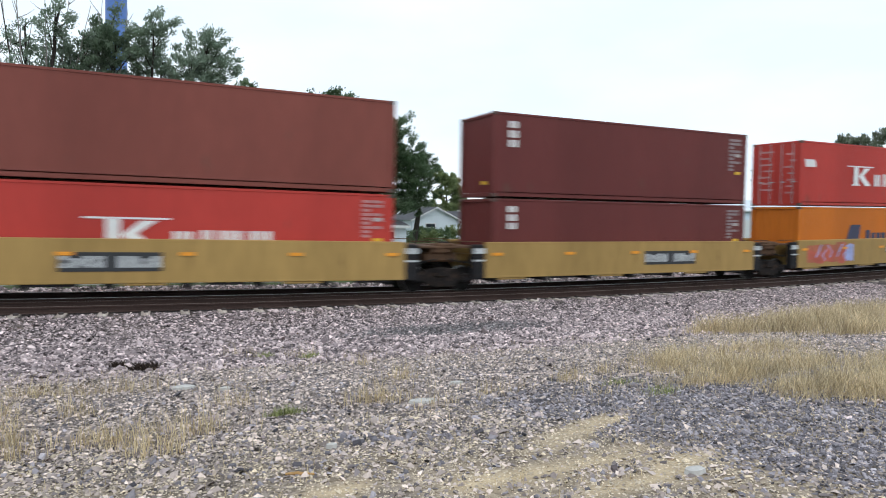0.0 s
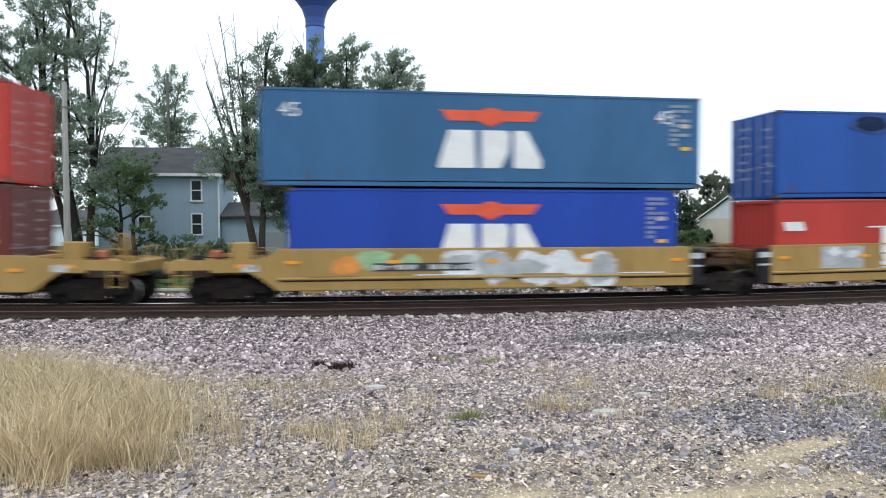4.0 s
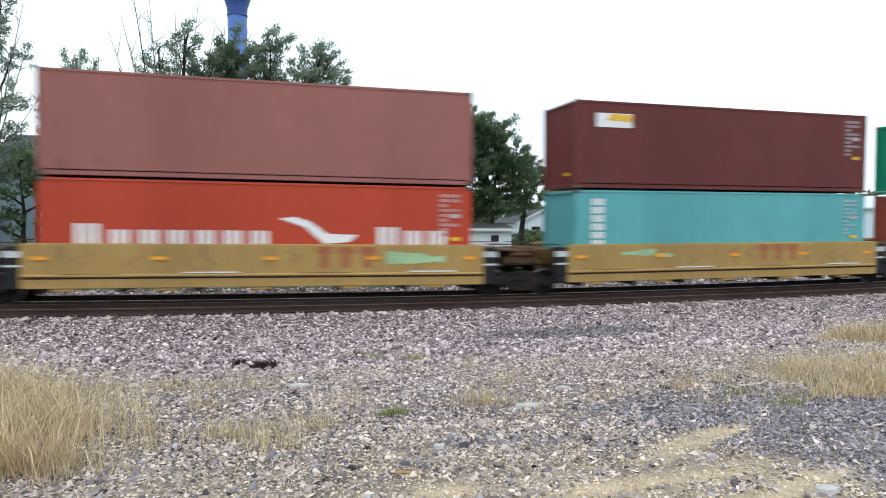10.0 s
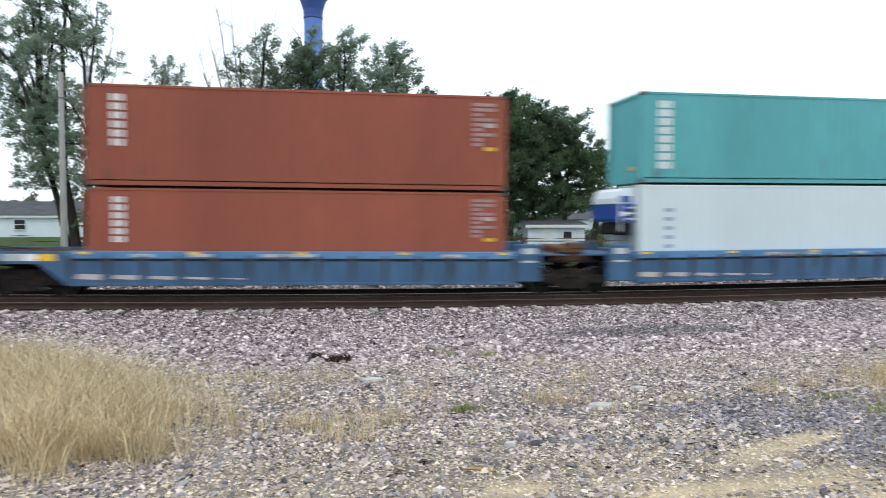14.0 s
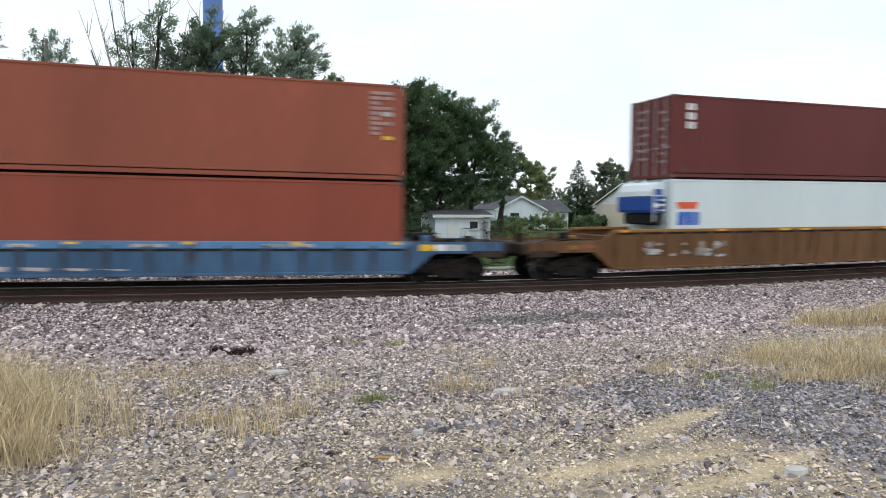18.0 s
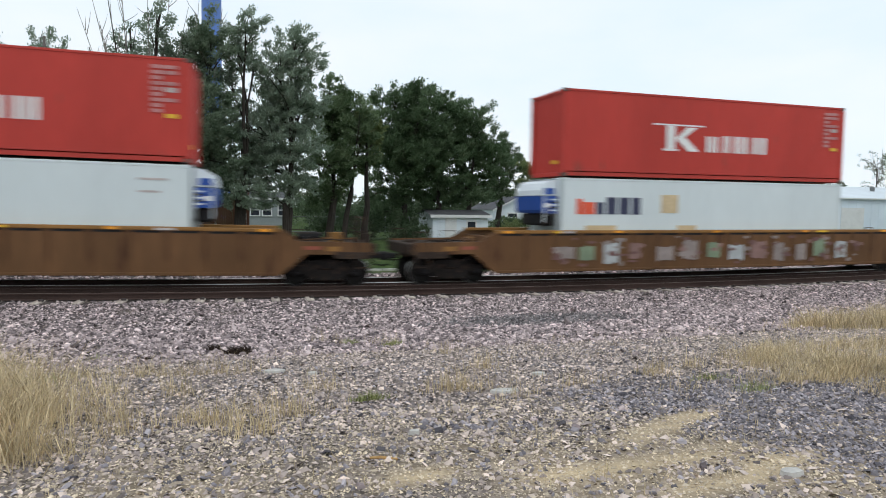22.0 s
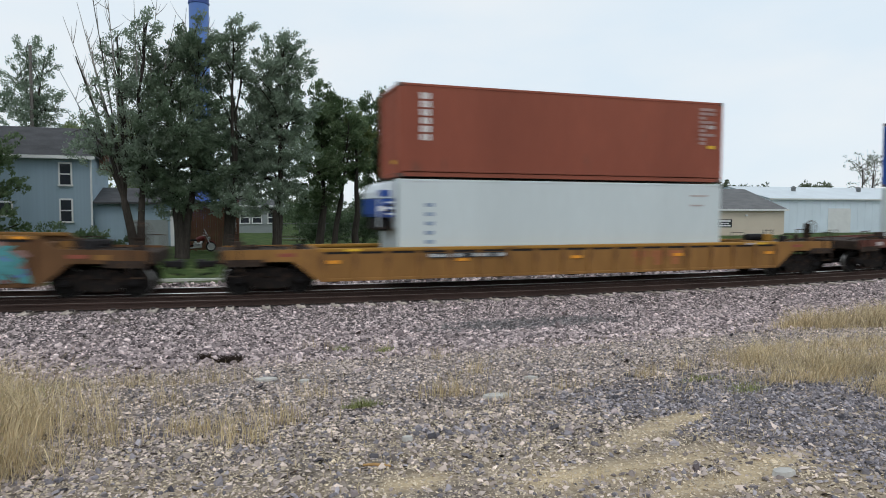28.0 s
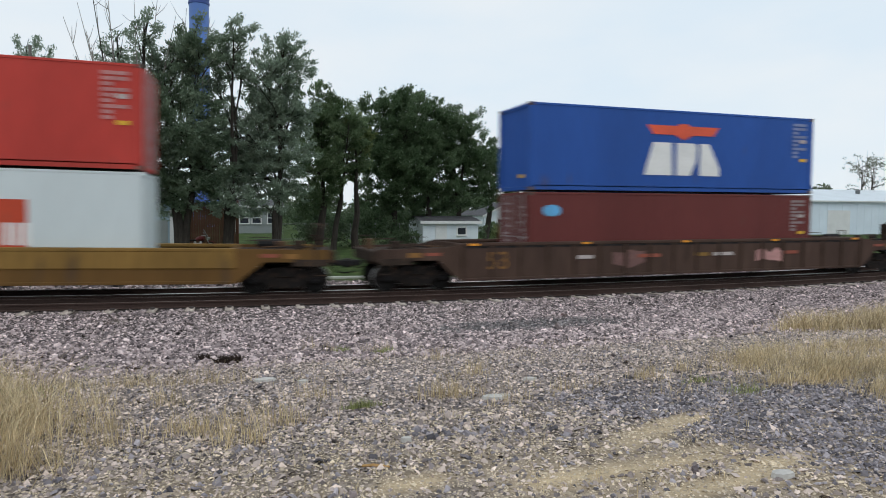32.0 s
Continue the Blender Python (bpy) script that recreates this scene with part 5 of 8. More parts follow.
def side_panel_plate(car, x0, x1, z0, z1, dark=True, y=-1.466):
    """A black plate with pale bars where the car's marks stand."""
    p = part("marking_plate", Geo().box(x0, x1, y - 0.006, y, z0, z1), BLACKP if dark else TRIM, car, "black plate with pale blocks")
    n = 9 if x1 - x0 > 2 else 5
    for i in range(n):
        if i == n // 2:
            continue
        a, b = x0 + (i + 0.1) * (x1 - x0) / n, x0 + (i + 0.86) * (x1 - x0) / n
        part("lettering_bar", Geo().box(a, b, y - 0.01, y - 0.0062, z0 + 0.2 * (z1 - z0), z1 - (0.2 + 0.12 * (i % 3 == 1)) * (z1 - z0)), LABELGREY, p)


def three_blocks(car, x0, x1, z0, z1, mat=BROWNP, y=-1.463):
    w = (x1 - x0) / 3
    for i in range(3):
        a = x0 + i * w
        part("lettering_block", Geo().box(a, a + 0.8 * w, y - 0.004, y, z1 - 0.22, z1), mat, car)
        part("lettering_block", Geo().box(a + 0.2 * w, a + 0.6 * w, y - 0.004, y, z0, z1 - 0.221), mat, car)


FADED_RED = material("faded_red_marking", (0.28, 0.07, 0.04), 0.6, 0, 0.15, 1.5, 12, bump=0.04)


def side_number(car, text, x, z, size, y=-1.4935, mat=PALE):
    """Painted figures on a car's side."""
    c = bpy.data.curves.new("side_number", "FONT")
    c.body, c.size, c.extrude = text, size, 0.002
    o = bpy.data.objects.new("side_number_source", c)
    me = bpy.data.meshes.new_from_object(o)
    bpy.data.objects.remove(o)
    me.transform(Matrix.Rotation(radians(90), 4, "X"))
    part("side_number", me, mat, car, f"pale painted figures {text}", (x, y, z))


STD, HC = 2.591, 2.896
FLOOR = 0.565


def stack(u, lower, upper, lower_left_doors=False, upper_left_doors=False, gens=()):
    (lc, lh, lk), (uc, uh, uk) = lower[:3], upper[:3]
    container(lc, lh, lk, u, FLOOR, lower_left_doors, where="in a well car")
    L = upper[3] if len(upper) > 3 else 2 * HALF
    top = container(uc, uh, uk, u, FLOOR + lh + 0.045, upper_left_doors, L, where="stacked on top")
    if L > 13:
        for x in (-L / 2 + 0.55, L / 2 - 1.5):
            side_number(top, "45", x, uh - 0.85, 0.6, -1.2195, WHITE)
    for side in gens:
        genset(side, u, FLOOR + lh)


def art(reach, bogie=None):
    return ("art", reach, bogie)


def end(reach=9.5, bogie=7.75):
    return ("end", reach, bogie)


BIG = ("end", 11.4, 9.93)
# three-unit yellow car
c1 = well_car(1.4, "plain", art(7.86, 7.86), art(7.86, 7.86), 1)
stack(1.4, ("red", STD, "wedge_low"), ("brown", HC, ""))
side_panel_plate(c1, -3.15, -0.65, 0.78, 1.3)
c2 = well_car(17.12, "plain", art(7.86), art(7.86, 7.86), 2)
stack(17.12, ("maroon", STD, "stack3"), ("maroon", HC, "stack3"))
side_panel_plate(c2, 0.5, 3.1, 0.78, 1.3)
c3 = well_car(32.84, "plain", art(7.86), end(9.45), 3)
stack(32.84, ("orange", STD, "liner"), ("red", HC, "wedge"), False, True)
field(c3, -5.8, -2.3, 0.62, 1.5, "brick", 3)
graffiti(c3, -5.8, -2.3, 0.55, 1.55, ["brick", "red"], 3, 5)
field(c3, -2.9, -2.3, 0.6, 1.5, "lilac", 33)
strokes(c3, -5.4, -2.6, 0.6, 1.5, "lilac", 5, 34, 0.05)
side_panel_plate(c3, 0.35, 3.5, 0.98, 1.3)
# single yellow car
c4 = well_car(53.03, "single", end(9.6, 8.1), end(9.5, 8.15), 4)
stack(53.03, ("maroon", HC, "stack3"), ("red", HC, "wedge"))
side_panel_plate(c4, -4.8, -2.0, 1.0, 1.24)
# five-unit yellow car with graffiti
c5 = well_car(72.84, "yellow", end(9.5), art(7.85, 7.85), 5)
stack(72.84, ("royal", HC, "wing_low"), ("steel", HC, "wing", 13.716), False, True)
graffiti(c5, -1.5, 4.0, 0.45, 1.6, ["white", "white", "white", "grey"], 5, 5)
graffiti(c5, -4.8, -2.2, 0.9, 1.6, ["green", "orange"], 55, 3)
side_panel_plate(c5, -3.6, -0.6, 0.98, 1.22)
c6 = well_car(88.54, "yellow", art(7.85), art(7.79, 7.79), 6)
stack(88.54, ("red", STD, "wedge_low"), ("blue", HC, "wing_soot"), False, True)
field(c6, -4.6, -3.0, 0.84, 1.62, "grey", 6, 0.06)
graffiti(c6, -4.4, -3.2, 1.1, 1.6, ["white"], 61, 2)
field(c6, 1.0, 4.2, 0.95, 1.6, "brick", 62, 0.3)
graffiti(c6, -2.3, 2.3, 0.85, 1.62, ["grey", "white"], 66, 7)
spatter(c6, 4.2, 6.1, 1.0, 1.62, ["white", "grey"], 67, 12, 0.5, 0.2)
spatter(c6, -2.3, 4.0, 0.9, 1.62, ["dust", "brick", "white"], 671, 14, 0.7, 0.22)
strokes(c6, 1.8, 4.2, 1.0, 1.6, "brick", 4, 68, 0.12)
strokes(c6, -2.0, 2.0, 0.95, 1.5, "grey", 9, 65, 0.05)
c7 = well_car(104.11, "yellow", art(7.79), art(7.79, 7.79), 7)
stack(104.11, ("teal", STD, "stackbar"), ("blue", HC, "wing"))
field(c7, -5.0, -4.2, 0.9, 1.6, "lilac", 70, 0.2)
field(c7, -4.2, -2.7, 0.86, 1.64, "white", 71, 0.03)
field(c7, -2.9, -1.0, 0.86, 1.64, "black", 72, 0.03)
field(c7, -1.0, 0.0, 0.86, 1.64, "white", 73, 0.03)
field(c7, 0.0, 1.95, 0.86, 1.64, "black", 74, 0.06)
strokes(c7, -2.6, -1.1, 0.9, 1.6, "grey", 4, 75, 0.1)
strokes(c7, 0.2, 1.8, 0.9, 1.6, "grey", 4, 76, 0.1)
field(c7, -2.8, -1.8, 0.88, 1.0, "cyan", 78, 0.2)
field(c7, 0.5, 1.9, 0.88, 1.0, "cyan", 79, 0.2)
field(c7, -2.2, -1.4, 1.25, 1.36, "white", 701, 0.3)
field(c7, 0.9, 1.8, 1.2, 1.32, "white", 702, 0.3)
field(c7, -0.8, -0.2, 1.15, 1.3, "grey", 703, 0.2)
strokes(c7, 2.0, 3.2, 0.95, 1.62, "orange", 4, 704, 0.12)
field(c7, 0.9, 2.9, 0.52, 0.68, "white", 705, 0.5)
spatter(c7, -2.9, 1.95, 0.88, 1.62, ["black", "grey", "cyan", "navy", "white"], 771, 14, 0.5, 0.16)
spatter(c7, 1.9, 3.4, 0.9, 1.6, ["brick", "orange", "dust"], 772, 10, 0.5, 0.25)
spatter(c7, 3.0, 5.7, 0.95, 1.6, ["white", "dust", "white"], 77, 16, 0.7, 0.22)
spatter(c7, -6.2, 6.2, 0.47, 0.7, ["dust", "white"], 773, 12, 0.9, 0.12)
c8 = well_car(119.68, "yellow", art(7.79), art(7.85, 7.85), 8)
stack(119.68, ("salmon", STD, "lowblock"), ("maroon", HC, "stack3"), True)
field(c8, -6.5, -4.6, 0.8, 1.66, "lilac", 80, 0.2)
field(c8, -0.6, 0.5, 0.42, 1.66, "lilac", 81, 0.1)
field(c8, -6.2, -4.8, 0.43, 0.74, "lilac", 82, 0.2)
graffiti(c8, -5.2, -0.5, 1.05, 1.6, ["pink", "rose"], 84, 9)
spatter(c8, -5.1, -0.5, 1.05, 1.64, ["red", "lilac", "pink", "brick", "dust", "pink"], 83, 26, 0.55, 0.2)
spatter(c8, -4.9, -0.6, 1.3, 1.64, ["red", "white", "black"], 85, 12, 0.35, 0.1)
spatter(c8, -5.6, -0.5, 0.86, 1.08, ["cyan", "white", "cyan", "teal"], 86, 22, 0.8, 0.16)
spatter(c8, -5.7, -0.6, 0.46, 0.72, ["moss", "green", "lilac", "green", "dust"], 88, 18, 0.7, 0.24)
spatter(c8, 0.4, 1.9, 1.1, 1.6, ["white", "grey", "white"], 89, 14, 0.5, 0.22)
spatter(c8, 1.8, 6.2, 0.9, 1.62, ["dust", "brick", "grey"], 891, 12, 1.0, 0.4)
spatter(c8, -6.4, 0.4, 0.5, 1.64, ["dust"], 892, 16, 0.4, 0.12)
c9 = well_car(135.38, "yellow", art(7.85), end(9.55), 9)
stack(135.38, ("hotred", HC, "bird"), ("midblue", STD, ""), False, True)
graffiti(c9, -5.2, -0.9, 1.05, 1.62, ["lilac", "pink", "rose"], 92, 8)
spatter(c9, -5.3, -0.9, 1.05, 1.64, ["pink", "lilac", "rose", "white", "red"], 91, 22, 0.5, 0.2)
spatter(c9, -5.3, -0.9, 0.95, 1.64, ["black", "brown"], 93, 14, 0.4, 0.1)
spatter(c9, -5.5, -0.7, 0.84, 1.08, ["cyan", "teal", "cyan", "white"], 94, 20, 0.7, 0.15)
spatter(c9, -5.4, -0.9, 0.46, 0.72, ["green", "moss", "grey", "black"], 95, 16, 0.6, 0.2)
field(c9, -0.7, 1.6, 0.82, 1.62, "lilac", 99, 0.3)
spatter(c9, -0.8, 1.8, 0.46, 1.62, ["grey", "dust", "white", "lilac"], 992, 16, 0.7, 0.3)
spatter(c9, 3.4, 6.2, 1.05, 1.6, ["white", "grey", "white"], 97, 14, 0.6, 0.22)
side_panel_plate(c9, 0.1, 3.2, 0.98, 1.24)
# five-unit yellow car
c10 = well_car(155.38, "yellow", end(9.5), art(7.85, 7.85), 10)
stack(155.38, ("salmon", HC, "bird"), ("midblue", HC, ""), True)
strokes(c10, -6, 6, 0.9, 1.6, "brown", 6, 101, 0.02)
strokes(c10, 1.0, 6.0, 1.0, 1.6, "brick", 5, 102, 0.04)
side_panel_plate(c10, -3.2, 0.0, 0.98, 1.26)
c11 = well_car(171.08, "yellow", art(7.85), art(7.86, 7.86), 11)
stack(171.08, ("hotred", HC, "bird_bright"), ("dusty", HC, ""))
strokes(c11, -6, 1.0, 0.9, 1.6, "brown", 8, 111, 0.02)
field(c11, 3.4, 5.2, 0.95, 1.5, "green", 112, 0.4)
three_blocks(c11, 1.3, 3.2, 0.98, 1.6)
c12 = well_car(186.81, "yellow", art(7.86), art(7.83, 7.83), 12)
stack(186.81, ("teal", HC, "stackbar"), ("maroon", HC, "flagyellow"))
strokes(c12, -2.0, 6, 0.9, 1.6, "brown", 7, 121, 0.02)
three_blocks(c12, 1.0, 2.9, 1.02, 1.6)
graffiti(c12, -4.6, -2.5, 1.15, 1.5, ["green"], 12, 3)
c13 = well_car(202.47, "yellow", art(7.83), art(7.82, 7.82), 13)
stack(202.47, ("rust", HC, "lozenge"), ("green", HC, "green9"))
strokes(c13, -6, 0.6, 0.9, 1.6, "brown", 7, 131, 0.02)
strokes(c13, -5, -1, 0.9, 1.6, "brick", 4, 132, 0.04)
three_blocks(c13, 0.9, 2.8, 1.0, 1.6)
graffiti(c13, 2.9, 5.0, 1.15, 1.5, ["green"], 13, 3)
c14 = well_car(218.11, "yellow", art(7.82), end(9.4), 14)
stack(218.11, ("rust", HC, ""), ("green", STD, "green9"), False, True)
strokes(c14, -6, 0.0, 0.9, 1.6, "brown", 7, 141, 0.02)
strokes(c14, 4.2, 6, 0.9, 1.6, "grey", 4, 142, 0.04)
side_panel_plate(c14, 1.1, 4.0, 0.98, 1.26)
# five-unit blue car
well_car(238.05, "blue", end(9.5, 7.88), art(8.27, 8.27), 15)
stack(238.05, ("orange_brown", STD, "stack6"), ("orange_brown", HC, "stack6"))
well_car(254.59, "blue", art(8.27), art(8.65, 8.65), 16)
stack(254.59, ("white", HC, "reefer_plain"), ("teal", HC, "stackbar"), gens=(-1,))
well_car(271.88, "blue", art(8.65), art(8.61, 8.61), 17)
stack(271.88, ("white", HC, "reefer"), ("orange_brown", HC, "stack6"), False, True, gens=(-1,))
well_car(289.09, "blue", art(8.61), art(8.25, 8.25), 18)
stack(289.09, ("white", HC, "reefer"), ("orange_brown", HC, "stack6"), gens=(-1,))
well_car(305.59, "blue", art(8.25), end(9.5, 7.65), 19)
stack(305.59, ("rust", STD, ""), ("orange_brown", HC, "stack6"), False, True)
# three-unit rusty ochre car
c20 = well_car(327.36, "ochre", end(11.9, 9.9), art(9.92, 9.92), 20)
stack(327.36, ("white", HC, "reefer"), ("maroon", HC, "stack3"), False, True, gens=(-1,))
spatter(c20, -7.6, -3.9, 0.7, 1.3, ["dust", "grey", "dust"], 20, 7, 0.6, 0.3)
well_car(347.20, "ochre", art(9.92), art(9.92, 9.92), 21)
stack(347.20, ("white", HC, "reefer"), ("navy", STD, ""), gens=(-1,))
well_car(367.04, "ochre", art(9.92), BIG, 22)
stack(367.04, ("white", HC, "reefer_plain"), ("red", HC, "wedge_bare"), True, True, gens=(1,))
# single cars
c23 = well_car(390.72, "ochre", BIG, BIG, 23)
stack(390.72, ("white", HC, "reefer_patch"), ("red", HC, "wedge_bare"), gens=(-1,))
patch = random.Random(23)
for i in range(13):
    x = -6.6 + i * 1.02 + patch.uniform(-0.1, 0.1)
    field(c23, x, x + patch.uniform(0.4, 0.8), patch.uniform(0.5, 0.75), patch.uniform(1.2, 1.5), ("dust", "moss", "grey", "dustrose", "dust")[i % 5], 230 + i, 0.15)
spatter(c23, -6.6, 7.0, 0.5, 1.5, ["brown", "dustrose", "dust", "brown"], 250, 16, 0.5, 0.3)
c24 = well_car(414.34, "ochre", BIG, BIG, 24)
stack(414.34, ("white", HC, "reefer_plain"), ("red", HC, "wedge_bare"), gens=(-1,))
field(c24, -4.0, -2.3, 0.45, 1.35, "grey", 24, 0.2)
strokes(c24, -3.9, -2.5, 0.5, 1.3, "lilac", 3, 240, 0.1)
graffiti(c24, -2.1, 6.8, 0.95, 1.52, ["cyan", "navy", "cyan"], 244, 12)
graffiti(c24, -2.5, 7.0, 0.45, 1.0, ["rose", "brick", "rose"], 245, 12)
spatter(c24, -2.0, 6.8, 0.9, 1.54, ["cyan", "brown", "cyan", "navy", "grey"], 242, 24, 0.55, 0.28)
spatter(c24, -2.4, 6.9, 0.44, 1.0, ["brick", "brown", "rose", "dustrose", "red"], 241, 24, 0.6, 0.25)
strokes(c24, -1.9, 6.7, 0.5, 1.5, "brown", 12, 246, 0.06)
strokes(c24, -1.9, 6.7, 0.6, 1.5, "cyan", 11, 247, 0.07)
spatter(c24, -3.9, -2.4, 0.5, 1.4, ["grey", "lilac", "white", "brown"], 248, 12, 0.5, 0.25)
spatter(c24, -7.5, -4.0, 0.6, 1.3, ["brown", "dust"], 249, 8, 0.6, 0.16)
well_car(438.10, "ochre_low", BIG, BIG, 25)
stack(438.10, ("white", HC, "reefer_name"), ("brown", HC, "lozenge"), True, gens=(1,))
c26 = well_car(461.92, "ochre", BIG, BIG, 26)
stack(461.92, ("white", HC, "reefer_plain"), ("orange_brown", HC, "stack6"), True, True)
spatter(c26, -8.2, -2.6, 0.46, 1.56, ["dustrose", "brown", "rose", "dust", "brown", "dustrose", "brown"], 261, 22, 0.7, 0.4)
strokes(c26, -7.8, -2.8, 0.5, 1.5, "dustrose", 8, 262, 0.1)
spatter(c26, -2.8, 2.6, 0.46, 1.56, ["moss", "dust", "brown", "moss", "teal", "dustrose", "brown"], 266, 20, 0.7, 0.45)
strokes(c26, -2.6, 2.4, 0.5, 1.5, "brown", 9, 265, 0.07)
spatter(c26, 1.8, 4.2, 0.46, 1.56, ["rose", "dustrose", "brown"], 268, 18, 0.6, 0.4)
spatter(c26, 3.6, 8.4, 0.46, 1.56, ["teal", "brown", "teal", "navy", "dustrose", "teal"], 267, 22, 0.8, 0.45)
strokes(c26, 4.2, 8.3, 0.5, 1.5, "teal", 8, 271, 0.12)
c27 = well_car(486.22, "warm", BIG, BIG, 27)
stack(486.22, ("white", HC, "reefer_plain"), ("orange_brown", HC, "stack6"), gens=(-1,))
three_blocks(c27, 2.2, 4.4, 0.6, 1.1)
side_panel_plate(c27, -5.2, -2.6, 1.0, 1.16, y=-1.503)
c28 = well_car(510.10, "oxide", BIG, BIG, 28)
stack(510.10, ("white", HC, "wing_white"), ("blue", HC, "wordtop"), True, gens=(1,))
well_car(534.00, "grimy", BIG, BIG, 29)
stack(534.00, ("white", HC, "wedge_panel"), ("red", HC, "wedge"), True)
c30 = well_car(557.77, "dark", BIG, BIG, 30)
side_number(c30, "53", -7.7, 0.66, 0.8, mat=CHORD)
for i, x in enumerate((-4.4, -2.0, 0.4, 1.2, 4.6)):
    part("lettering_bar", Geo().box(x, x + (0.9 if i % 2 else 0.6), -1.494, -1.4895, 0.92, 1.04), (PALE, FADED_RED, GRIMY)[i % 3], c30)
for i, x in enumerate((-3.0, 3.2)):
    field(c30, x, x + 1.3, 0.55, 1.25, "rose" if i else "brown", 300 + i, 0.4)
stack(557.77, ("maroon", STD, "lozenge"), ("blue", HC, "wing"), True)


# ---- the far side: houses, sheds, tower, trees ----
def leaf_mesh(name, sprays, size, per, seed, wind=(0.45, 0.0, 0.25)):
    """Leaf blades in sprays. sprays: rows of (x, y, z, radius, outward x, y, z); per: blades in a spray of 0.4 m."""
    r = np.random.RandomState(seed)
    sp = np.asarray(sprays, float)
    pick = np.repeat(np.arange(len(sp)), np.maximum(3, 1.65 * per * (sp[:, 3] / 0.4) ** 2).astype(int))
    n = len(pick)
    rad = sp[pick, 3:4]
    way = sp[pick, 4:7] + np.array(wind)
    way /= np.linalg.norm(way, axis=1, keepdims=True) + 1e-6
    d = r.normal(size=(n, 3))
    d /= np.linalg.norm(d, axis=1, keepdims=True)
    d *= rad * r.rand(n, 1) ** 0.5 * np.array((0.85, 0.85, 0.62))
    p = sp[pick, :3] + d + way * rad * r.uniform(-0.55, 0.75, (n, 1))
    a = way * 1.1 + r.normal(size=(n, 3)) * 0.55
    a /= np.linalg.norm(a, axis=1, keepdims=True)
    b = np.cross(np.array((0, 0, 1.0)) + r.normal(size=(n, 3)) * 0.75, a)
    b /= np.linalg.norm(b, axis=1, keepdims=True) + 1e-6
    s = 1.12 * size * (0.6 + 0.8 * r.rand(n, 1))
    v = np.stack([p - a * s, p + b * s * 0.45, p + a * s, p - b * s * 0.45], 1).reshape(-1, 3)
    return raw_mesh(name, v, np.arange(4 * n), 4)


def leaf_cloud(name, centres, radii, count, size, seed, squash=0.8):
    """Leaf sprays round given places, about count blades in all."""
    r = np.random.RandomState(seed)
    sprays = []
    for c, rad in zip(centres, radii):
        for _ in range(5):
            d = r.normal(size=3)
            d /= np.linalg.norm(d)
            k = rad * r.rand() ** 0.4
            sprays.append((c[0] + d[0] * k, c[1] + d[1] * k, c[2] + d[2] * k * squash, rad * r.uniform(0.32, 0.6), d[0], d[1], d[2] + 0.4))
    total = sum((q[3] / 0.4) ** 2 for q in sprays)
    return leaf_mesh(name, sprays, size, count / total * 0.9, seed)


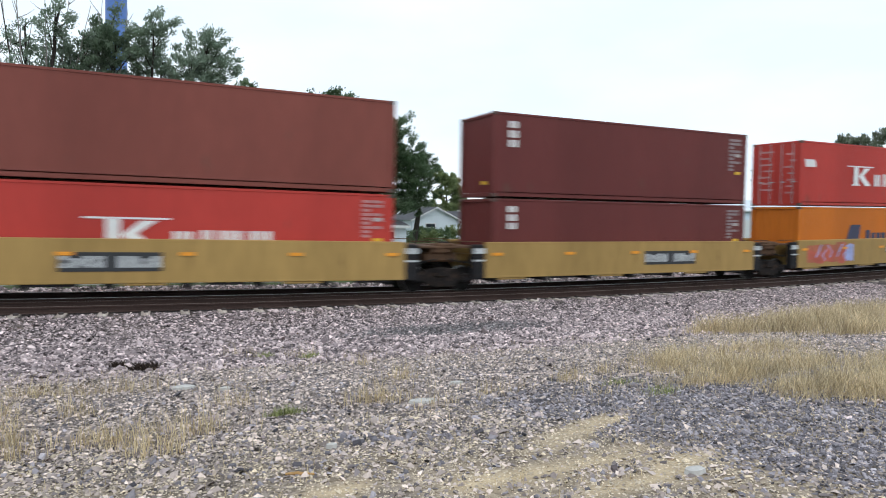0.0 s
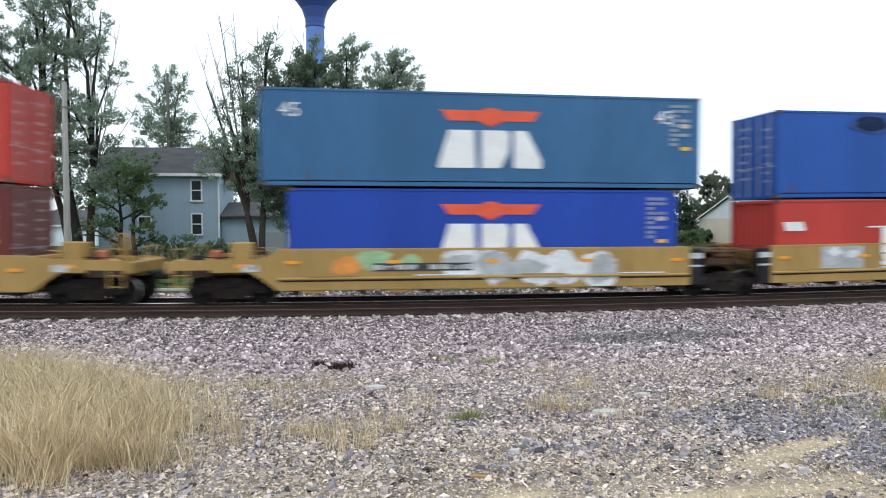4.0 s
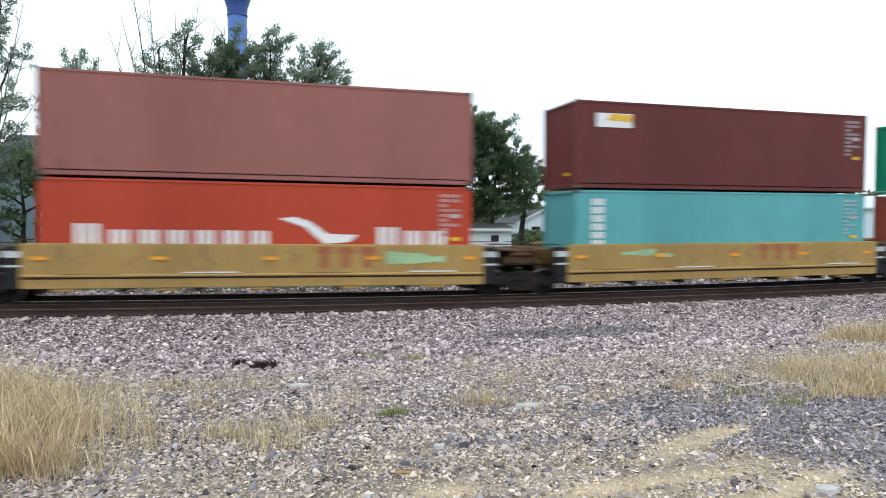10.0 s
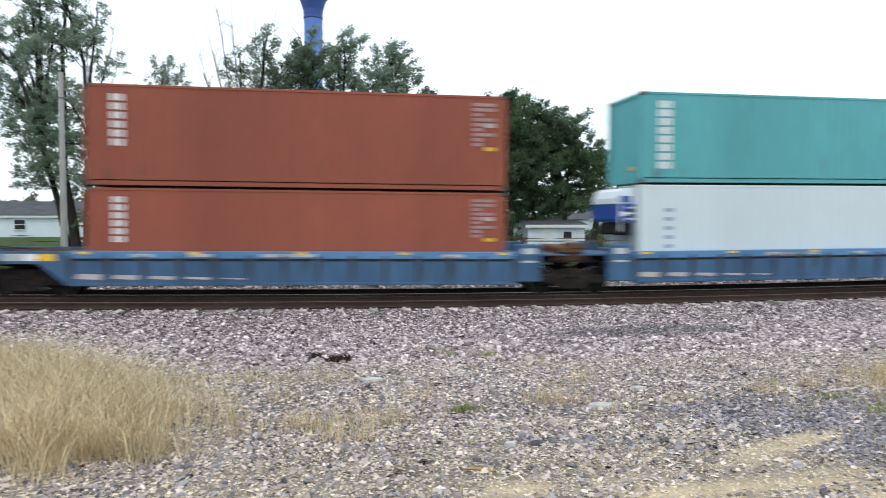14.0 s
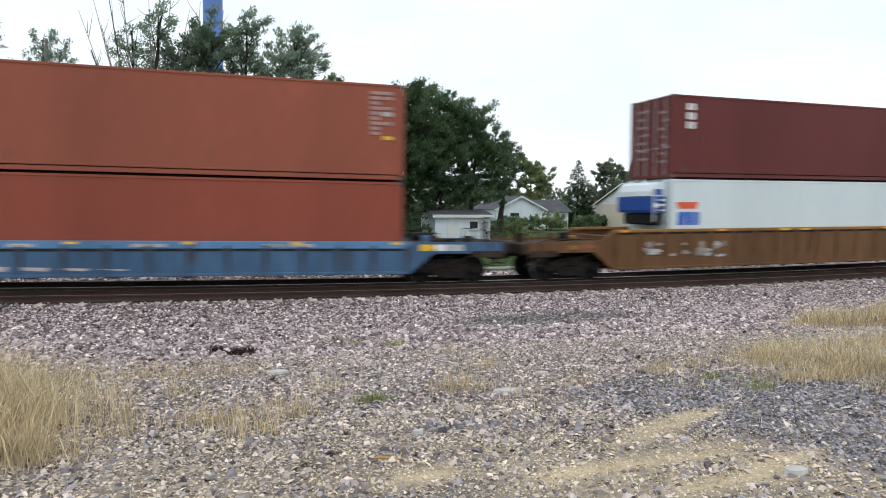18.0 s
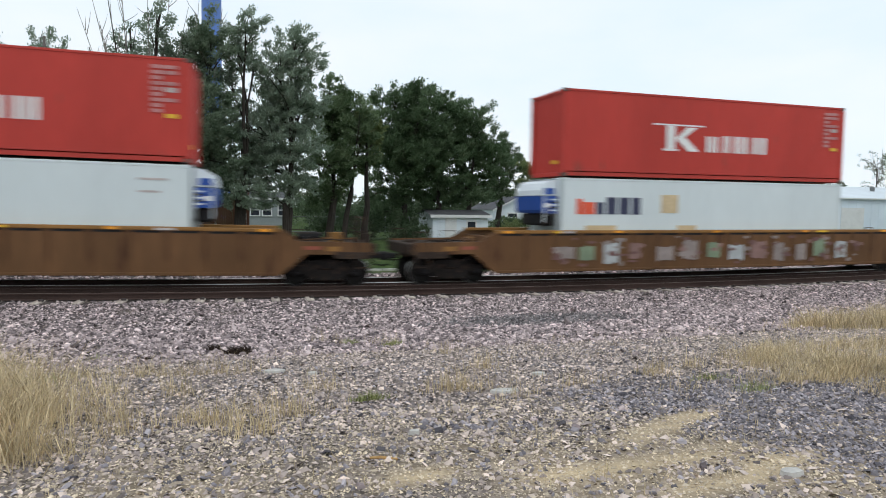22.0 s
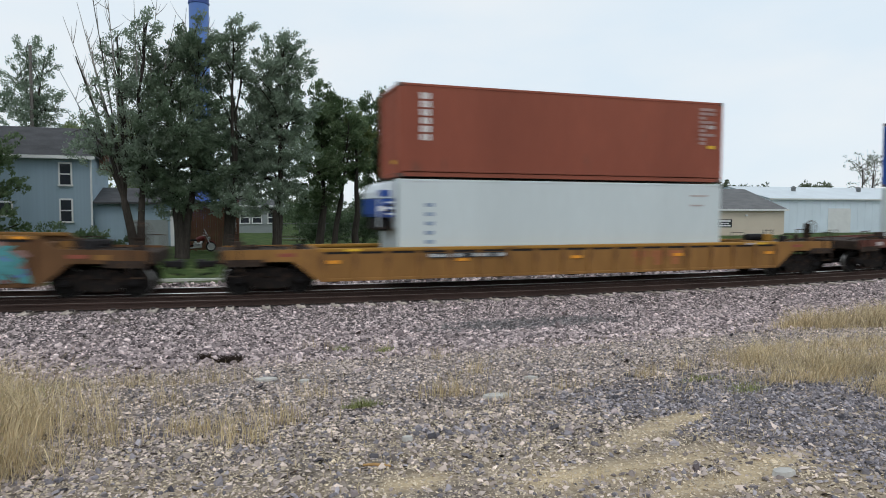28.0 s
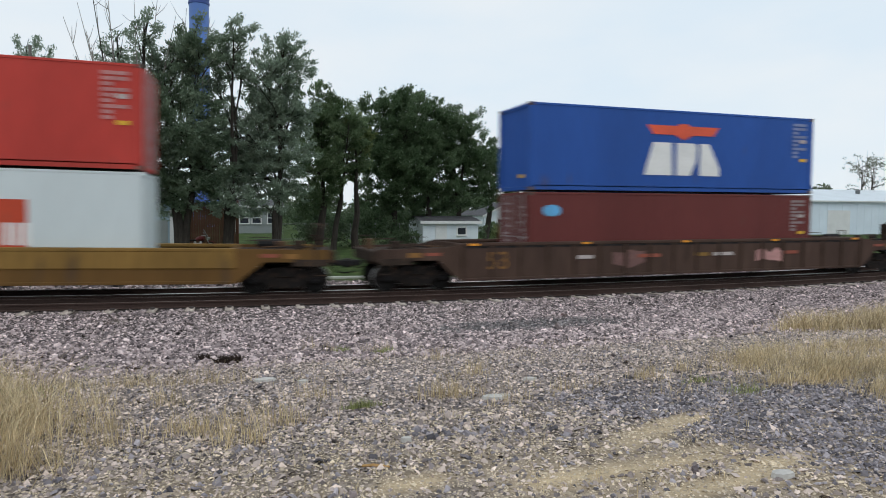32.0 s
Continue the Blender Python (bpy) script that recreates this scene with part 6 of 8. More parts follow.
def crown_tree(at, lobes, trunks, leaf, label, seed, spray=0.42, per=62, size=0.085, deep=0.8, bare=(), upright=0.3):
    """A tree whose crown is made of lobes: rows of (x, height, half width, half height, fill from 0 to 1).
    trunks: rows of (x at the foot, x at the fork, height of the fork, thickness); bare: dead stems, rows of (x, height, thickness)."""
    rng = random.Random(seed)
    t = thing("tree", label, "tree", "trees beyond the track", at)
    forks, wood = [], []
    for x0, x1, h, r0 in trunks:
        y1 = rng.uniform(-0.3, 0.3)
        part("trunk", Geo().tube([(x0, 0, -0.25), (x0 + 0.1 * (x1 - x0), 0, 0.25), (x0 + 0.45 * (x1 - x0) + rng.uniform(-0.08, 0.08), 0.4 * y1, 0.5 * h), (x1, y1, h), (x1 + 0.15 * (x1 - x0), y1, h * 1.12)],
                                 [r0 * 1.5, r0 * 1.08, r0 * 0.92, r0 * 0.8, r0 * 0.5], 10), BARK, t)
        forks.append(Vector((x1, y1, h)))
        wood.append(Geo())
    sprays = []
    for x, z, rx, rz, fill in lobes:
        rx, rz = 1.28 * rx, 1.1 * rz
        y = rng.uniform(-deep, deep) * 1.1
        c = Vector((x, y, z))
        i = min(range(len(forks)), key=lambda k: abs(forks[k].x - x) + 0.3 * abs(forks[k].z - z))
        f = forks[i]
        mid = f.lerp(c, 0.5) + Vector((rng.uniform(-0.2, 0.2) - 0.18 * (c.x - f.x), rng.uniform(-0.2, 0.2), 0.12 * abs(c.z - f.z) * (1 if c.z > f.z else 0.3)))
        k = 0.022 + 0.009 * (c - f).length
        part("branch", Geo().tube([f, f.lerp(mid, 0.5) + Vector((rng.uniform(-0.1, 0.1), 0, 0)), mid, mid.lerp(c, 0.5) + Vector((rng.uniform(-0.12, 0.12), 0, 0)), c, c + Vector((rng.uniform(-0.2, 0.3), 0, 0.8 * rz))],
                                  [k * 1.25, k * 1.1, k * 0.85, k * 0.6, k * 0.4, 0.012], 6), BARK, t)
        n = max(4, int(round(4.3 * fill * rx * rz / spray ** 2)))
        for j in range(n):
            d = Vector((rng.gauss(0, 1), rng.gauss(0, 1), rng.gauss(0, 1))).normalized()
            q = rng.random() ** 0.42
            p = c + Vector((1.12 * d.x * rx * q, d.y * max(deep, 0.8 * rx) * q, 1.12 * d.z * rz * q))
            sprays.append((p.x, p.y, p.z, spray * rng.uniform(0.6, 1.25), d.x, d.y, d.z + upright))
            if j % 4 == 0:
                b = mid.lerp(c, rng.uniform(0.3, 1.0))
                wood[i].tube([b, b.lerp(p, 0.55) + Vector((0, 0, 0.08)), p], [0.028, 0.018, 0.007], 4)
    for g in wood:
        if g.v:
            tagged(part("twig", g, BARK, t, "thin forking twigs"), kind="stuff")
    for x, z, r0 in bare:
        f = min(forks, key=lambda k: abs(k.x - 0.4 * x))
        q = Vector((x, rng.uniform(-0.5, 0.5), z))
        bow = Vector((0.12 * (f.x - x), 0, -0.04 * z))
        st = part("dead_stem", Geo().tube([f, f.lerp(q, 0.35) + bow * 0.7, f.lerp(q, 0.7) + bow * 0.6, q], [r0, r0 * 0.8, r0 * 0.55, r0 * 0.22], 7), BARKPALE if r0 < 0.06 else BARK, t, "bare dead stem")
        g = Geo()
        for _ in range(6):
            b = f.lerp(q, rng.uniform(0.6, 0.97)) + bow * 0.4
            side = Vector((rng.uniform(-0.75, 0.75), rng.uniform(-0.3, 0.3), rng.uniform(0.35, 1.3)))
            g.tube([b, b + side * 0.5 + Vector((0.1 * side.x, 0, 0)), b + side], [0.022, 0.014, 0.005], 4)
        tagged(part("twig", g, BARKPALE, st), kind="stuff")
    part("crown", leaf_mesh("crown", sprays, size, per, seed), leaf, t)
    return t


def tree(at, height, spread, leaf, label, seed, trunks=1, base=0.25, leaves=9000, size=0.16, bare=0, clump=1.0, limbs=9, squash=0.85, category="tree", lean=(0, 0), top=0.55):
    """A tapered trunk, limbs that fork from it, and a crown of leaf clumps round their ends."""
    rng = random.Random(seed)
    t = thing("tree", label, category, "trees beyond the track", at)
    tips, radii = [], []
    for k in range(trunks):
        off = (rng.uniform(-1, 1) * spread * 0.25 * (trunks > 1), rng.uniform(-0.5, 0.5) * spread * 0.2 * (trunks > 1))
        top_at = (off[0] * 2.2 + lean[0] + rng.uniform(-0.4, 0.4), off[1] * 2 + lean[1], height * rng.uniform(0.82, 0.95))
        r0 = height * 0.02 / math.sqrt(trunks) + 0.06
        stem = [Vector((off[0] + (top_at[0] - off[0]) * f ** 1.2 + rng.uniform(-0.15, 0.15), off[1] + (top_at[1] - off[1]) * f, top_at[2] * f - 0.2 * (f == 0))) for f in (0, 0.12, 0.3, 0.5, 0.7, 0.88, 1.0)]
        part("trunk", Geo().tube(stem, [r0 * 1.35, r0, r0 * 0.85, r0 * 0.65, r0 * 0.45, r0 * 0.25, 0.03], 9), BARK, t)
        tips.append(stem[-1]), radii.append(0.16 * spread * clump)
        g = Geo()
        for j in range(limbs):
            f = base + (1 - base) * (j + rng.random()) / limbs * 0.93
            i = min(5, int(f * 6.999))
            p0 = stem[i].lerp(stem[i + 1], min(1, max(0, f * 7 - i)))
            ang = rng.uniform(0, 2 * math.pi)
            wide = spread * (0.5 + 0.5 * math.sin(math.pi * min(1, max(0.05, (f - base * 0.6) / (1.05 - base * 0.6))) ** top)) * rng.uniform(0.55, 1.0) * 0.62
            q = p0 + Vector((wide * math.cos(ang), wide * math.sin(ang), wide * rng.uniform(0.25, 0.75)))
            q.z = min(q.z, height)
            mid = p0.lerp(q, 0.5) + Vector((0, 0, -0.05 * wide + rng.uniform(-0.1, 0.2)))
            rr = r0 * (1 - f) * 0.55 + 0.03
            g.tube([p0, mid, q], [rr, rr * 0.65, 0.015], 6)
            tips.append(q), radii.append(0.15 * spread * clump)
            for _ in range(7):
                f2 = rng.uniform(0.35, 1.1)
                tips.append(p0.lerp(q, f2) + Vector((rng.uniform(-1, 1), rng.uniform(-1, 1), rng.uniform(-0.7, 1.0))) * 0.2 * spread * f2)
                radii.append(0.13 * spread * clump * rng.uniform(0.5, 1.2))
            if j % 2 == 0:
                g.tube([mid, mid.lerp(tips[-1], 0.6), tips[-1]], [rr * 0.5, rr * 0.3, 0.01], 5)
        tagged(part("branch", g, BARK, t, "forking branches"), kind="stuff")
    for j in range(bare):
        ang, z0 = rng.uniform(0, 2 * math.pi), height * rng.uniform(0.5, 0.75)
        q0 = Vector((lean[0] + math.cos(ang) * spread * 0.2, math.sin(ang) * spread * 0.2, z0))
        q1 = q0 + Vector((rng.uniform(-1.6, 0.6), rng.uniform(-0.5, 0.5), height * rng.uniform(0.25, 0.42)))
        qm = q0.lerp(q1, 0.5) + Vector((rng.uniform(-0.3, 0.3), 0, 0))
        g = Geo().tube([q0, qm, q1], [0.07, 0.045, 0.012], 5)
        for _ in range(5):
            a0 = q0.lerp(q1, rng.uniform(0.3, 0.9))
            g.tube([a0, a0 + Vector((rng.uniform(-0.7, 0.7), rng.uniform(-0.3, 0.3), rng.uniform(0.3, 1.0)))], [0.025, 0.006], 4)
        part("dead_branch", g, BARKPALE, t, "bare dead branch")
    if leaves:
        part("crown", leaf_cloud("crown", tips, radii, leaves, size * 0.62, seed, squash), leaf, t)
    return t


def conifer(at, height, width, seed):
    """A pointed fir: whorls of drooping boughs that shorten towards the tip."""
    rng = random.Random(seed)
    t = thing("conifer_tree", "dark green pointed fir tree", "tree", "trees beyond the track", at)
    part("trunk", Geo().tube([(0, 0, -0.2), (0, 0, height * 0.97)], [height * 0.022, 0.02], 8), BARK, t)
    sprays = []
    for i in range(34):
        f = i / 34
        for j in range(int(22 - 17 * f)):
            a = rng.uniform(0, 6.3)
            r = width / 2 * (1 - f) ** 0.85 * rng.uniform(0.35, 1.0)
            sprays.append((r * math.cos(a), r * math.sin(a), height * (0.06 + 0.93 * f) - 0.12 * r, 0.075 * width * (1.1 - 0.75 * f), math.cos(a), math.sin(a), -0.2))
    part("crown", leaf_mesh("crown", sprays, 0.09 * height / 9, 30, seed, (0, 0, 0)), LEAF_FIR, t)
    return t


def window(parent, x, y, z, w, h, mat=TRIM, sash=True):
    """A window on a wall that faces -y; x, z its lower left corner."""
    f = part("window", Geo().box(x - 0.1, x, y - 0.06, y + 0.02, z - 0.1, z + h + 0.1).box(x + w, x + w + 0.1, y - 0.06, y + 0.02, z - 0.1, z + h + 0.1).box(
        x, x + w, y - 0.06, y + 0.02, z + h, z + h + 0.12).box(x - 0.14, x + w + 0.14, y - 0.1, y + 0.02, z - 0.14, z - 0.02), mat, parent)
    part("pane", Geo().box(x, x + w, y - 0.02, y - 0.005, z - 0.02, z + h), GLASSY, f, "dark window glass")
    if sash:
        part("sash_bar", Geo().box(x, x + w, y - 0.045, y - 0.021, z + h * 0.5 - 0.04, z + h * 0.5 + 0.04), mat, f)


def boards(parent, x0, x1, z0, z1, y, mat, step=0.16):
    """Lapped boards, each a part, on a wall that faces -y."""
    n = round((z1 - z0) / step)
    t = (z1 - z0) / n
    me = Geo().add([(x0, -0.016, 0), (x1, -0.016, 0), (x1, -0.005, t), (x0, -0.005, t), (x0, 0, 0), (x1, 0, 0), (x0, 0, t), (x1, 0, t)],
                   [(0, 1, 2, 3), (0, 4, 5, 1), (0, 3, 6, 4), (1, 5, 7, 2), (3, 2, 7, 6)]).mesh("siding_board")
    for k in range(n):
        part("siding_board", me, mat, parent, at=(0, y, z0 + k * t))


def grey_house():
    """Two-storey house with blue-grey siding; its long wall faces the track."""
    h = thing("house", "two-storey blue-grey clapboard house with grey shingle roof behind trees", "house", at=(0, 0, FAR_Z))
    y, x0, x1, eave = 52.0, -17.6, -9.0, 6.45
    boards(part("wall", Geo().box(x0, x1, y, y + 7.0, 0, eave), SIDING, h), x0, x1, 0.3, eave, y, SIDING)
    g = Geo().add([(x0 - 0.3, y - 0.45, eave - 0.1), (x1 + 0.3, y - 0.45, eave - 0.1), (x1 + 0.3, y + 3.5, eave + 2.25), (x0 - 0.3, y + 3.5, eave + 2.25),
                   (x0 - 0.3, y + 7.45, eave - 0.1), (x1 + 0.3, y + 7.45, eave - 0.1), (x0 - 0.3, y - 0.45, eave - 0.22), (x1 + 0.3, y - 0.45, eave - 0.22)],
                  [(0, 1, 2, 3), (3, 2, 5, 4), (0, 6, 7, 1), (0, 3, 4), (1, 5, 2)])
    roof = part("roof", g, SHINGLE, h)
    for k in range(15):
        u0, u1 = k / 15, (k + 1) / 15
        part("shingle_course", Geo().add([(x0 - 0.31, y - 0.45 + 3.95 * u0, eave - 0.06 + 2.35 * u0), (x1 + 0.31, y - 0.45 + 3.95 * u0, eave - 0.06 + 2.35 * u0), (x1 + 0.31, y - 0.45 + 3.95 * u1, eave - 0.072 + 2.35 * u1), (x0 - 0.31, y - 0.45 + 3.95 * u1, eave - 0.072 + 2.35 * u1)], [(0, 1, 2, 3)]), SHINGLE, roof)
    part("fascia", Geo().box(x0 - 0.32, x1 + 0.32, y - 0.5, y - 0.455, eave - 0.26, eave - 0.04), TRIM, h, "white eaves board")
    part("corner_board", Geo().box(x1 - 0.08, x1 + 0.03, y - 0.05, y + 0.05, 0, eave - 0.15), TRIM, h)
    for xa in (-10.95,):
        window(h, xa, y - 0.03, 4.45, 0.66, 1.42)
        window(h, xa, y - 0.03, 1.9, 0.66, 1.45)
    window(h, -14.75, y - 0.03, 2.35, 0.8, 0.8, sash=False)
    boards(part("annex", Geo().box(-8.98, -3.7, y + 0.6, y + 5, 0, 3.3), SIDING, h), -8.98, -3.96, 0.2, 3.3, y + 0.6, SIDING)
    part("annex_roof", Geo().add([(-9.0, y + 0.2, 3.25), (-3.4, y + 0.2, 3.25), (-3.4, y + 4.5, 4.4), (-9.0, y + 4.5, 4.4), (-9.0, y + 0.2, 3.12), (-3.4, y + 0.2, 3.12)], [(0, 1, 2, 3), (0, 4, 5, 1)]), SHINGLE, h)
    part("porch_roof", Geo().box(-19.4, -17.3, y - 0.9, y + 2, 2.5, 2.62), SHINGLE, h)
    for xa in (-19.2, -17.9, -18.5):
        part("porch_post", Geo().box(xa - 0.07, xa + 0.07, y - 0.8, y - 0.66, 0, 2.5), TRIM, h)
    part("porch_rail", Geo().box(-19.2, -17.6, y - 0.78, y - 0.7, 0.75, 0.83), TRIM, h)
    part("chimney", Geo().box(-8.9, -8.3, y + 2.4, y + 3.0, 5.5, 7.9, 0.03), WOODBROWN, h)
    # the annex's shade on this door is put into its grey colour
    part("garage_door", Geo().box(-6.7, -4.1, y + 0.53, y + 0.56, 0.05, 1.95, 0.01), SIDING_GREY, h, "garage door greyed for the shade it stands in")
    part("corner_board", Geo().box(-3.95, -3.7, y + 0.5, y + 0.6, 0, 2.7), TRIM, h)
    return h


grey_house()


def gabled(name, label, x0, x1, y0, depth, wall, ridge, along_x, wall_mat, roof_mat, category="house", overhang=0.3):
    """A plain gabled building: ridge along x, or along y with its gable to the track."""
    h = thing(name, label, category, at=(0, 0, FAR_Z))
    y1, o = y0 + depth, overhang
    part("wall", Geo().box(x0, x1, y0, y1, 0, wall), wall_mat, h)
    if along_x:
        ym = (y0 + y1) / 2
        part("roof", Geo().add([(x0 - o, y0 - o, wall), (x1 + o, y0 - o, wall), (x1 + o, ym, ridge), (x0 - o, ym, ridge), (x0 - o, y1 + o, wall), (x1 + o, y1 + o, wall)],
                               [(0, 1, 2, 3), (3, 2, 5, 4)]), roof_mat, h)
        for x in (x0, x1):
            part("gable", Geo().add([(x, y0, wall), (x, y1, wall), (x, ym, ridge - 0.1), (x + (0.1 if x == x0 else -0.1), y0, wall), (x + (0.1 if x == x0 else -0.1), y1, wall), (x + (0.1 if x == x0 else -0.1), ym, ridge - 0.1)], [(0, 1, 2), (3, 5, 4), (0, 2, 5, 3)]), wall_mat if wall_mat != WALLBEIGE else WALLWHITE, h)
        part("fascia", Geo().box(x0 - o, x1 + o, y0 - o - 0.04, y0 - o, wall - 0.2, wall + 0.02), TRIM, h)
    else:
        xm = (x0 + x1) / 2
        part("roof", Geo().add([(x0 - o, y0 - o, wall), (xm, y0 - o, ridge), (xm, y1 + o, ridge), (x0 - o, y1 + o, wall), (x1 + o, y0 - o, wall), (x1 + o, y1 + o, wall)],
                               [(0, 1, 2, 3), (1, 4, 5, 2)]), roof_mat, h)
        part("gable", Geo().add([(x0, y0 - 0.01, wall), (x1, y0 - 0.01, wall), (xm, y0 - 0.01, ridge - 0.12), (x0, y0 + 0.1, wall), (x1, y0 + 0.1, wall), (xm, y0 + 0.1, ridge - 0.12)], [(0, 1, 2), (3, 5, 4)]), wall_mat, h)
        for s, xe in ((-1, x0 - o), (1, x1 + o)):
            part("bargeboard", Geo().plate_xz([(xe, wall - 0.18), (xe, wall), (xm, ridge), (xm, ridge - 0.18)], y0 - o - 0.05, y0 - o - 0.01), TRIM, h)
    return h


# white shed with a small window
shed = gabled("shed", "small white clapboard shed with one dark window", 14.2, 18.7, 48.0, 4.0, 1.95, 2.35, True, WALLWHITE, SHINGLE, "shed", 0.25)
boards(shed, 14.2, 18.7, 0.05, 1.94, 47.99, WALLWHITE, 0.18)
window(shed, 17.0, 47.98, 0.95, 0.65, 0.5, sash=False)
part("door", Geo().box(15.2, 16.1, 47.93, 47.975, 0.05, 1.8), TRIM, shed)
# white house with a gable
cottage = gabled("cottage", "white cottage with a grey gabled roof behind bushes", 28.0, 34.0, 70.0, 8.0, 2.3, 3.9, False, WALLWHITE, SHINGLE)
window(cottage, 29.7, 69.97, 1.0, 1.1, 0.9)
part("wing", Geo().box(34.05, 38.2, 72.0, 78.0, 0, 2.1), WALLWHITE, cottage)
part("wing_roof", Geo().add([(34.0, 71.6, 2.05), (38.6, 71.6, 2.05), (38.6, 75, 3.5), (34.0, 75, 3.5), (34.0, 78.4, 2.05), (38.6, 78.4, 2.05)], [(0, 1, 2, 3), (3, 2, 5, 4)]), SHINGLE, cottage)
# beige workshop, its gable turned to the south-west
def workshop():
    h = thing("workshop", "beige metal workshop with grey roof, white garage door and small sign", "workshop", at=(43.6, 62.0, FAR_Z), turn=0.0)
    L, D, wall, ridge = 18.4, 14.5, 3.02, 5.5
    part("wall", Geo().box(0, L, 0, D, 0, wall), WALLBEIGE, h)
    part("gable", Geo().add([(0, 0, wall), (0, D, wall), (0, D / 2, ridge)], [(0, 1, 2)]).add([(L, 0, wall), (L, D, wall), (L, D / 2, ridge)], [(0, 2, 1)]), TRIM, h, "white gable")
    for s in (0, 1):
        part("bargeboard", Geo().add([(-0.34, -0.4 + s * (D + 0.8), wall - 0.2), (-0.34, D / 2, ridge - 0.05), (-0.34, D / 2, ridge + 0.12), (-0.34, -0.4 + s * (D + 0.8), wall - 0.03), (-0.3, -0.4 + s * (D + 0.8), wall - 0.2), (-0.3, D / 2, ridge - 0.05), (-0.3, D / 2, ridge + 0.12), (-0.3, -0.4 + s * (D + 0.8), wall - 0.03)],
                                     [(0, 1, 2, 3), (4, 7, 6, 5), (0, 4, 5, 1), (3, 2, 6, 7)]), TRIM, h)
    part("roof", Geo().add([(-0.3, -0.4, wall - 0.05), (L + 0.3, -0.4, wall - 0.05), (L + 0.3, D / 2, ridge + 0.1), (-0.3, D / 2, ridge + 0.1), (-0.3, D + 0.4, wall - 0.05), (L + 0.3, D + 0.4, wall - 0.05)],
                           [(0, 1, 2, 3), (3, 2, 5, 4)]), SHINGLE_PALE, h)
    part("fascia", Geo().box(-0.3, L + 0.3, -0.45, -0.41, wall - 0.2, wall), TRIM, h)
    d = part("garage_door", Geo().box(3.6, 7.4, -0.06, -0.003, 0, 1.9), TRIM, h, "white sectional garage door")
    for k in range(4):
        part("door_panel", Geo().box(3.65, 7.35, -0.085, -0.061, 0.05 + 0.46 * k, 0.46 + 0.46 * k, 0.01), TRIM, d)
    s = part("sign", Geo().box(9.4, 11.3, -0.06, -0.003, 0.95, 1.85), BLACKP, h, "dark sign with pale bars")
    part("lettering_bars", Geo().box(9.6, 11.1, -0.07, -0.061, 1.55, 1.75).box(9.8, 10.9, -0.07, -0.061, 1.32, 1.42).box(9.6, 11.1, -0.07, -0.061, 1.05, 1.2), TRIM, s)
    part("wall_lamp", Geo().box(13.0, 13.3, -0.2, -0.003, 2.2, 2.4, 0.03), TRIM, h)
    h.rotation_euler = (0, 0, radians(-4))
    return h


workshop()


def warehouse():
    h = thing("warehouse", "long white metal warehouse with a low pale roof and green-tinted doors", "warehouse", at=(66.0, 67.0, FAR_Z))
    L, D, wall, ridge = 60.0, 16.0, 4.5, 6.3
    part("wall", Geo().box(0, L, 0, D, 0, wall), WALLMETAL, h)
    part("gable", Geo().add([(0, 0, wall), (0, D, wall), (0, D / 2, ridge)], [(0, 1, 2)]), WALLMETAL, h)
    part("roof", Geo().add([(-0.3, -0.3, wall - 0.05), (L, -0.3, wall - 0.05), (L, D / 2, ridge), (-0.3, D / 2, ridge), (-0.3, D + 0.3, wall - 0.05), (L, D + 0.3, wall - 0.05)], [(0, 1, 2, 3), (3, 2, 5, 4)]), ROOFMETAL, h)
    part("gutter", Geo().box(-0.3, L, -0.38, -0.3, wall - 0.2, wall - 0.02), TRIM, h)
    for k in range(40):
        part("wall_rib", cached(("warehouse_rib",), lambda: Geo().box(-0.03, 0.03, -0.03, -0.002, 0, wall - 0.25)), WALLMETAL, h, at=(0.6 + k * 1.2, 0, 0))
    for k, x in enumerate((9.0, 21.0, 33.0)):
        part("loading_door", Geo().box(x, x + 3.6, -0.08, -0.004, 0, 3.2), TRIM, h)
    for k in range(3):
        part("roof_vent", Geo().lathe_z([(0.3, 0), (0.3, 0.5), (0.42, 0.5), (0.1, 0.75)], 10), FENCE, h, at=(8 + 11 * k, 5.0, 5.55))
    h.rotation_euler = (0, 0, radians(-4))
    return h


warehouse()


def water_tower():
    t = thing("water_tower", "tall blue pedestal water tower with a flared tank", "water tower", at=(-3.9, 120.0, FAR_Z))
    part("pedestal", Geo().lathe_z([(2.1, 0), (1.7, 3), (1.62, 8), (1.6, 14), (1.6, 37.5)], 32), TOWERBLUE, t)
    part("bowl", Geo().lathe_z([(1.6, 37.5), (1.75, 38.8), (2.3, 40.5), (3.4, 42.0), (5.6, 44.0), (7.6, 46.5), (8.2, 49.0), (7.4, 51.5), (5.0, 53.6), (2.0, 54.6), (0.05, 54.8)], 36), TOWERDARK, t, "darker blue tank")
    part("seam_ring", Geo().lathe_z([(1.61, 37.2), (1.72, 37.3), (1.72, 37.6), (1.61, 37.7)], 32), TOWERDARK, t)
    for z in (12, 20, 28):
        part("weld_seam", Geo().lathe_z([(1.62, z), (1.635, z + 0.03), (1.62, z + 0.06)], 32), TOWERBLUE, t)
    return t


TOWERDARK = material("tower_dark_blue_paint", (0.05, 0.10, 0.36), 0.5, 0, 0.05, 0.08, 1.0, bump=0.02)
water_tower()


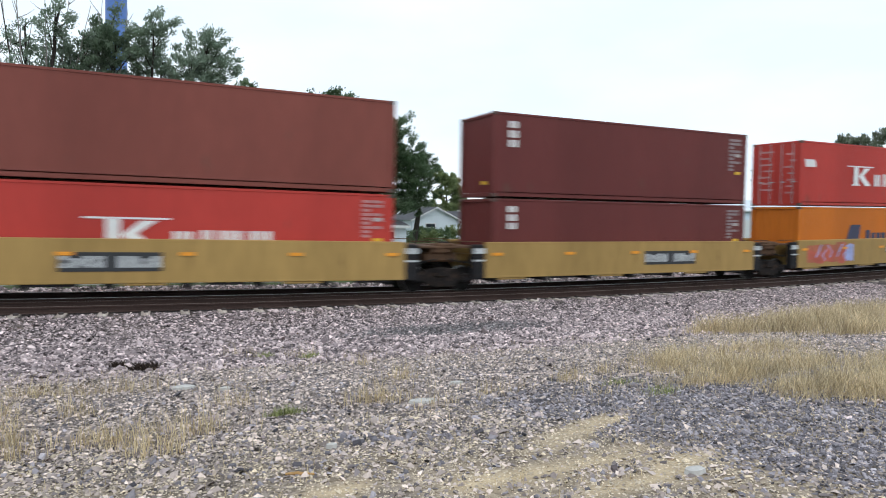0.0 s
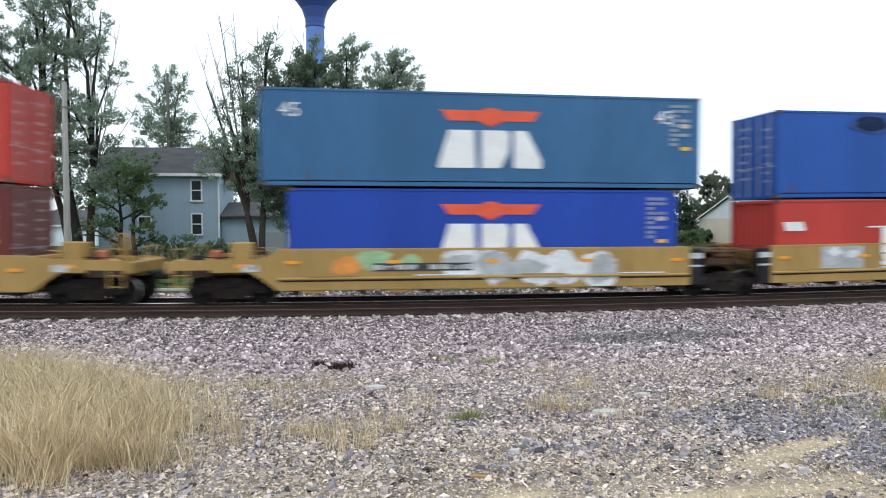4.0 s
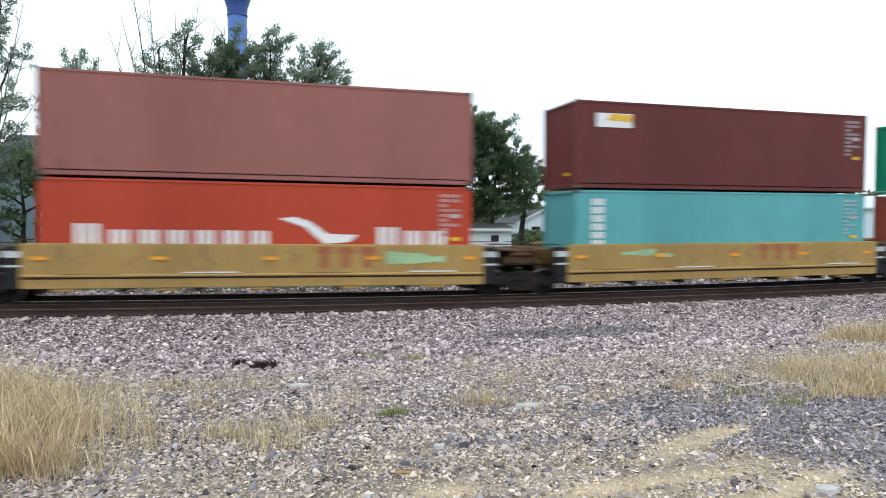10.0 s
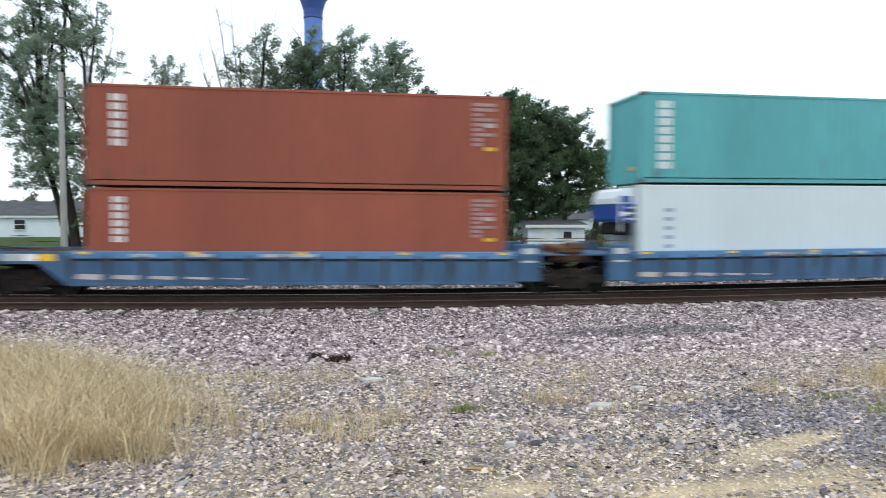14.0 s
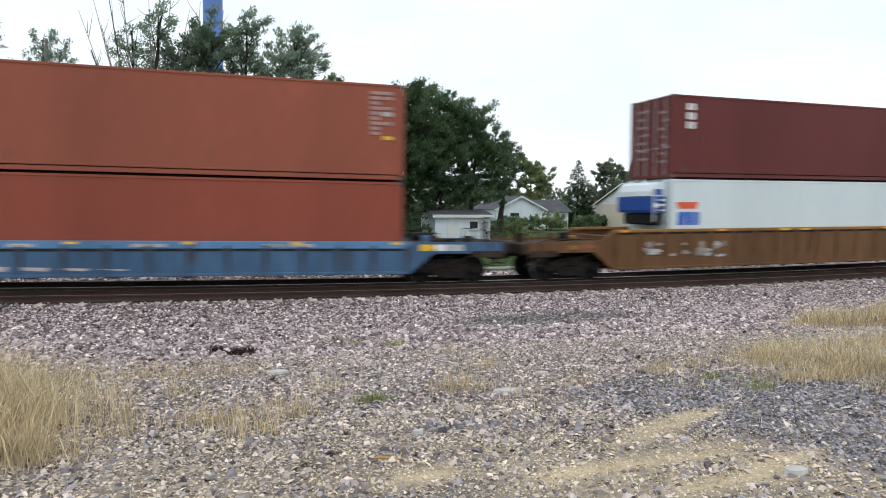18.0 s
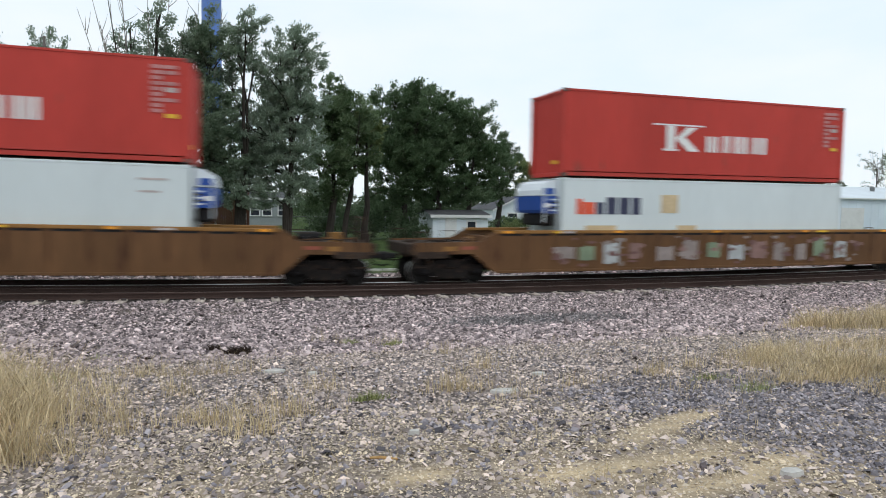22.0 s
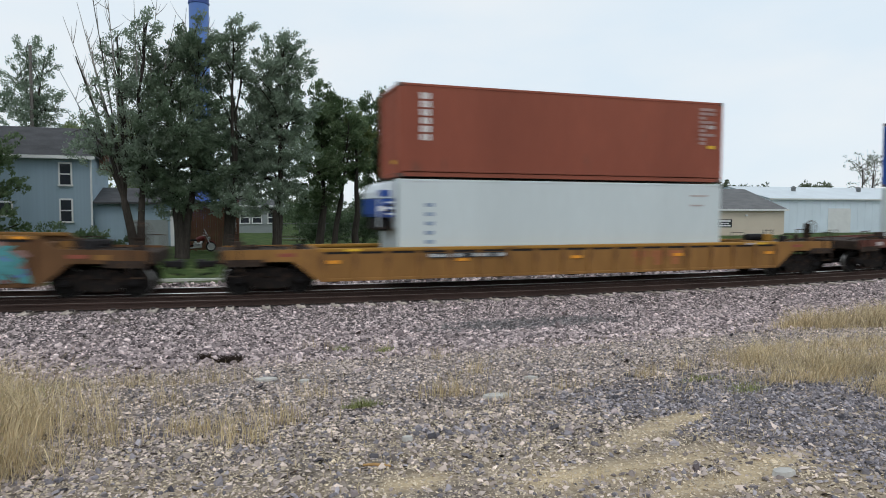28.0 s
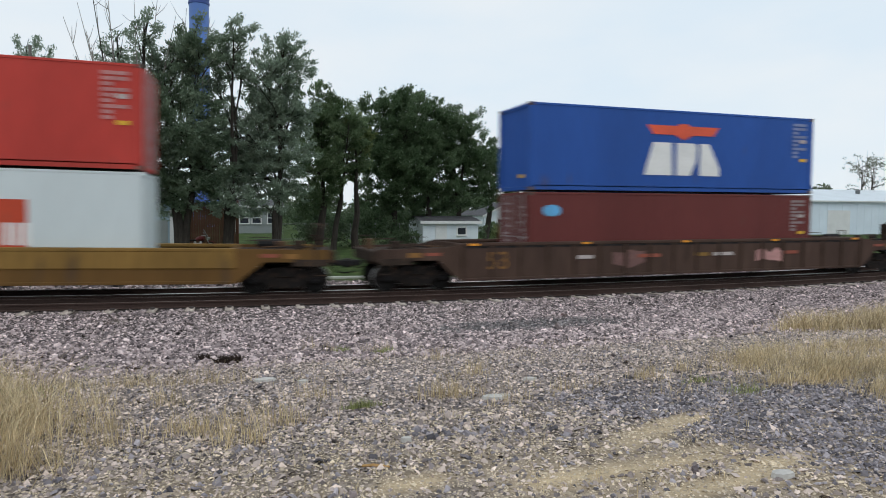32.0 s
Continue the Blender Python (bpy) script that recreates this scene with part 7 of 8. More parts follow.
def pole(at, height, label, wood=POLEWOOD):
    p = thing("utility_pole", label, "pole", at=at)
    part("shaft", Geo().tube([(0, 0, -0.3), (0.05, 0, height)], [0.17, 0.11], 10), wood, p)
    part("pole_band", Geo().tube([(0.04, 0, height - 1.3), (0.04, 0, height - 1.2)], [0.135, 0.135], 10), FENCE, p)
    part("bracket", Geo().box(-0.05, 0.45, -0.04, 0.04, height - 1.28, height - 1.2, 0.01), FENCE, p)


pole((-14.75, 61.0, FAR_Z), 15.8, "dark wooden utility pole rising behind the house")
pole((-13.3, 35.0, FAR_Z), 9.6, "pale weathered wooden utility pole on the lawn", POLEPALE)
G0 = FAR_Z
crown_tree((-4.6, 38.5, G0), [(-1.8, 9.1, 0.7, 0.8, 0.22), (-1.0, 11.0, 0.7, 0.8, 0.9), (-0.5, 9.3, 0.9, 0.8, 1.0), (0.7, 12.0, 0.7, 1.0, 0.9), (1.0, 10.6, 0.9, 1.0, 1.0), (1.9, 10.5, 0.9, 1.0, 1.0),
            (-2.3, 7.2, 0.7, 0.9, 0.6), (-2.1, 5.9, 1.0, 0.7, 0.8), (-0.1, 6.8, 1.0, 1.1, 1.0), (-1.2, 8.0, 0.6, 0.7, 0.3), (-0.3, 5.1, 0.9, 0.9, 1.0), (0.6, 4.2, 0.9, 0.9, 0.9), (0.9, 5.8, 0.8, 0.9, 0.9), (-0.8, 11.8, 0.4, 0.5, 0.3),
            (-1.5, 6.5, 0.6, 0.7, 0.7), (0.4, 8.7, 0.9, 1.0, 1.0)],
           [(0.0, -0.5, 3.0, 0.24), (0.2, 0.3, 3.4, 0.2)], LEAF_WILLOW, "tall silvery willow with slanting stems and bare dead tops", 11, 0.32, 44, 0.07, 0.7,
           [(-2.7, 10.6, 0.13), (-2.6, 13.4, 0.05), (-3.6, 10.2, 0.04), (-1.9, 14.2, 0.06), (-1.2, 14.6, 0.05), (-3.1, 12.4, 0.045), (1.3, 14.4, 0.05), (2.2, 13.0, 0.05), (0.2, 13.6, 0.05), (-2.2, 12.0, 0.05)])
crown_tree((-2.4, 39.0, G0), [(0.1, 7.3, 1.8, 1.5, 1.1), (-0.3, 5.3, 1.7, 1.5, 1.1), (0.4, 3.8, 1.3, 1.0, 1.0), (-0.9, 3.3, 1.0, 1.0, 0.9), (0.2, 11.5, 0.8, 1.0, 0.9), (1.1, 10.9, 1.1, 1.1, 1.1),
            (-0.4, 9.1, 0.9, 1.0, 0.9), (0.9, 9.1, 0.8, 1.0, 0.8), (1.4, 5.2, 1.0, 1.3, 1.0), (1.2, 7.3, 0.8, 1.1, 0.6), (-1.2, 6.4, 0.9, 1.1, 0.8), (-1.5, 4.8, 0.7, 0.9, 0.6), (0.9, 12.4, 0.5, 0.7, 0.3)],
           [(0.0, -0.2, 3.0, 0.30), (0.15, 0.7, 4.0, 0.22)], LEAF_WILLOW_DARK, "tall leafy willow beside the slanting one", 12, 0.38, 62, 0.075, 0.9, [(0.5, 13.6, 0.05), (1.7, 13.2, 0.05)])
crown_tree((0.0, 39.3, G0), [(0.5, 12.4, 0.9, 0.7, 1.1), (0.1, 11.1, 0.9, 0.9, 1.1), (-0.4, 9.7, 0.8, 0.8, 0.8), (1.0, 10.4, 0.6, 0.8, 0.7), (0.1, 5.0, 1.1, 1.3, 1.0), (0.4, 3.3, 1.1, 0.9, 0.9),
            (-0.4, 7.2, 0.9, 1.1, 0.9), (0.9, 7.4, 0.9, 1.1, 0.9), (1.3, 5.3, 1.0, 1.1, 1.0), (-0.5, 3.5, 0.7, 0.8, 0.8)],
           [(0.0, 0.1, 2.8, 0.26), (0.1, 0.5, 4.2, 0.2)], LEAF_WILLOW, "tall grey-green willow in full leaf", 13, 0.36, 62, 0.072, 0.9)
crown_tree((2.7, 39.6, G0), [(0.6, 12.1, 0.8, 0.6, 0.9), (0.6, 10.9, 1.2, 1.1, 1.0), (-0.4, 9.9, 1.0, 1.0, 0.9), (-0.3, 8.3, 1.4, 1.3, 1.1), (0.9, 8.2, 1.2, 1.4, 1.1), (-0.9, 6.5, 1.4, 1.4, 1.1),
            (0.9, 5.9, 1.2, 1.2, 1.1), (-0.5, 4.6, 1.4, 1.2, 1.1), (0.7, 3.8, 1.0, 0.9, 0.8), (-1.4, 3.2, 0.7, 0.7, 0.6), (-0.2, 2.7, 0.6, 0.5, 0.5)],
           [(0.0, 0.0, 2.4, 0.22), (0.1, 0.3, 4.0, 0.2)], LEAF_WILLOW, "full leafy willow at the end of the row", 14, 0.38, 66, 0.074, 1.0)
crown_tree((5.7, 45.0, G0), [(0.3, 10.2, 0.9, 1.0, 0.8), (1.3, 9.4, 1.1, 1.1, 0.9), (2.1, 7.9, 1.0, 1.1, 0.8), (0.7, 7.7, 1.3, 1.3, 1.0), (1.9, 6.1, 1.2, 1.2, 0.9), (0.1, 5.4, 1.5, 1.4, 1.0),
            (1.2, 4.1, 1.0, 1.0, 0.6), (3.2, 8.5, 0.8, 0.8, 0.7), (3.0, 6.3, 0.7, 0.9, 0.5), (-0.5, 3.5, 1.4, 0.9, 0.8), (0.4, 8.8, 1.2, 1.2, 0.9)],
           [(0.2, 0.6, 3.0, 0.28), (1.2, 1.8, 3.4, 0.2)], LEAF_GREEN, "broad green tree in full leaf", 33, 0.42, 62, 0.085, 1.1)
tree((8.6, 46.0, G0), 9.0, 2.4, LEAF_YELLOW, "slim tree with yellowing leaves", 34, base=0.45, leaves=5000, size=0.15, clump=1.1, limbs=8)
crown_tree((15.0, 50.5, G0), [(-3.6, 10.4, 1.3, 1.1, 0.9), (-1.8, 11.3, 1.1, 0.9, 0.9), (-0.4, 11.2, 1.2, 1.0, 0.9), (1.9, 10.7, 1.3, 1.0, 0.9), (3.4, 9.6, 1.1, 1.1, 0.9), (-3.8, 8.3, 1.4, 1.5, 0.9),
            (-1.6, 9.3, 1.5, 1.3, 1.0), (0.9, 9.1, 1.7, 1.5, 1.0), (-2.3, 5.9, 2.1, 1.9, 1.1), (0.5, 6.2, 2.4, 2.2, 1.2), (-0.8, 8.0, 2.2, 1.6, 1.1), (2.2, 8.6, 1.7, 1.4, 1.0), (-2.8, 7.2, 1.8, 1.6, 1.0), (3.5, 7.2, 1.6, 1.9, 1.0), (-3.6, 3.9, 1.6, 1.5, 1.0),
            (-0.6, 3.5, 2.0, 1.5, 1.0), (2.6, 4.0, 1.9, 1.5, 1.0), (-4.6, 2.0, 1.0, 0.9, 0.7), (4.8, 6.1, 1.2, 1.5, 0.9)],
           [(-2.6, -2.4, 2.6, 0.28), (0.4, 0.4, 2.6, 0.3), (2.8, 3.0, 2.8, 0.24)], LEAF_MAPLE, "large dark green maple beside the white shed", 16, 0.44, 58, 0.088, 1.6, (), 0.6)
crown_tree((21.8, 55.0, G0), [(0.6, 8.4, 1.1, 1.0, 0.8), (1.8, 7.0, 1.1, 1.1, 0.8), (0.8, 5.8, 1.2, 1.2, 0.9), (2.4, 5.4, 0.9, 0.9, 0.6), (-0.2, 3.9, 1.2, 1.0, 0.7)],
           [(0.3, 0.8, 3.0, 0.26)], LEAF_DARK, "dark green maple with an open crown", 17, 0.42, 54, 0.09, 1.2)
crown_tree((-16.3, 45.0, G0), [(-1.8, 16.1, 1.4, 1.0, 0.6), (0.1, 16.1, 1.1, 1.1, 0.6), (-3.3, 13.8, 1.2, 1.0, 0.7), (-3.7, 12.4, 1.2, 0.9, 0.7), (-1.3, 14.3, 1.5, 1.2, 0.9), (1.8, 14.8, 0.8, 1.2, 0.4),
            (0.8, 13.5, 1.2, 1.0, 0.8), (-1.3, 12.2, 1.4, 1.0, 0.8), (1.7, 12.3, 0.9, 0.9, 0.5), (-2.7, 17.5, 1.4, 1.0, 0.6), (-0.2, 18.0, 1.5, 1.2, 0.7), (-5.4, 14.6, 1.3, 1.5, 0.7),
            (1.9, 9.3, 1.0, 1.2, 0.5), (2.4, 6.8, 1.0, 1.0, 0.5), (1.8, 5.0, 1.1, 0.9, 0.5), (0.1, 9.8, 1.3, 1.2, 0.7), (-1.6, 10.2, 1.2, 1.2, 0.7),
            (-2.4, 8.0, 1.4, 1.5, 1.2), (-0.4, 7.4, 1.3, 1.3, 1.2), (-1.8, 5.4, 1.4, 1.2, 1.1), (0.6, 5.2, 1.1, 1.1, 1.0), (-3.6, 10.2, 1.2, 1.3, 1.0), (1.2, 7.2, 1.0, 1.0, 0.7)],
           [(0.0, -0.6, 5.0, 0.3), (0.5, 0.9, 5.6, 0.24), (-0.4, -1.8, 6.5, 0.2)], LEAF_WILLOW, "tall grey-green tree with an airy crown", 18, 0.34, 56, 0.07, 1.3,
           [(2.6, 15.4, 0.05), (3.0, 13.0, 0.05), (1.0, 17.6, 0.05), (3.6, 10.2, 0.04)])
tree((-13.0, 43.0, G0), 6.4, 3.6, LEAF_GREEN, "low leafy tree in front of the house", 19, trunks=2, base=0.2, leaves=7000, size=0.13, clump=0.8, limbs=9)
crown_tree((-15.2, 62.0, G0), [(-0.2, 15.8, 1.0, 1.0, 0.5), (1.0, 14.7, 1.1, 1.1, 0.6), (-0.7, 13.8, 1.3, 1.1, 0.7), (0.3, 12.0, 1.6, 1.4, 0.8), (-1.4, 11.5, 1.3, 1.1, 0.7), (1.3, 10.8, 1.3, 1.1, 0.7),
            (-0.2, 9.5, 1.4, 1.1, 0.7)],
           [(0.0, 0.2, 7.0, 0.2)], LEAF_WILLOW, "thin airy tree behind the grey house", 20, 0.4, 36, 0.085, 1.2)
tree((-11.0, 66.0, G0), 9.6, 7.0, LEAF_YELLOW, "yellow-green tree behind the house roof", 21, base=0.2, leaves=12000, size=0.18, clump=1.0, limbs=11)
tree((41.6, 90.0, G0), 8.6, 5.0, LEAF_YELLOW, "yellowing tree behind the cottage", 22, base=0.15, leaves=22000, size=0.19, clump=1.3, limbs=13)
conifer((43.8, 80.0, G0), 9.2, 6.4, 23)
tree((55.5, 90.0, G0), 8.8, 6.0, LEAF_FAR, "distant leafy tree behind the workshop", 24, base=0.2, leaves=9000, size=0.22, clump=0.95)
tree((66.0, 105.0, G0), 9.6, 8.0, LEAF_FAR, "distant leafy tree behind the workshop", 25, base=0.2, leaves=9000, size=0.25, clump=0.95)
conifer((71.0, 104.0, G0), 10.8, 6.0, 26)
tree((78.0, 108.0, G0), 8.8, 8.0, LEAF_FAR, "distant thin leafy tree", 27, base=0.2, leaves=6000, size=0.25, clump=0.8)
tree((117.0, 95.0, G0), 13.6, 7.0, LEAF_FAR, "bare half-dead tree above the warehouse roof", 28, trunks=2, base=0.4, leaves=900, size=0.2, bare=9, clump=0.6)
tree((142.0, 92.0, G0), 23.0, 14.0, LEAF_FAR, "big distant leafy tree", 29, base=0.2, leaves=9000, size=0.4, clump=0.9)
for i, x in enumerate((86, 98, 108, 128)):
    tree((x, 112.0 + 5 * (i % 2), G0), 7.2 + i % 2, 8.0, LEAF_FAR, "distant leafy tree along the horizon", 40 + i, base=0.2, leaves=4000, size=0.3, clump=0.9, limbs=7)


def far_woods():
    r = random.Random(4)
    tips, radii = [], []
    for i in range(220):
        a = radians(-75 + 150 * i / 219)
        d = r.uniform(230, 300)
        tips.append((d * math.sin(a), d * math.cos(a), r.uniform(1, 7)))
        radii.append(r.uniform(3, 6))
    return tagged(part("far_woods", leaf_cloud("far_woods", tips, radii, 26000, 0.8, 5, 0.8), LEAF_FAR), "line of distant woods, haze put into the leaf colour", "woods", kind="stuff")


far_woods()


def bush(at, w, h, leaf, seed, label):
    rng = random.Random(seed)
    b = thing("bush", label, "bush", "bushes beyond the track", at)
    tips = [(rng.uniform(-w, w) / 2, rng.uniform(-0.5, 0.5), rng.uniform(0.15, 0.8) * h) for _ in range(14 + int(3 * w))]
    for k in range(5):
        part("stem", Geo().tube([(0.1 * k - 0.2, 0, -0.1), tips[k]], [0.03, 0.01], 5), BARK, b)
    part("leaves", leaf_cloud("leaves", tips, [0.3 * h] * len(tips), 1200 + 110 * int(w * h), 0.075 if at[1] < 60 else 0.12, seed, 0.9), leaf, b)


for i, (x, y, w, h, lf) in enumerate(((-10.9, 47, 2.6, 2.0, LEAF_GREEN), (-8.4, 46.5, 1.8, 1.6, LEAF_GREEN), (-13.8, 46.0, 3.0, 1.5, LEAF_YELLOW), (-7.0, 45.0, 2.2, 1.0, LEAF_DARK),
                                      (26.0, 60, 4, 1.8, LEAF_GREEN), (32.5, 66, 4, 2.0, LEAF_YELLOW), (38.5, 68, 4, 1.7, LEAF_GREEN), (22.0, 50, 2, 1.5, LEAF_YELLOW), (44.0, 74, 4, 1.6, LEAF_GREEN), (12.0, 46, 3, 1.4, LEAF_DARK), (9.2, 49, 3, 2.3, LEAF_DARK), (12.6, 49.5, 3, 2.6, LEAF_DARK), (6.4, 50, 2.6, 2.0, LEAF_DARK), (19.6, 52, 2.6, 1.8, LEAF_GREEN))):
    bush((x, y, G0), w, h, lf, 60 + i, "low leafy bush by the yard")


def chain_fence():
    f = thing("fence", "grey chain-link fence behind the lawn", "fence", at=(4.0, 62.0, G0))
    for k in range(9):
        part("post", cached(("fence_post",), lambda: Geo().tube([(0, 0, -0.2), (0, 0, 1.6)], [0.045, 0.045], 6)), FENCE, f, at=(k * 2.4, 0, 0))
    for z in (0.1, 1.5):
        part("rail", Geo().tube([(0, 0, z), (19.2, 0, z)], [0.03, 0.03], 6), FENCE, f)
    g = Geo()
    for k in range(96):
        g.box(k * 0.2, k * 0.2 + 0.006, -0.003, 0.003, 0.1, 1.5)
    for k in range(9):
        g.box(0, 19.2, -0.003, 0.003, 0.15 + k * 0.16, 0.156 + k * 0.16)
    part("mesh_wires", g, FENCE, f)


chain_fence()


def motorcycle(at, turn):
    m = thing("motorcycle", "dark touring motorcycle with a clear windshield parked on the lawn", "motorcycle", at=at, turn=turn)
    for x in (-0.78, 0.78):
        w = part("wheel", Geo().lathe_y([(0.24, -0.06), (0.31, -0.05), (0.33, 0), (0.31, 0.05), (0.24, 0.06), (0.24, -0.06)], 20), RUBBER, m, at=(x, 0, 0.33))
        part("rim", Geo().lathe_y([(0.02, -0.05), (0.06, -0.04), (0.2, -0.02), (0.24, -0.045), (0.24, 0.045), (0.2, 0.02), (0.02, 0.05)], 16), BARS, w)
    part("frame", Geo().tube([(-0.7, 0, 0.34), (-0.3, 0, 0.42), (0.15, 0, 0.40), (0.42, 0, 0.82)], [0.04] * 4, 8), STEEL, m)
    part("engine", Geo().box(-0.28, 0.22, -0.2, 0.2, 0.25, 0.58, 0.05).tube([(-0.1, -0.2, 0.45), (-0.2, -0.12, 0.66)], [0.09, 0.08], 8).tube([(0.1, -0.2, 0.45), (0.2, -0.12, 0.66)], [0.09, 0.08], 8), BARS, m, "metal engine with two cylinders")
    part("tank", Geo().tube([(-0.1, 0, 0.78), (0.1, 0, 0.84), (0.32, 0, 0.86), (0.42, 0, 0.84)], [0.1, 0.16, 0.15, 0.06], 10), CARPAINT, m)
    part("seat", Geo().box(-0.72, -0.08, -0.16, 0.16, 0.68, 0.80, 0.05).box(-0.86, -0.74, -0.15, 0.15, 0.74, 1.02, 0.04), RUBBER, m)
    part("fender", Geo().plate_xz([(-1.08, 0.5), (-0.98, 0.66), (-0.78, 0.73), (-0.55, 0.68), (-0.56, 0.63), (-0.78, 0.68), (-0.94, 0.61), (-1.04, 0.47)], -0.09, 0.09), CARPAINT, m)
    part("fender", Geo().plate_xz([(0.48, 0.55), (0.58, 0.68), (0.78, 0.73), (0.98, 0.66), (1.06, 0.5), (1.02, 0.48), (0.94, 0.61), (0.78, 0.68), (0.6, 0.63), (0.52, 0.52)], -0.08, 0.08), CARPAINT, m)
    for s in (-1, 1):
        part("fork", Geo().tube([(0.78, s * 0.1, 0.33), (0.5, s * 0.1, 0.98)], [0.025, 0.028], 8), BARS, m)
        part("saddlebag", Geo().box(-0.98, -0.5, min(s * 0.17, s * 0.36), max(s * 0.17, s * 0.36), 0.38, 0.66, 0.05), CARPAINT, m)
        part("mirror", Geo().box(0.38, 0.42, s * 0.42 - 0.05, s * 0.42 + 0.05, 1.18, 1.25, 0.015), BARS, m)
    part("handlebar", Geo().tube([(0.28, -0.4, 1.04), (0.46, -0.2, 1.06), (0.48, 0, 1.0), (0.46, 0.2, 1.06), (0.28, 0.4, 1.04)], [0.018] * 5, 7), BARS, m)
    part("windshield", Geo().add([(0.62, -0.24, 0.98), (0.62, 0.24, 0.98), (0.36, 0.2, 1.46), (0.36, -0.2, 1.46), (0.61, -0.24, 0.97), (0.61, 0.24, 0.97), (0.35, 0.2, 1.45), (0.35, -0.2, 1.45)],
                                 [(0, 1, 2, 3), (7, 6, 5, 4), (0, 3, 7, 4), (1, 5, 6, 2), (3, 2, 6, 7)]), SHIELD, m, "pale clear windshield")
    part("headlight", Geo().tube([(0.6, 0, 0.86), (0.74, 0, 0.86)], [0.09, 0.1], 12), BARS, m)
    part("exhaust", Geo().tube([(0.1, -0.22, 0.3), (-0.5, -0.24, 0.26), (-1.05, -0.24, 0.28)], [0.035, 0.045, 0.045], 8), BARS, m)


SHIELD = material("scratched_clear_plastic", (0.5, 0.52, 0.53), 0.15, 0, 0.05, 1, 8, bump=0)
motorcycle((-1.75, 45.0, G0), 8)


def board_fence():
    s = thing("board_fence", "tall brown weathered board fence beside the willows", "fence", at=(-2.3, 46.0, G0))
    me = Geo().box(0, 0.135, -0.012, 0.012, 0.06, 3.25, 0.006).mesh("board")
    for k in range(21):
        part("board", me, WOODBROWN, s, at=(0.145 * k, 0.01 * (k % 2), -0.02 * (k % 3)))
    for x in (0.0, 1.95, 3.05):
        part("post", Geo().box(x - 0.05, x + 0.05, -0.09, -0.015, 0, 3.35, 0.01), WOODBROWN, s)
    t = tagged(part("tarpaulin", Geo().add([(-0.75, -0.5, 3.2), (-0.3, -0.55, 3.1), (0.3, -0.5, 3.25), (0.8, -0.5, 3.15), (-0.55, 0.1, 3.75), (0, 0.1, 4.1), (0.5, 0.1, 3.85), (-0.65, 0.5, 3.2), (0, 0.5, 3.3), (0.7, 0.5, 3.2)],
                                           [(0, 1, 5, 4), (1, 2, 6, 5), (2, 3, 6), (4, 5, 8, 7), (5, 6, 9, 8)]), TARP, None, "", (-1.2, 46.0, G0 + 0.12)), "crumpled blue tarpaulin draped over the board fence", "tarpaulin")
    return t


board_fence()
far_house = gabled("far_house", "grey house with white windows behind the lawn", 0.2, 6.4, 82.0, 6.0, 3.3, 4.1, True, SIDING_GREY, SHINGLE)
for x in (1.6, 3.0, 4.8):
    window(far_house, x, 81.97, 1.25, 0.95, 1.25)
part("corner_board", Geo().box(6.28, 6.43, 81.94, 82.06, 0, 3.2), TRIM, far_house)
part("door", Geo().box(0.5, 1.35, 81.93, 81.97, 0.2, 2.3), TRIM, far_house)
for i, (x, y, w, h) in enumerate(((-3.5, 70, 4.0, 3.4), (8.8, 72, 4.2, 3.2), (11.4, 70, 3.8, 2.6), (13.5, 66, 4.0, 2.2), (-7.5, 72, 5.0, 3.6), (17.5, 72, 5.0, 2.6), (22.0, 70, 5.0, 2.4), (4.0, 96, 12.0, 4.5), (16.0, 98, 12.0, 4.4), (28.0, 98, 12.0, 4.0))):
    bush((x, y, G0), w, h, LEAF_DARK, 160 + i, "dark shrubs along the back of the yards")
far_house2 = gabled("far_house", "white house seen past the pole", -42.0, -30.0, 88.0, 8.0, 2.6, 4.5, True, WALLWHITE, SHINGLE)
window(far_house2, -39, 87.97, 1.0, 1.2, 1.1)
red_roof = gabled("barn", "small building with a red roof behind the workshop", 48.5, 50.5, 82.0, 4.0, 2.6, 3.6, True, WALLWHITE, REDROOF, "barn")


# ---- gravel, stones, grass in front of the track ----
def ground_zs(xy):
    return np.array([ground_z(x, y) for x, y in xy])


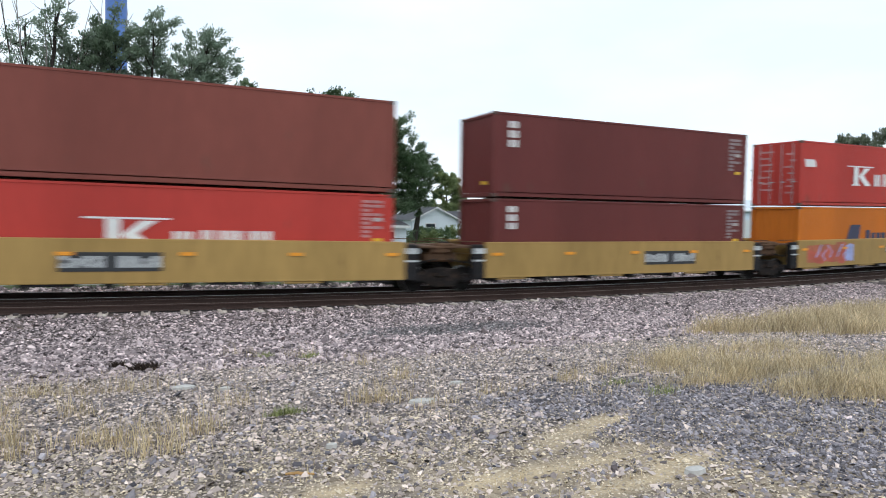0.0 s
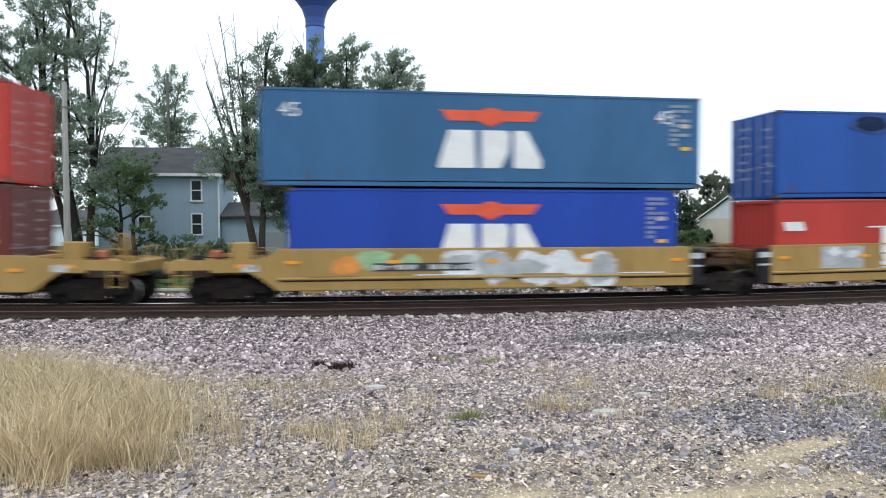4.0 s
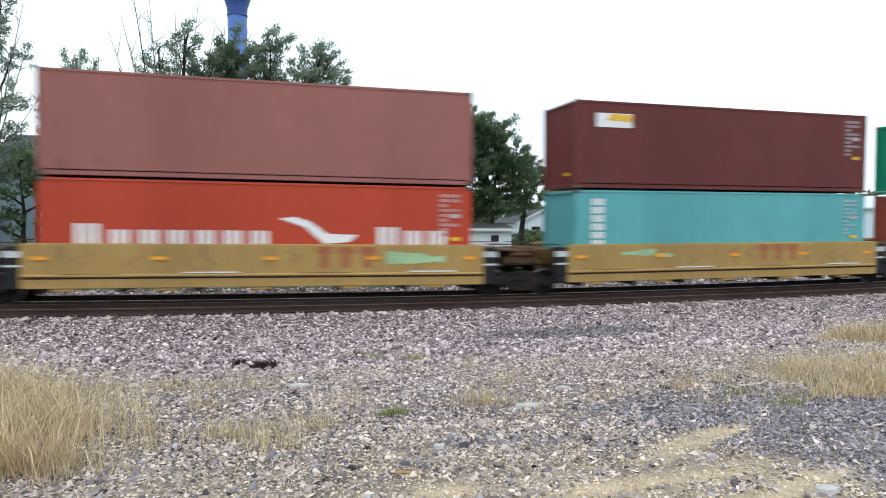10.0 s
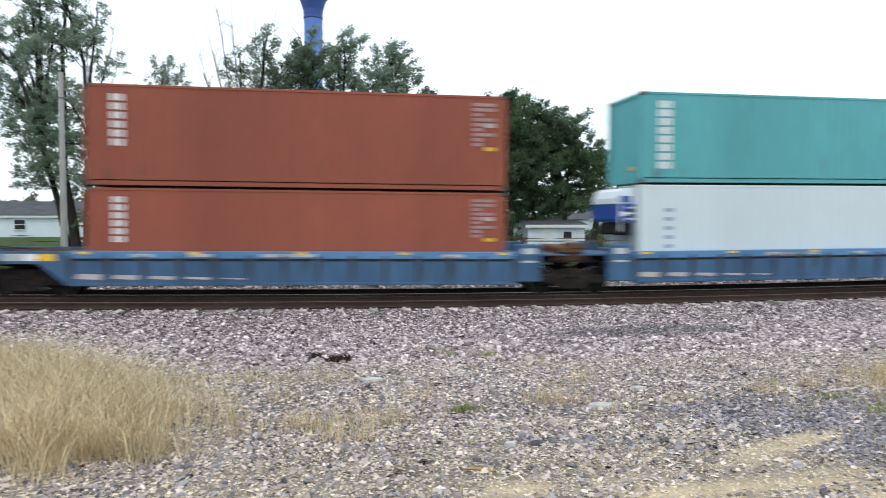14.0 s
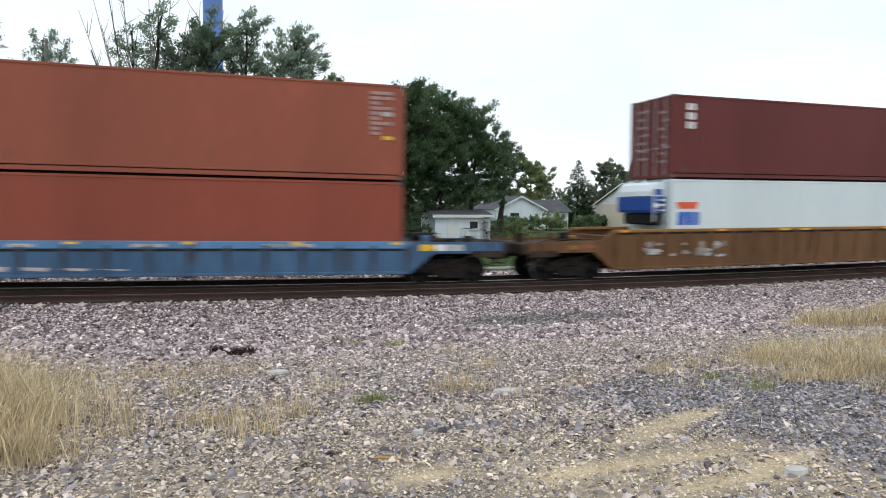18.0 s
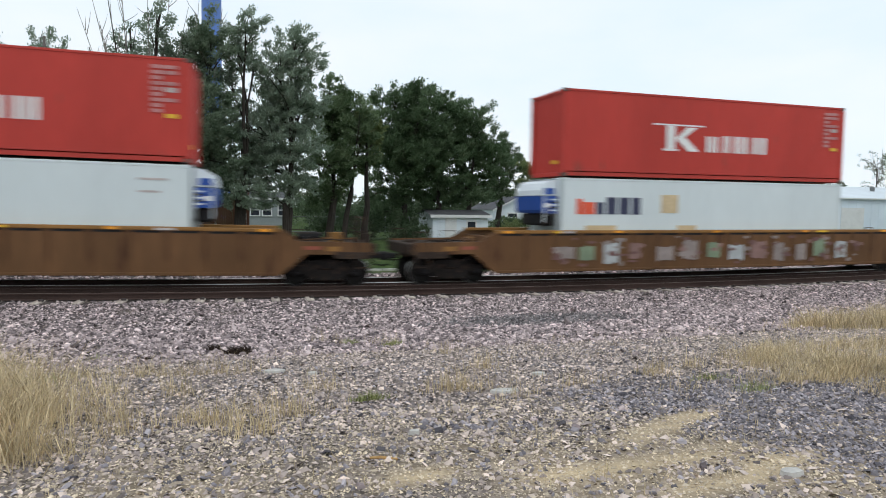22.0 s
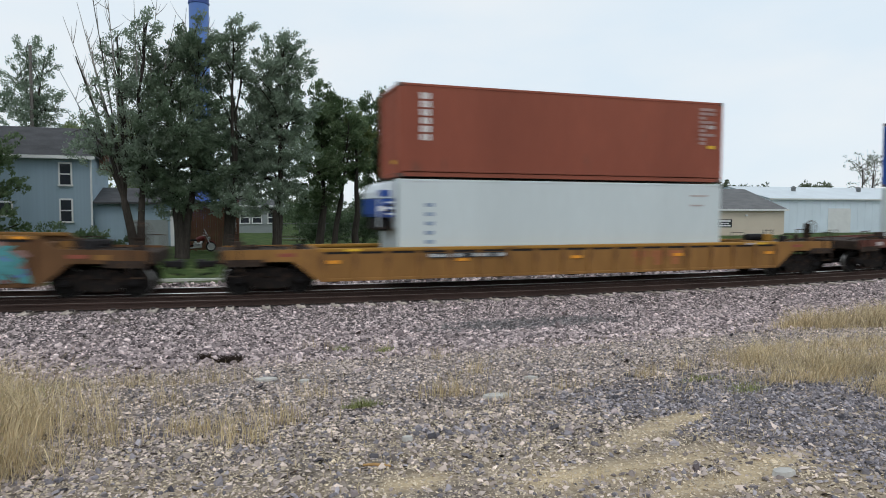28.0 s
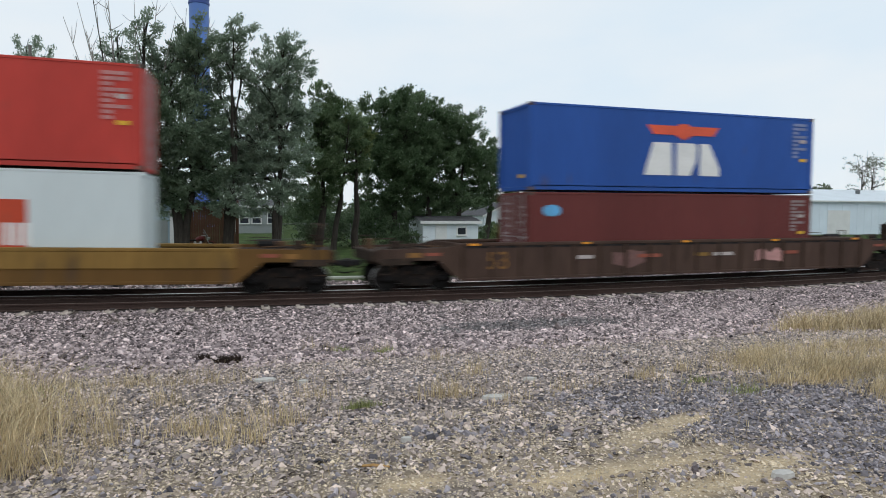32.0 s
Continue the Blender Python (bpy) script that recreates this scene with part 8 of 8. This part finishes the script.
def stone_field(name, xy, size, seed, mat, label, fine=True, sink=0.35):
    """Loose crushed stones as one scatter of angular lumps: broken blocks, or (fine=False) small pointed chips."""
    r = np.random.RandomState(seed)
    n = len(xy)
    if fine:
        base = np.array([(-1, -0.8, -0.5), (0.9, -1, -0.5), (1.1, 0.8, -0.5), (-0.8, 1, -0.5), (-0.7, -0.5, 0.55), (0.6, -0.65, 0.55), (0.75, 0.5, 0.55), (-0.55, 0.65, 0.55)])
        quad = np.array([(4, 5, 6, 7), (0, 1, 5, 4), (1, 2, 6, 5), (2, 3, 7, 6), (3, 0, 4, 7)])
    else:
        base = np.array([(-1, -0.8, -0.4), (0.9, -1, -0.4), (1.1, 0.8, -0.4), (-0.8, 1, -0.4), (0.1, 0.0, 0.6)])
        quad = np.array([(0, 1, 4), (1, 2, 4), (2, 3, 4), (3, 0, 4)])
    k = len(base)
    v = base[None] * (1 + 0.34 * r.uniform(-1, 1, (n, k, 3)))
    s = size * np.exp(r.normal(0, 0.36, (n, 1)))
    axes = s[:, None] * np.stack([r.uniform(0.8, 1.5, n), r.uniform(0.65, 1.1, n), r.uniform(0.5, 1.0, n)], 1)[:, None]
    v = v * axes
    a = r.uniform(0, 2 * np.pi, n)
    tilt, roll = r.normal(0, 0.38, n), r.normal(0, 0.38, n)
    c, d = np.cos(a)[:, None], np.sin(a)[:, None]
    v[..., 2] = v[..., 2] + v[..., 0] * np.sin(tilt)[:, None] + v[..., 1] * np.sin(roll)[:, None]
    x, y = v[..., 0] * c - v[..., 1] * d, v[..., 0] * d + v[..., 1] * c
    z = ground_zs(xy) + (0.5 - sink) * s[:, 0]
    v = np.stack([x + xy[:, :1], y + xy[:, 1:2], v[..., 2] + z[:, None]], -1).reshape(-1, 3)
    f = (quad[None] + (np.arange(n) * k)[:, None, None]).ravel()
    return tagged(part(name, raw_mesh(name, v, f, quad.shape[1], True), mat), label, "gravel", kind="stuff")


def scatter(n, x0, x1, y0, y1, seed, keep=None):
    r = np.random.RandomState(seed)
    xy = np.stack([r.uniform(x0, x1, n), r.uniform(y0, y1, n)], 1)
    if keep is not None:
        xy = xy[np.array([keep(x, y, r.rand()) for x, y in xy])]
    return xy


def in_view(x, y):
    return -0.62 * y - 1.0 < x < 1.65 * y + 1.0


def keep_ballast(x, y, p):
    d = y - track_y(x)
    return d < -1.80 and in_view(x, y) and not (-2.42 < d and abs(((x - 0.08) / 0.9906 + 0.5) % 1.0 - 0.5) < 0.2)


def stain(x, y):
    return smooth(1.3, 0.5, math.hypot((x - 6.8 - 0.5 * (y - 14)) / 2.6, (y - 14.2) / 1.1))


def blue_area(x, y):
    return smooth(3.4, 4.1, x + 0.45 * (y - 4.3)) * smooth(6.6, 5.4, y) * (1 - sand_at(x, y))


stone_field("ballast_stones", scatter(62000, -12, 30, 9.6, 15.0, 1, lambda x, y, p: keep_ballast(x, y, p) and p > 0.85 * stain(x, y)), 0.0215, 2, STONE, "grey and mauve crushed ballast stones", True, 0.1)
stone_field("shoulder_ballast_stones", scatter(52000, -12, 30, 15.0, 19.6, 31, lambda x, y, p: keep_ballast(x, y, p) and p > 0.85 * stain(x, y)), 0.0225, 32, STONE, "crushed ballast stones at the edge of the track", False, 0.1)
stone_field("far_ballast_stones", np.array([(x, track_y(x) + 1.5 + 4.4 * v) for x, v in np.random.RandomState(21).rand(9000, 2) * (52, 1) - (16, 0)]), 0.045, 22, STONE, "grey ballast stones beyond the track", True, 0.1)
stone_field("stained_stones", scatter(13000, 3, 11, 12, 16.5, 11, lambda x, y, p: p < 0.85 * stain(x, y)), 0.0215, 12, STONE_DARK, "dark oil-stained ballast stones", True, 0.1)
stone_field("gravel_stones", scatter(150000, -6, 18, 2.6, 10.4, 3, lambda x, y, p: in_view(x, y) and p > 0.95 * sand_at(x, y) and p > 0.72 * blue_area(x, y) and p > 0.6 * smooth(6, 4, y)), 0.0132, 4, STONE_WARM, "loose grey and buff gravel stones", False, 0.15)
stone_field("dark_gravel", scatter(26000, -6, 18, 2.6, 11.0, 23, lambda x, y, p: in_view(x, y) and p > 1.4 * sand_at(x, y) and p < 0.75 - 0.4 * smooth(7, 10, y)), 0.0125, 24, STONE_BLUE, "blue-grey stones among the gravel", True, 0.15)
stone_field("blue_gravel", scatter(60000, 2.5, 9.5, 2.4, 6.6, 13, lambda x, y, p: in_view(x, y) and p < 0.8 * blue_area(x, y)), 0.0098, 14, STONE_BLUE, "small blue-grey crushed stones", True, 0.15)
stone_field("sand_pebbles", scatter(60000, -3, 8, 2.4, 5.8, 5, lambda x, y, p: in_view(x, y) and p > 0.8 * blue_area(x, y)), 0.0065, 6, PEBBLE, "fine sandy pebbles", False, 0.2)
stone_field("coarse_stones", scatter(420, -6, 18, 3.6, 11.0, 7, lambda x, y, p: in_view(x, y) and p > 0.9 * sand_at(x, y)), 0.021, 8, STONE, "larger grey stones among the gravel", True, 0.2)
row = np.array([(1.5 + 1.15 * (i % 60) / 60 + 0.05 * math.sin(i * 7.1), 5.12 - 0.22 * (i % 60) / 60 + 0.16 * ((i * 37) % 60) / 60 - 0.08) for i in range(64)])
row[:, 1] += np.random.RandomState(3).normal(0, 0.09, len(row))
stone_field("stone_ridge", row, 0.019, 9, STONE_BLUE, "loose row of blue-grey stones", True, 0.15)


def flat_stone(x, y, w, d, seed):
    rng = random.Random(seed)
    n = 9
    ring = [(w / 2 * math.cos(2 * math.pi * k / n) * rng.uniform(0.8, 1.1), d / 2 * math.sin(2 * math.pi * k / n) * rng.uniform(0.8, 1.1)) for k in range(n)]
    z = ground_z(x, y)
    g = Geo().add([(a, b, -0.03) for a, b in ring] + [(a * 0.85, b * 0.85, 0.035) for a, b in ring] + [(0, 0, 0.045)],
                  [(k, (k + 1) % n, n + (k + 1) % n, n + k) for k in range(n)] + [(n + k, n + (k + 1) % n, 2 * n) for k in range(n)])
    tagged(part("flat_stone", g, BIGSTONE, at=(x, y, z)), "pale flat stone lying in the gravel", "stone", "flat stones")


def blades(name, roots, height, width, seed, mat, label, bend=0.35):
    """Grass blades, each two joints long, leaning at random."""
    r = np.random.RandomState(seed)
    n = len(roots)
    z = ground_zs(roots)
    h = height * np.clip(np.exp(r.normal(-0.15, 0.45, n)), 0.2, 1.8)
    a = r.uniform(0, 2 * np.pi, n)
    lean = bend * r.uniform(0.1, 1.0, n) * h
    b = r.uniform(0, 2 * np.pi, n)
    w = width * r.uniform(0.6, 1.3, n)
    wx, wy = w * np.cos(b), w * np.sin(b)
    lx, ly = lean * np.cos(a), lean * np.sin(a)
    x, y = roots[:, 0], roots[:, 1]
    v = np.stack([np.stack([x - wx, y - wy, z - 0.02], 1), np.stack([x + wx, y + wy, z - 0.02], 1),
                  np.stack([x + 0.35 * lx + 0.7 * wx, y + 0.35 * ly + 0.7 * wy, z + 0.68 * h], 1), np.stack([x + 0.35 * lx - 0.7 * wx, y + 0.35 * ly - 0.7 * wy, z + 0.68 * h], 1),
                  np.stack([x + lx, y + ly, z + h], 1)], 1).reshape(-1, 3)
    k = np.arange(n)[:, None] * 5
    f = np.concatenate([k + [0, 1, 2], k + [0, 2, 3], k + [3, 2, 4]], 1).ravel()
    return tagged(part(name, raw_mesh(name, v, f, 3), mat), label, "grass", kind="stuff")


def clumped(n, spots, seed):
    """Roots spread softly round tuft centres: rows of (x, y, radius x, radius y, weight). Gives roots and how near each is to a centre."""
    r = np.random.RandomState(seed)
    spots = np.asarray(spots, float)
    pick = r.choice(len(spots), n, p=spots[:, 4] / spots[:, 4].sum())
    d = r.normal(size=(n, 2)) * 0.62
    near = np.exp(-0.55 * (d ** 2).sum(1))
    roots = spots[pick, :2] + spots[pick, 2:4] * d
    patch = np.array([noise.noise((x * 2.3, y * 2.3, seed)) + 0.6 * noise.noise((x * 7.0, y * 7.0, seed)) for x, y in roots])
    keep = (1.5 * patch + 0.8 * near - 0.35 > r.uniform(-0.35, 0.3, n)) & (roots[:, 1] > 3.3)
    return roots[keep], near[keep]


for i, (x, y, w, d) in enumerate(((2.59, 6.11, 0.34, 0.17), (0.42, 8.23, 0.36, 0.16), (3.61, 3.47, 0.2, 0.12), (0.85, 7.9, 0.16, 0.1), (3.35, 6.9, 0.2, 0.1), (1.35, 5.0, 0.1, 0.07))):
    flat_stone(x, y, w, d, 70 + i)
stick = thing("stick", "short broken orange-brown stick lying on the sand", "stick", at=(0.99, 4.5, ground_z(0.99, 4.5) + 0.012), turn=-22)
part("shaft", Geo().tube([(-0.1, 0, 0), (-0.02, 0.004, 0.006), (0.1, 0, 0)], [0.008, 0.012, 0.007], 6), material("bleached_stick", (0.45, 0.27, 0.11), 0.8, 0, 0.2, 8, 40, bump=0.3), stick)


def weed_clump(x, y, r, n, seed):
    g, rng = Geo(), random.Random(seed)
    for _ in range(n):
        a, d = rng.uniform(0, 6.3), r * rng.random()
        p = Vector((d * 1.6 * math.cos(a), 0.7 * d * math.sin(a), -0.01))
        q = p + Vector((rng.uniform(-0.12, 0.12), rng.uniform(-0.06, 0.06), rng.uniform(0.02, 0.13)))
        g.tube([p, p.lerp(q, 0.5) + Vector((0.01, 0, 0.02)), q], [0.012, 0.01, 0.005], 4)
    tagged(part("dead_weeds", g, DEADWEED, at=(x, y, ground_z(x, y))), "dark withered weeds on the ballast", "weeds", "weeds", "stuff")


weed_clump(0.0, 10.2, 0.12, 130, 1)
weed_clump(-0.36, 10.75, 0.07, 30, 2)


def grass(name, n, spots, seed, height, width, mat, label, bend):
    roots, near = clumped(n, spots, seed)
    blades(name, roots, height * (0.5 + 0.5 * near), width, seed + 1, mat, label, bend)


left_spots = [(-2.3, 5.3, 0.6, 0.45, 1.6), (-2.7, 6.5, 0.9, 0.7, 2.8), (-3.2, 7.8, 1.1, 0.8, 3.2), (-4.0, 9.0, 1.2, 0.8, 3.2), (-4.8, 9.8, 1.3, 0.8, 2.6), (-5.8, 10.0, 1.5, 1.0, 2.2), (-4.6, 7.4, 1.2, 1.3, 2.0),
              (-1.6, 5.3, 0.45, 0.3, 0.5), (-1.7, 6.4, 0.5, 0.45, 0.6)]
grass("dry_grass_clump", 34000, left_spots, 1, 0.40, 0.0026, STRAW, "tall thick clump of dry pale golden grass", 1.5)
right_spots = [(7.3, 5.0, 0.7, 0.35, 1.0), (8.3, 4.9, 0.8, 0.4, 1.2), (7.0, 4.3, 0.5, 0.25, 0.6), (5.7, 5.6, 0.5, 0.25, 0.5), (6.3, 6.6, 0.6, 0.5, 0.8), (7.3, 7.2, 0.8, 0.4, 1.1), (8.8, 7.3, 1.1, 0.5, 1.4), (6.5, 5.7, 0.6, 0.4, 1.4), (7.0, 5.95, 0.8, 0.5, 2.2), (7.9, 6.0, 0.9, 0.6, 2.2), (6.6, 4.75, 0.6, 0.35, 0.9), (7.4, 4.6, 0.8, 0.4, 1.3), (8.9, 5.3, 0.9, 0.7, 1.6), (6.5, 6.7, 0.6, 0.25, 0.5)]
grass("dry_grass_patch", 18000, right_spots, 3, 0.19, 0.0026, STRAW, "patch of dry pale golden grass on the gravel", 1.6)
far_spots = [(11.0, 9.9, 0.8, 0.5, 1.2), (12.4, 9.6, 1.3, 0.9, 2.2), (14.2, 10.4, 1.6, 1.0, 2.2), (16.8, 11.2, 1.8, 1.0, 2.2), (19.5, 11.8, 2.2, 1.3, 2.2), (12.8, 8.2, 1.2, 0.5, 1.2), (15.5, 8.9, 2.0, 0.9, 1.8)]
grass("dry_grass_far", 20000, far_spots, 5, 0.30, 0.0042, STRAW, "dry pale golden grass beside the ballast", 1.3)
tufts = [(-1.81, 8.66), (-1.13, 8.57), (-0.17, 8.35), (-0.31, 5.89), (0.1, 5.4), (0.35, 5.84), (0.54, 5.86), (-1.42, 6.11), (-0.89, 5.75), (1.47, 11.57), (1.86, 10.92), (2.46, 10.59),
         (2.89, 9.15), (2.08, 6.37), (2.24, 6.3), (2.63, 5.88), (4.23, 5.55), (5.3, 6.73), (-0.6, 7.1), (0.9, 6.9), (3.6, 6.2), (-1.3, 7.4), (4.6, 6.4), (3.0, 7.6), (-0.1, 5.7), (0.2, 6.1), (-1.0, 6.2), (-0.6, 8.4)]
tuft_spots = [(x, y, 0.10 + 0.03 * y, 0.05 + 0.016 * y, 1.0 - 0.5 * (y > 9)) for x, y in tufts]
grass("grass_tufts", 3600, tuft_spots, 7, 0.19, 0.0028, STRAW, "scattered thin tufts of dry grass", 0.9)
loose = scatter(11000, -5, 14, 3.4, 10.5, 10, lambda x, y, p: in_view(x, y) and noise.noise((x * 0.9, y * 0.9, 9.0)) > 0.0)
blades("sparse_grass", loose, 0.07, 0.0022, 11, STRAW, "sparse short dry grass between stones", 1.1)
green_spots = [(1.24, 6.2, 0.16, 0.05, 1.0), (1.77, 10.95, 0.2, 0.1, 0.8), (2.46, 10.5, 0.15, 0.1, 0.6), (5.2, 5.45, 0.25, 0.12, 0.6), (-1.8, 10.4, 0.3, 0.2, 0.5), (5.0, 6.0, 0.3, 0.1, 0.4), (-2.2, 8.6, 0.5, 0.3, 0.8)]
grass("green_tufts", 2000, green_spots, 12, 0.07, 0.003, STRAW_GREEN, "low green tufts in the gravel", 0.9)


# ---- the journey of the train ----
def travelled(t):
    """Metres the train has gone since the start: close to 17 metres a second, slowing a little."""
    d = t - 16.0
    s = 16.9619 * t - 0.0112964 * d * d - 6.7126e-05 * d ** 3 + 1.57367e-05 * d ** 4 + 1.5856
    return s + (0.25 - 0.53 * t if t < 1 else (-0.28 * (2 - t) if t < 2 else 0.0))


def motions():
    grid = [0.5 * k for k in range(65)]
    for ob, u, up in MOVERS:
        times = [t for t in grid if -75 < u - travelled(t) < 95]
        times = sorted({0.0, 32.0, *times, *[float(k) for k in range(0, 33, 4)]})
        walk(ob, [(t, track_pose(u - travelled(t), up)) for t in times])
    for w, u, at in WHEELS:
        frames = [k for k in range(0, 961) if -22 < u - travelled(k / 30) < 46]
        if not frames:
            frames = [0]
        start = travelled(frames[0] / 30)
        rows = [(k / 30, pose(*at, 0, -math.degrees((travelled(k / 30) - start) / 0.42), 0)) for k in frames]
        if frames[0] > 0:
            rows.insert(0, (0.0, pose(*at)))
        if frames[-1] < 960:
            rows.append((32.0, rows[-1][1]))
        walk(w, rows)


motions()
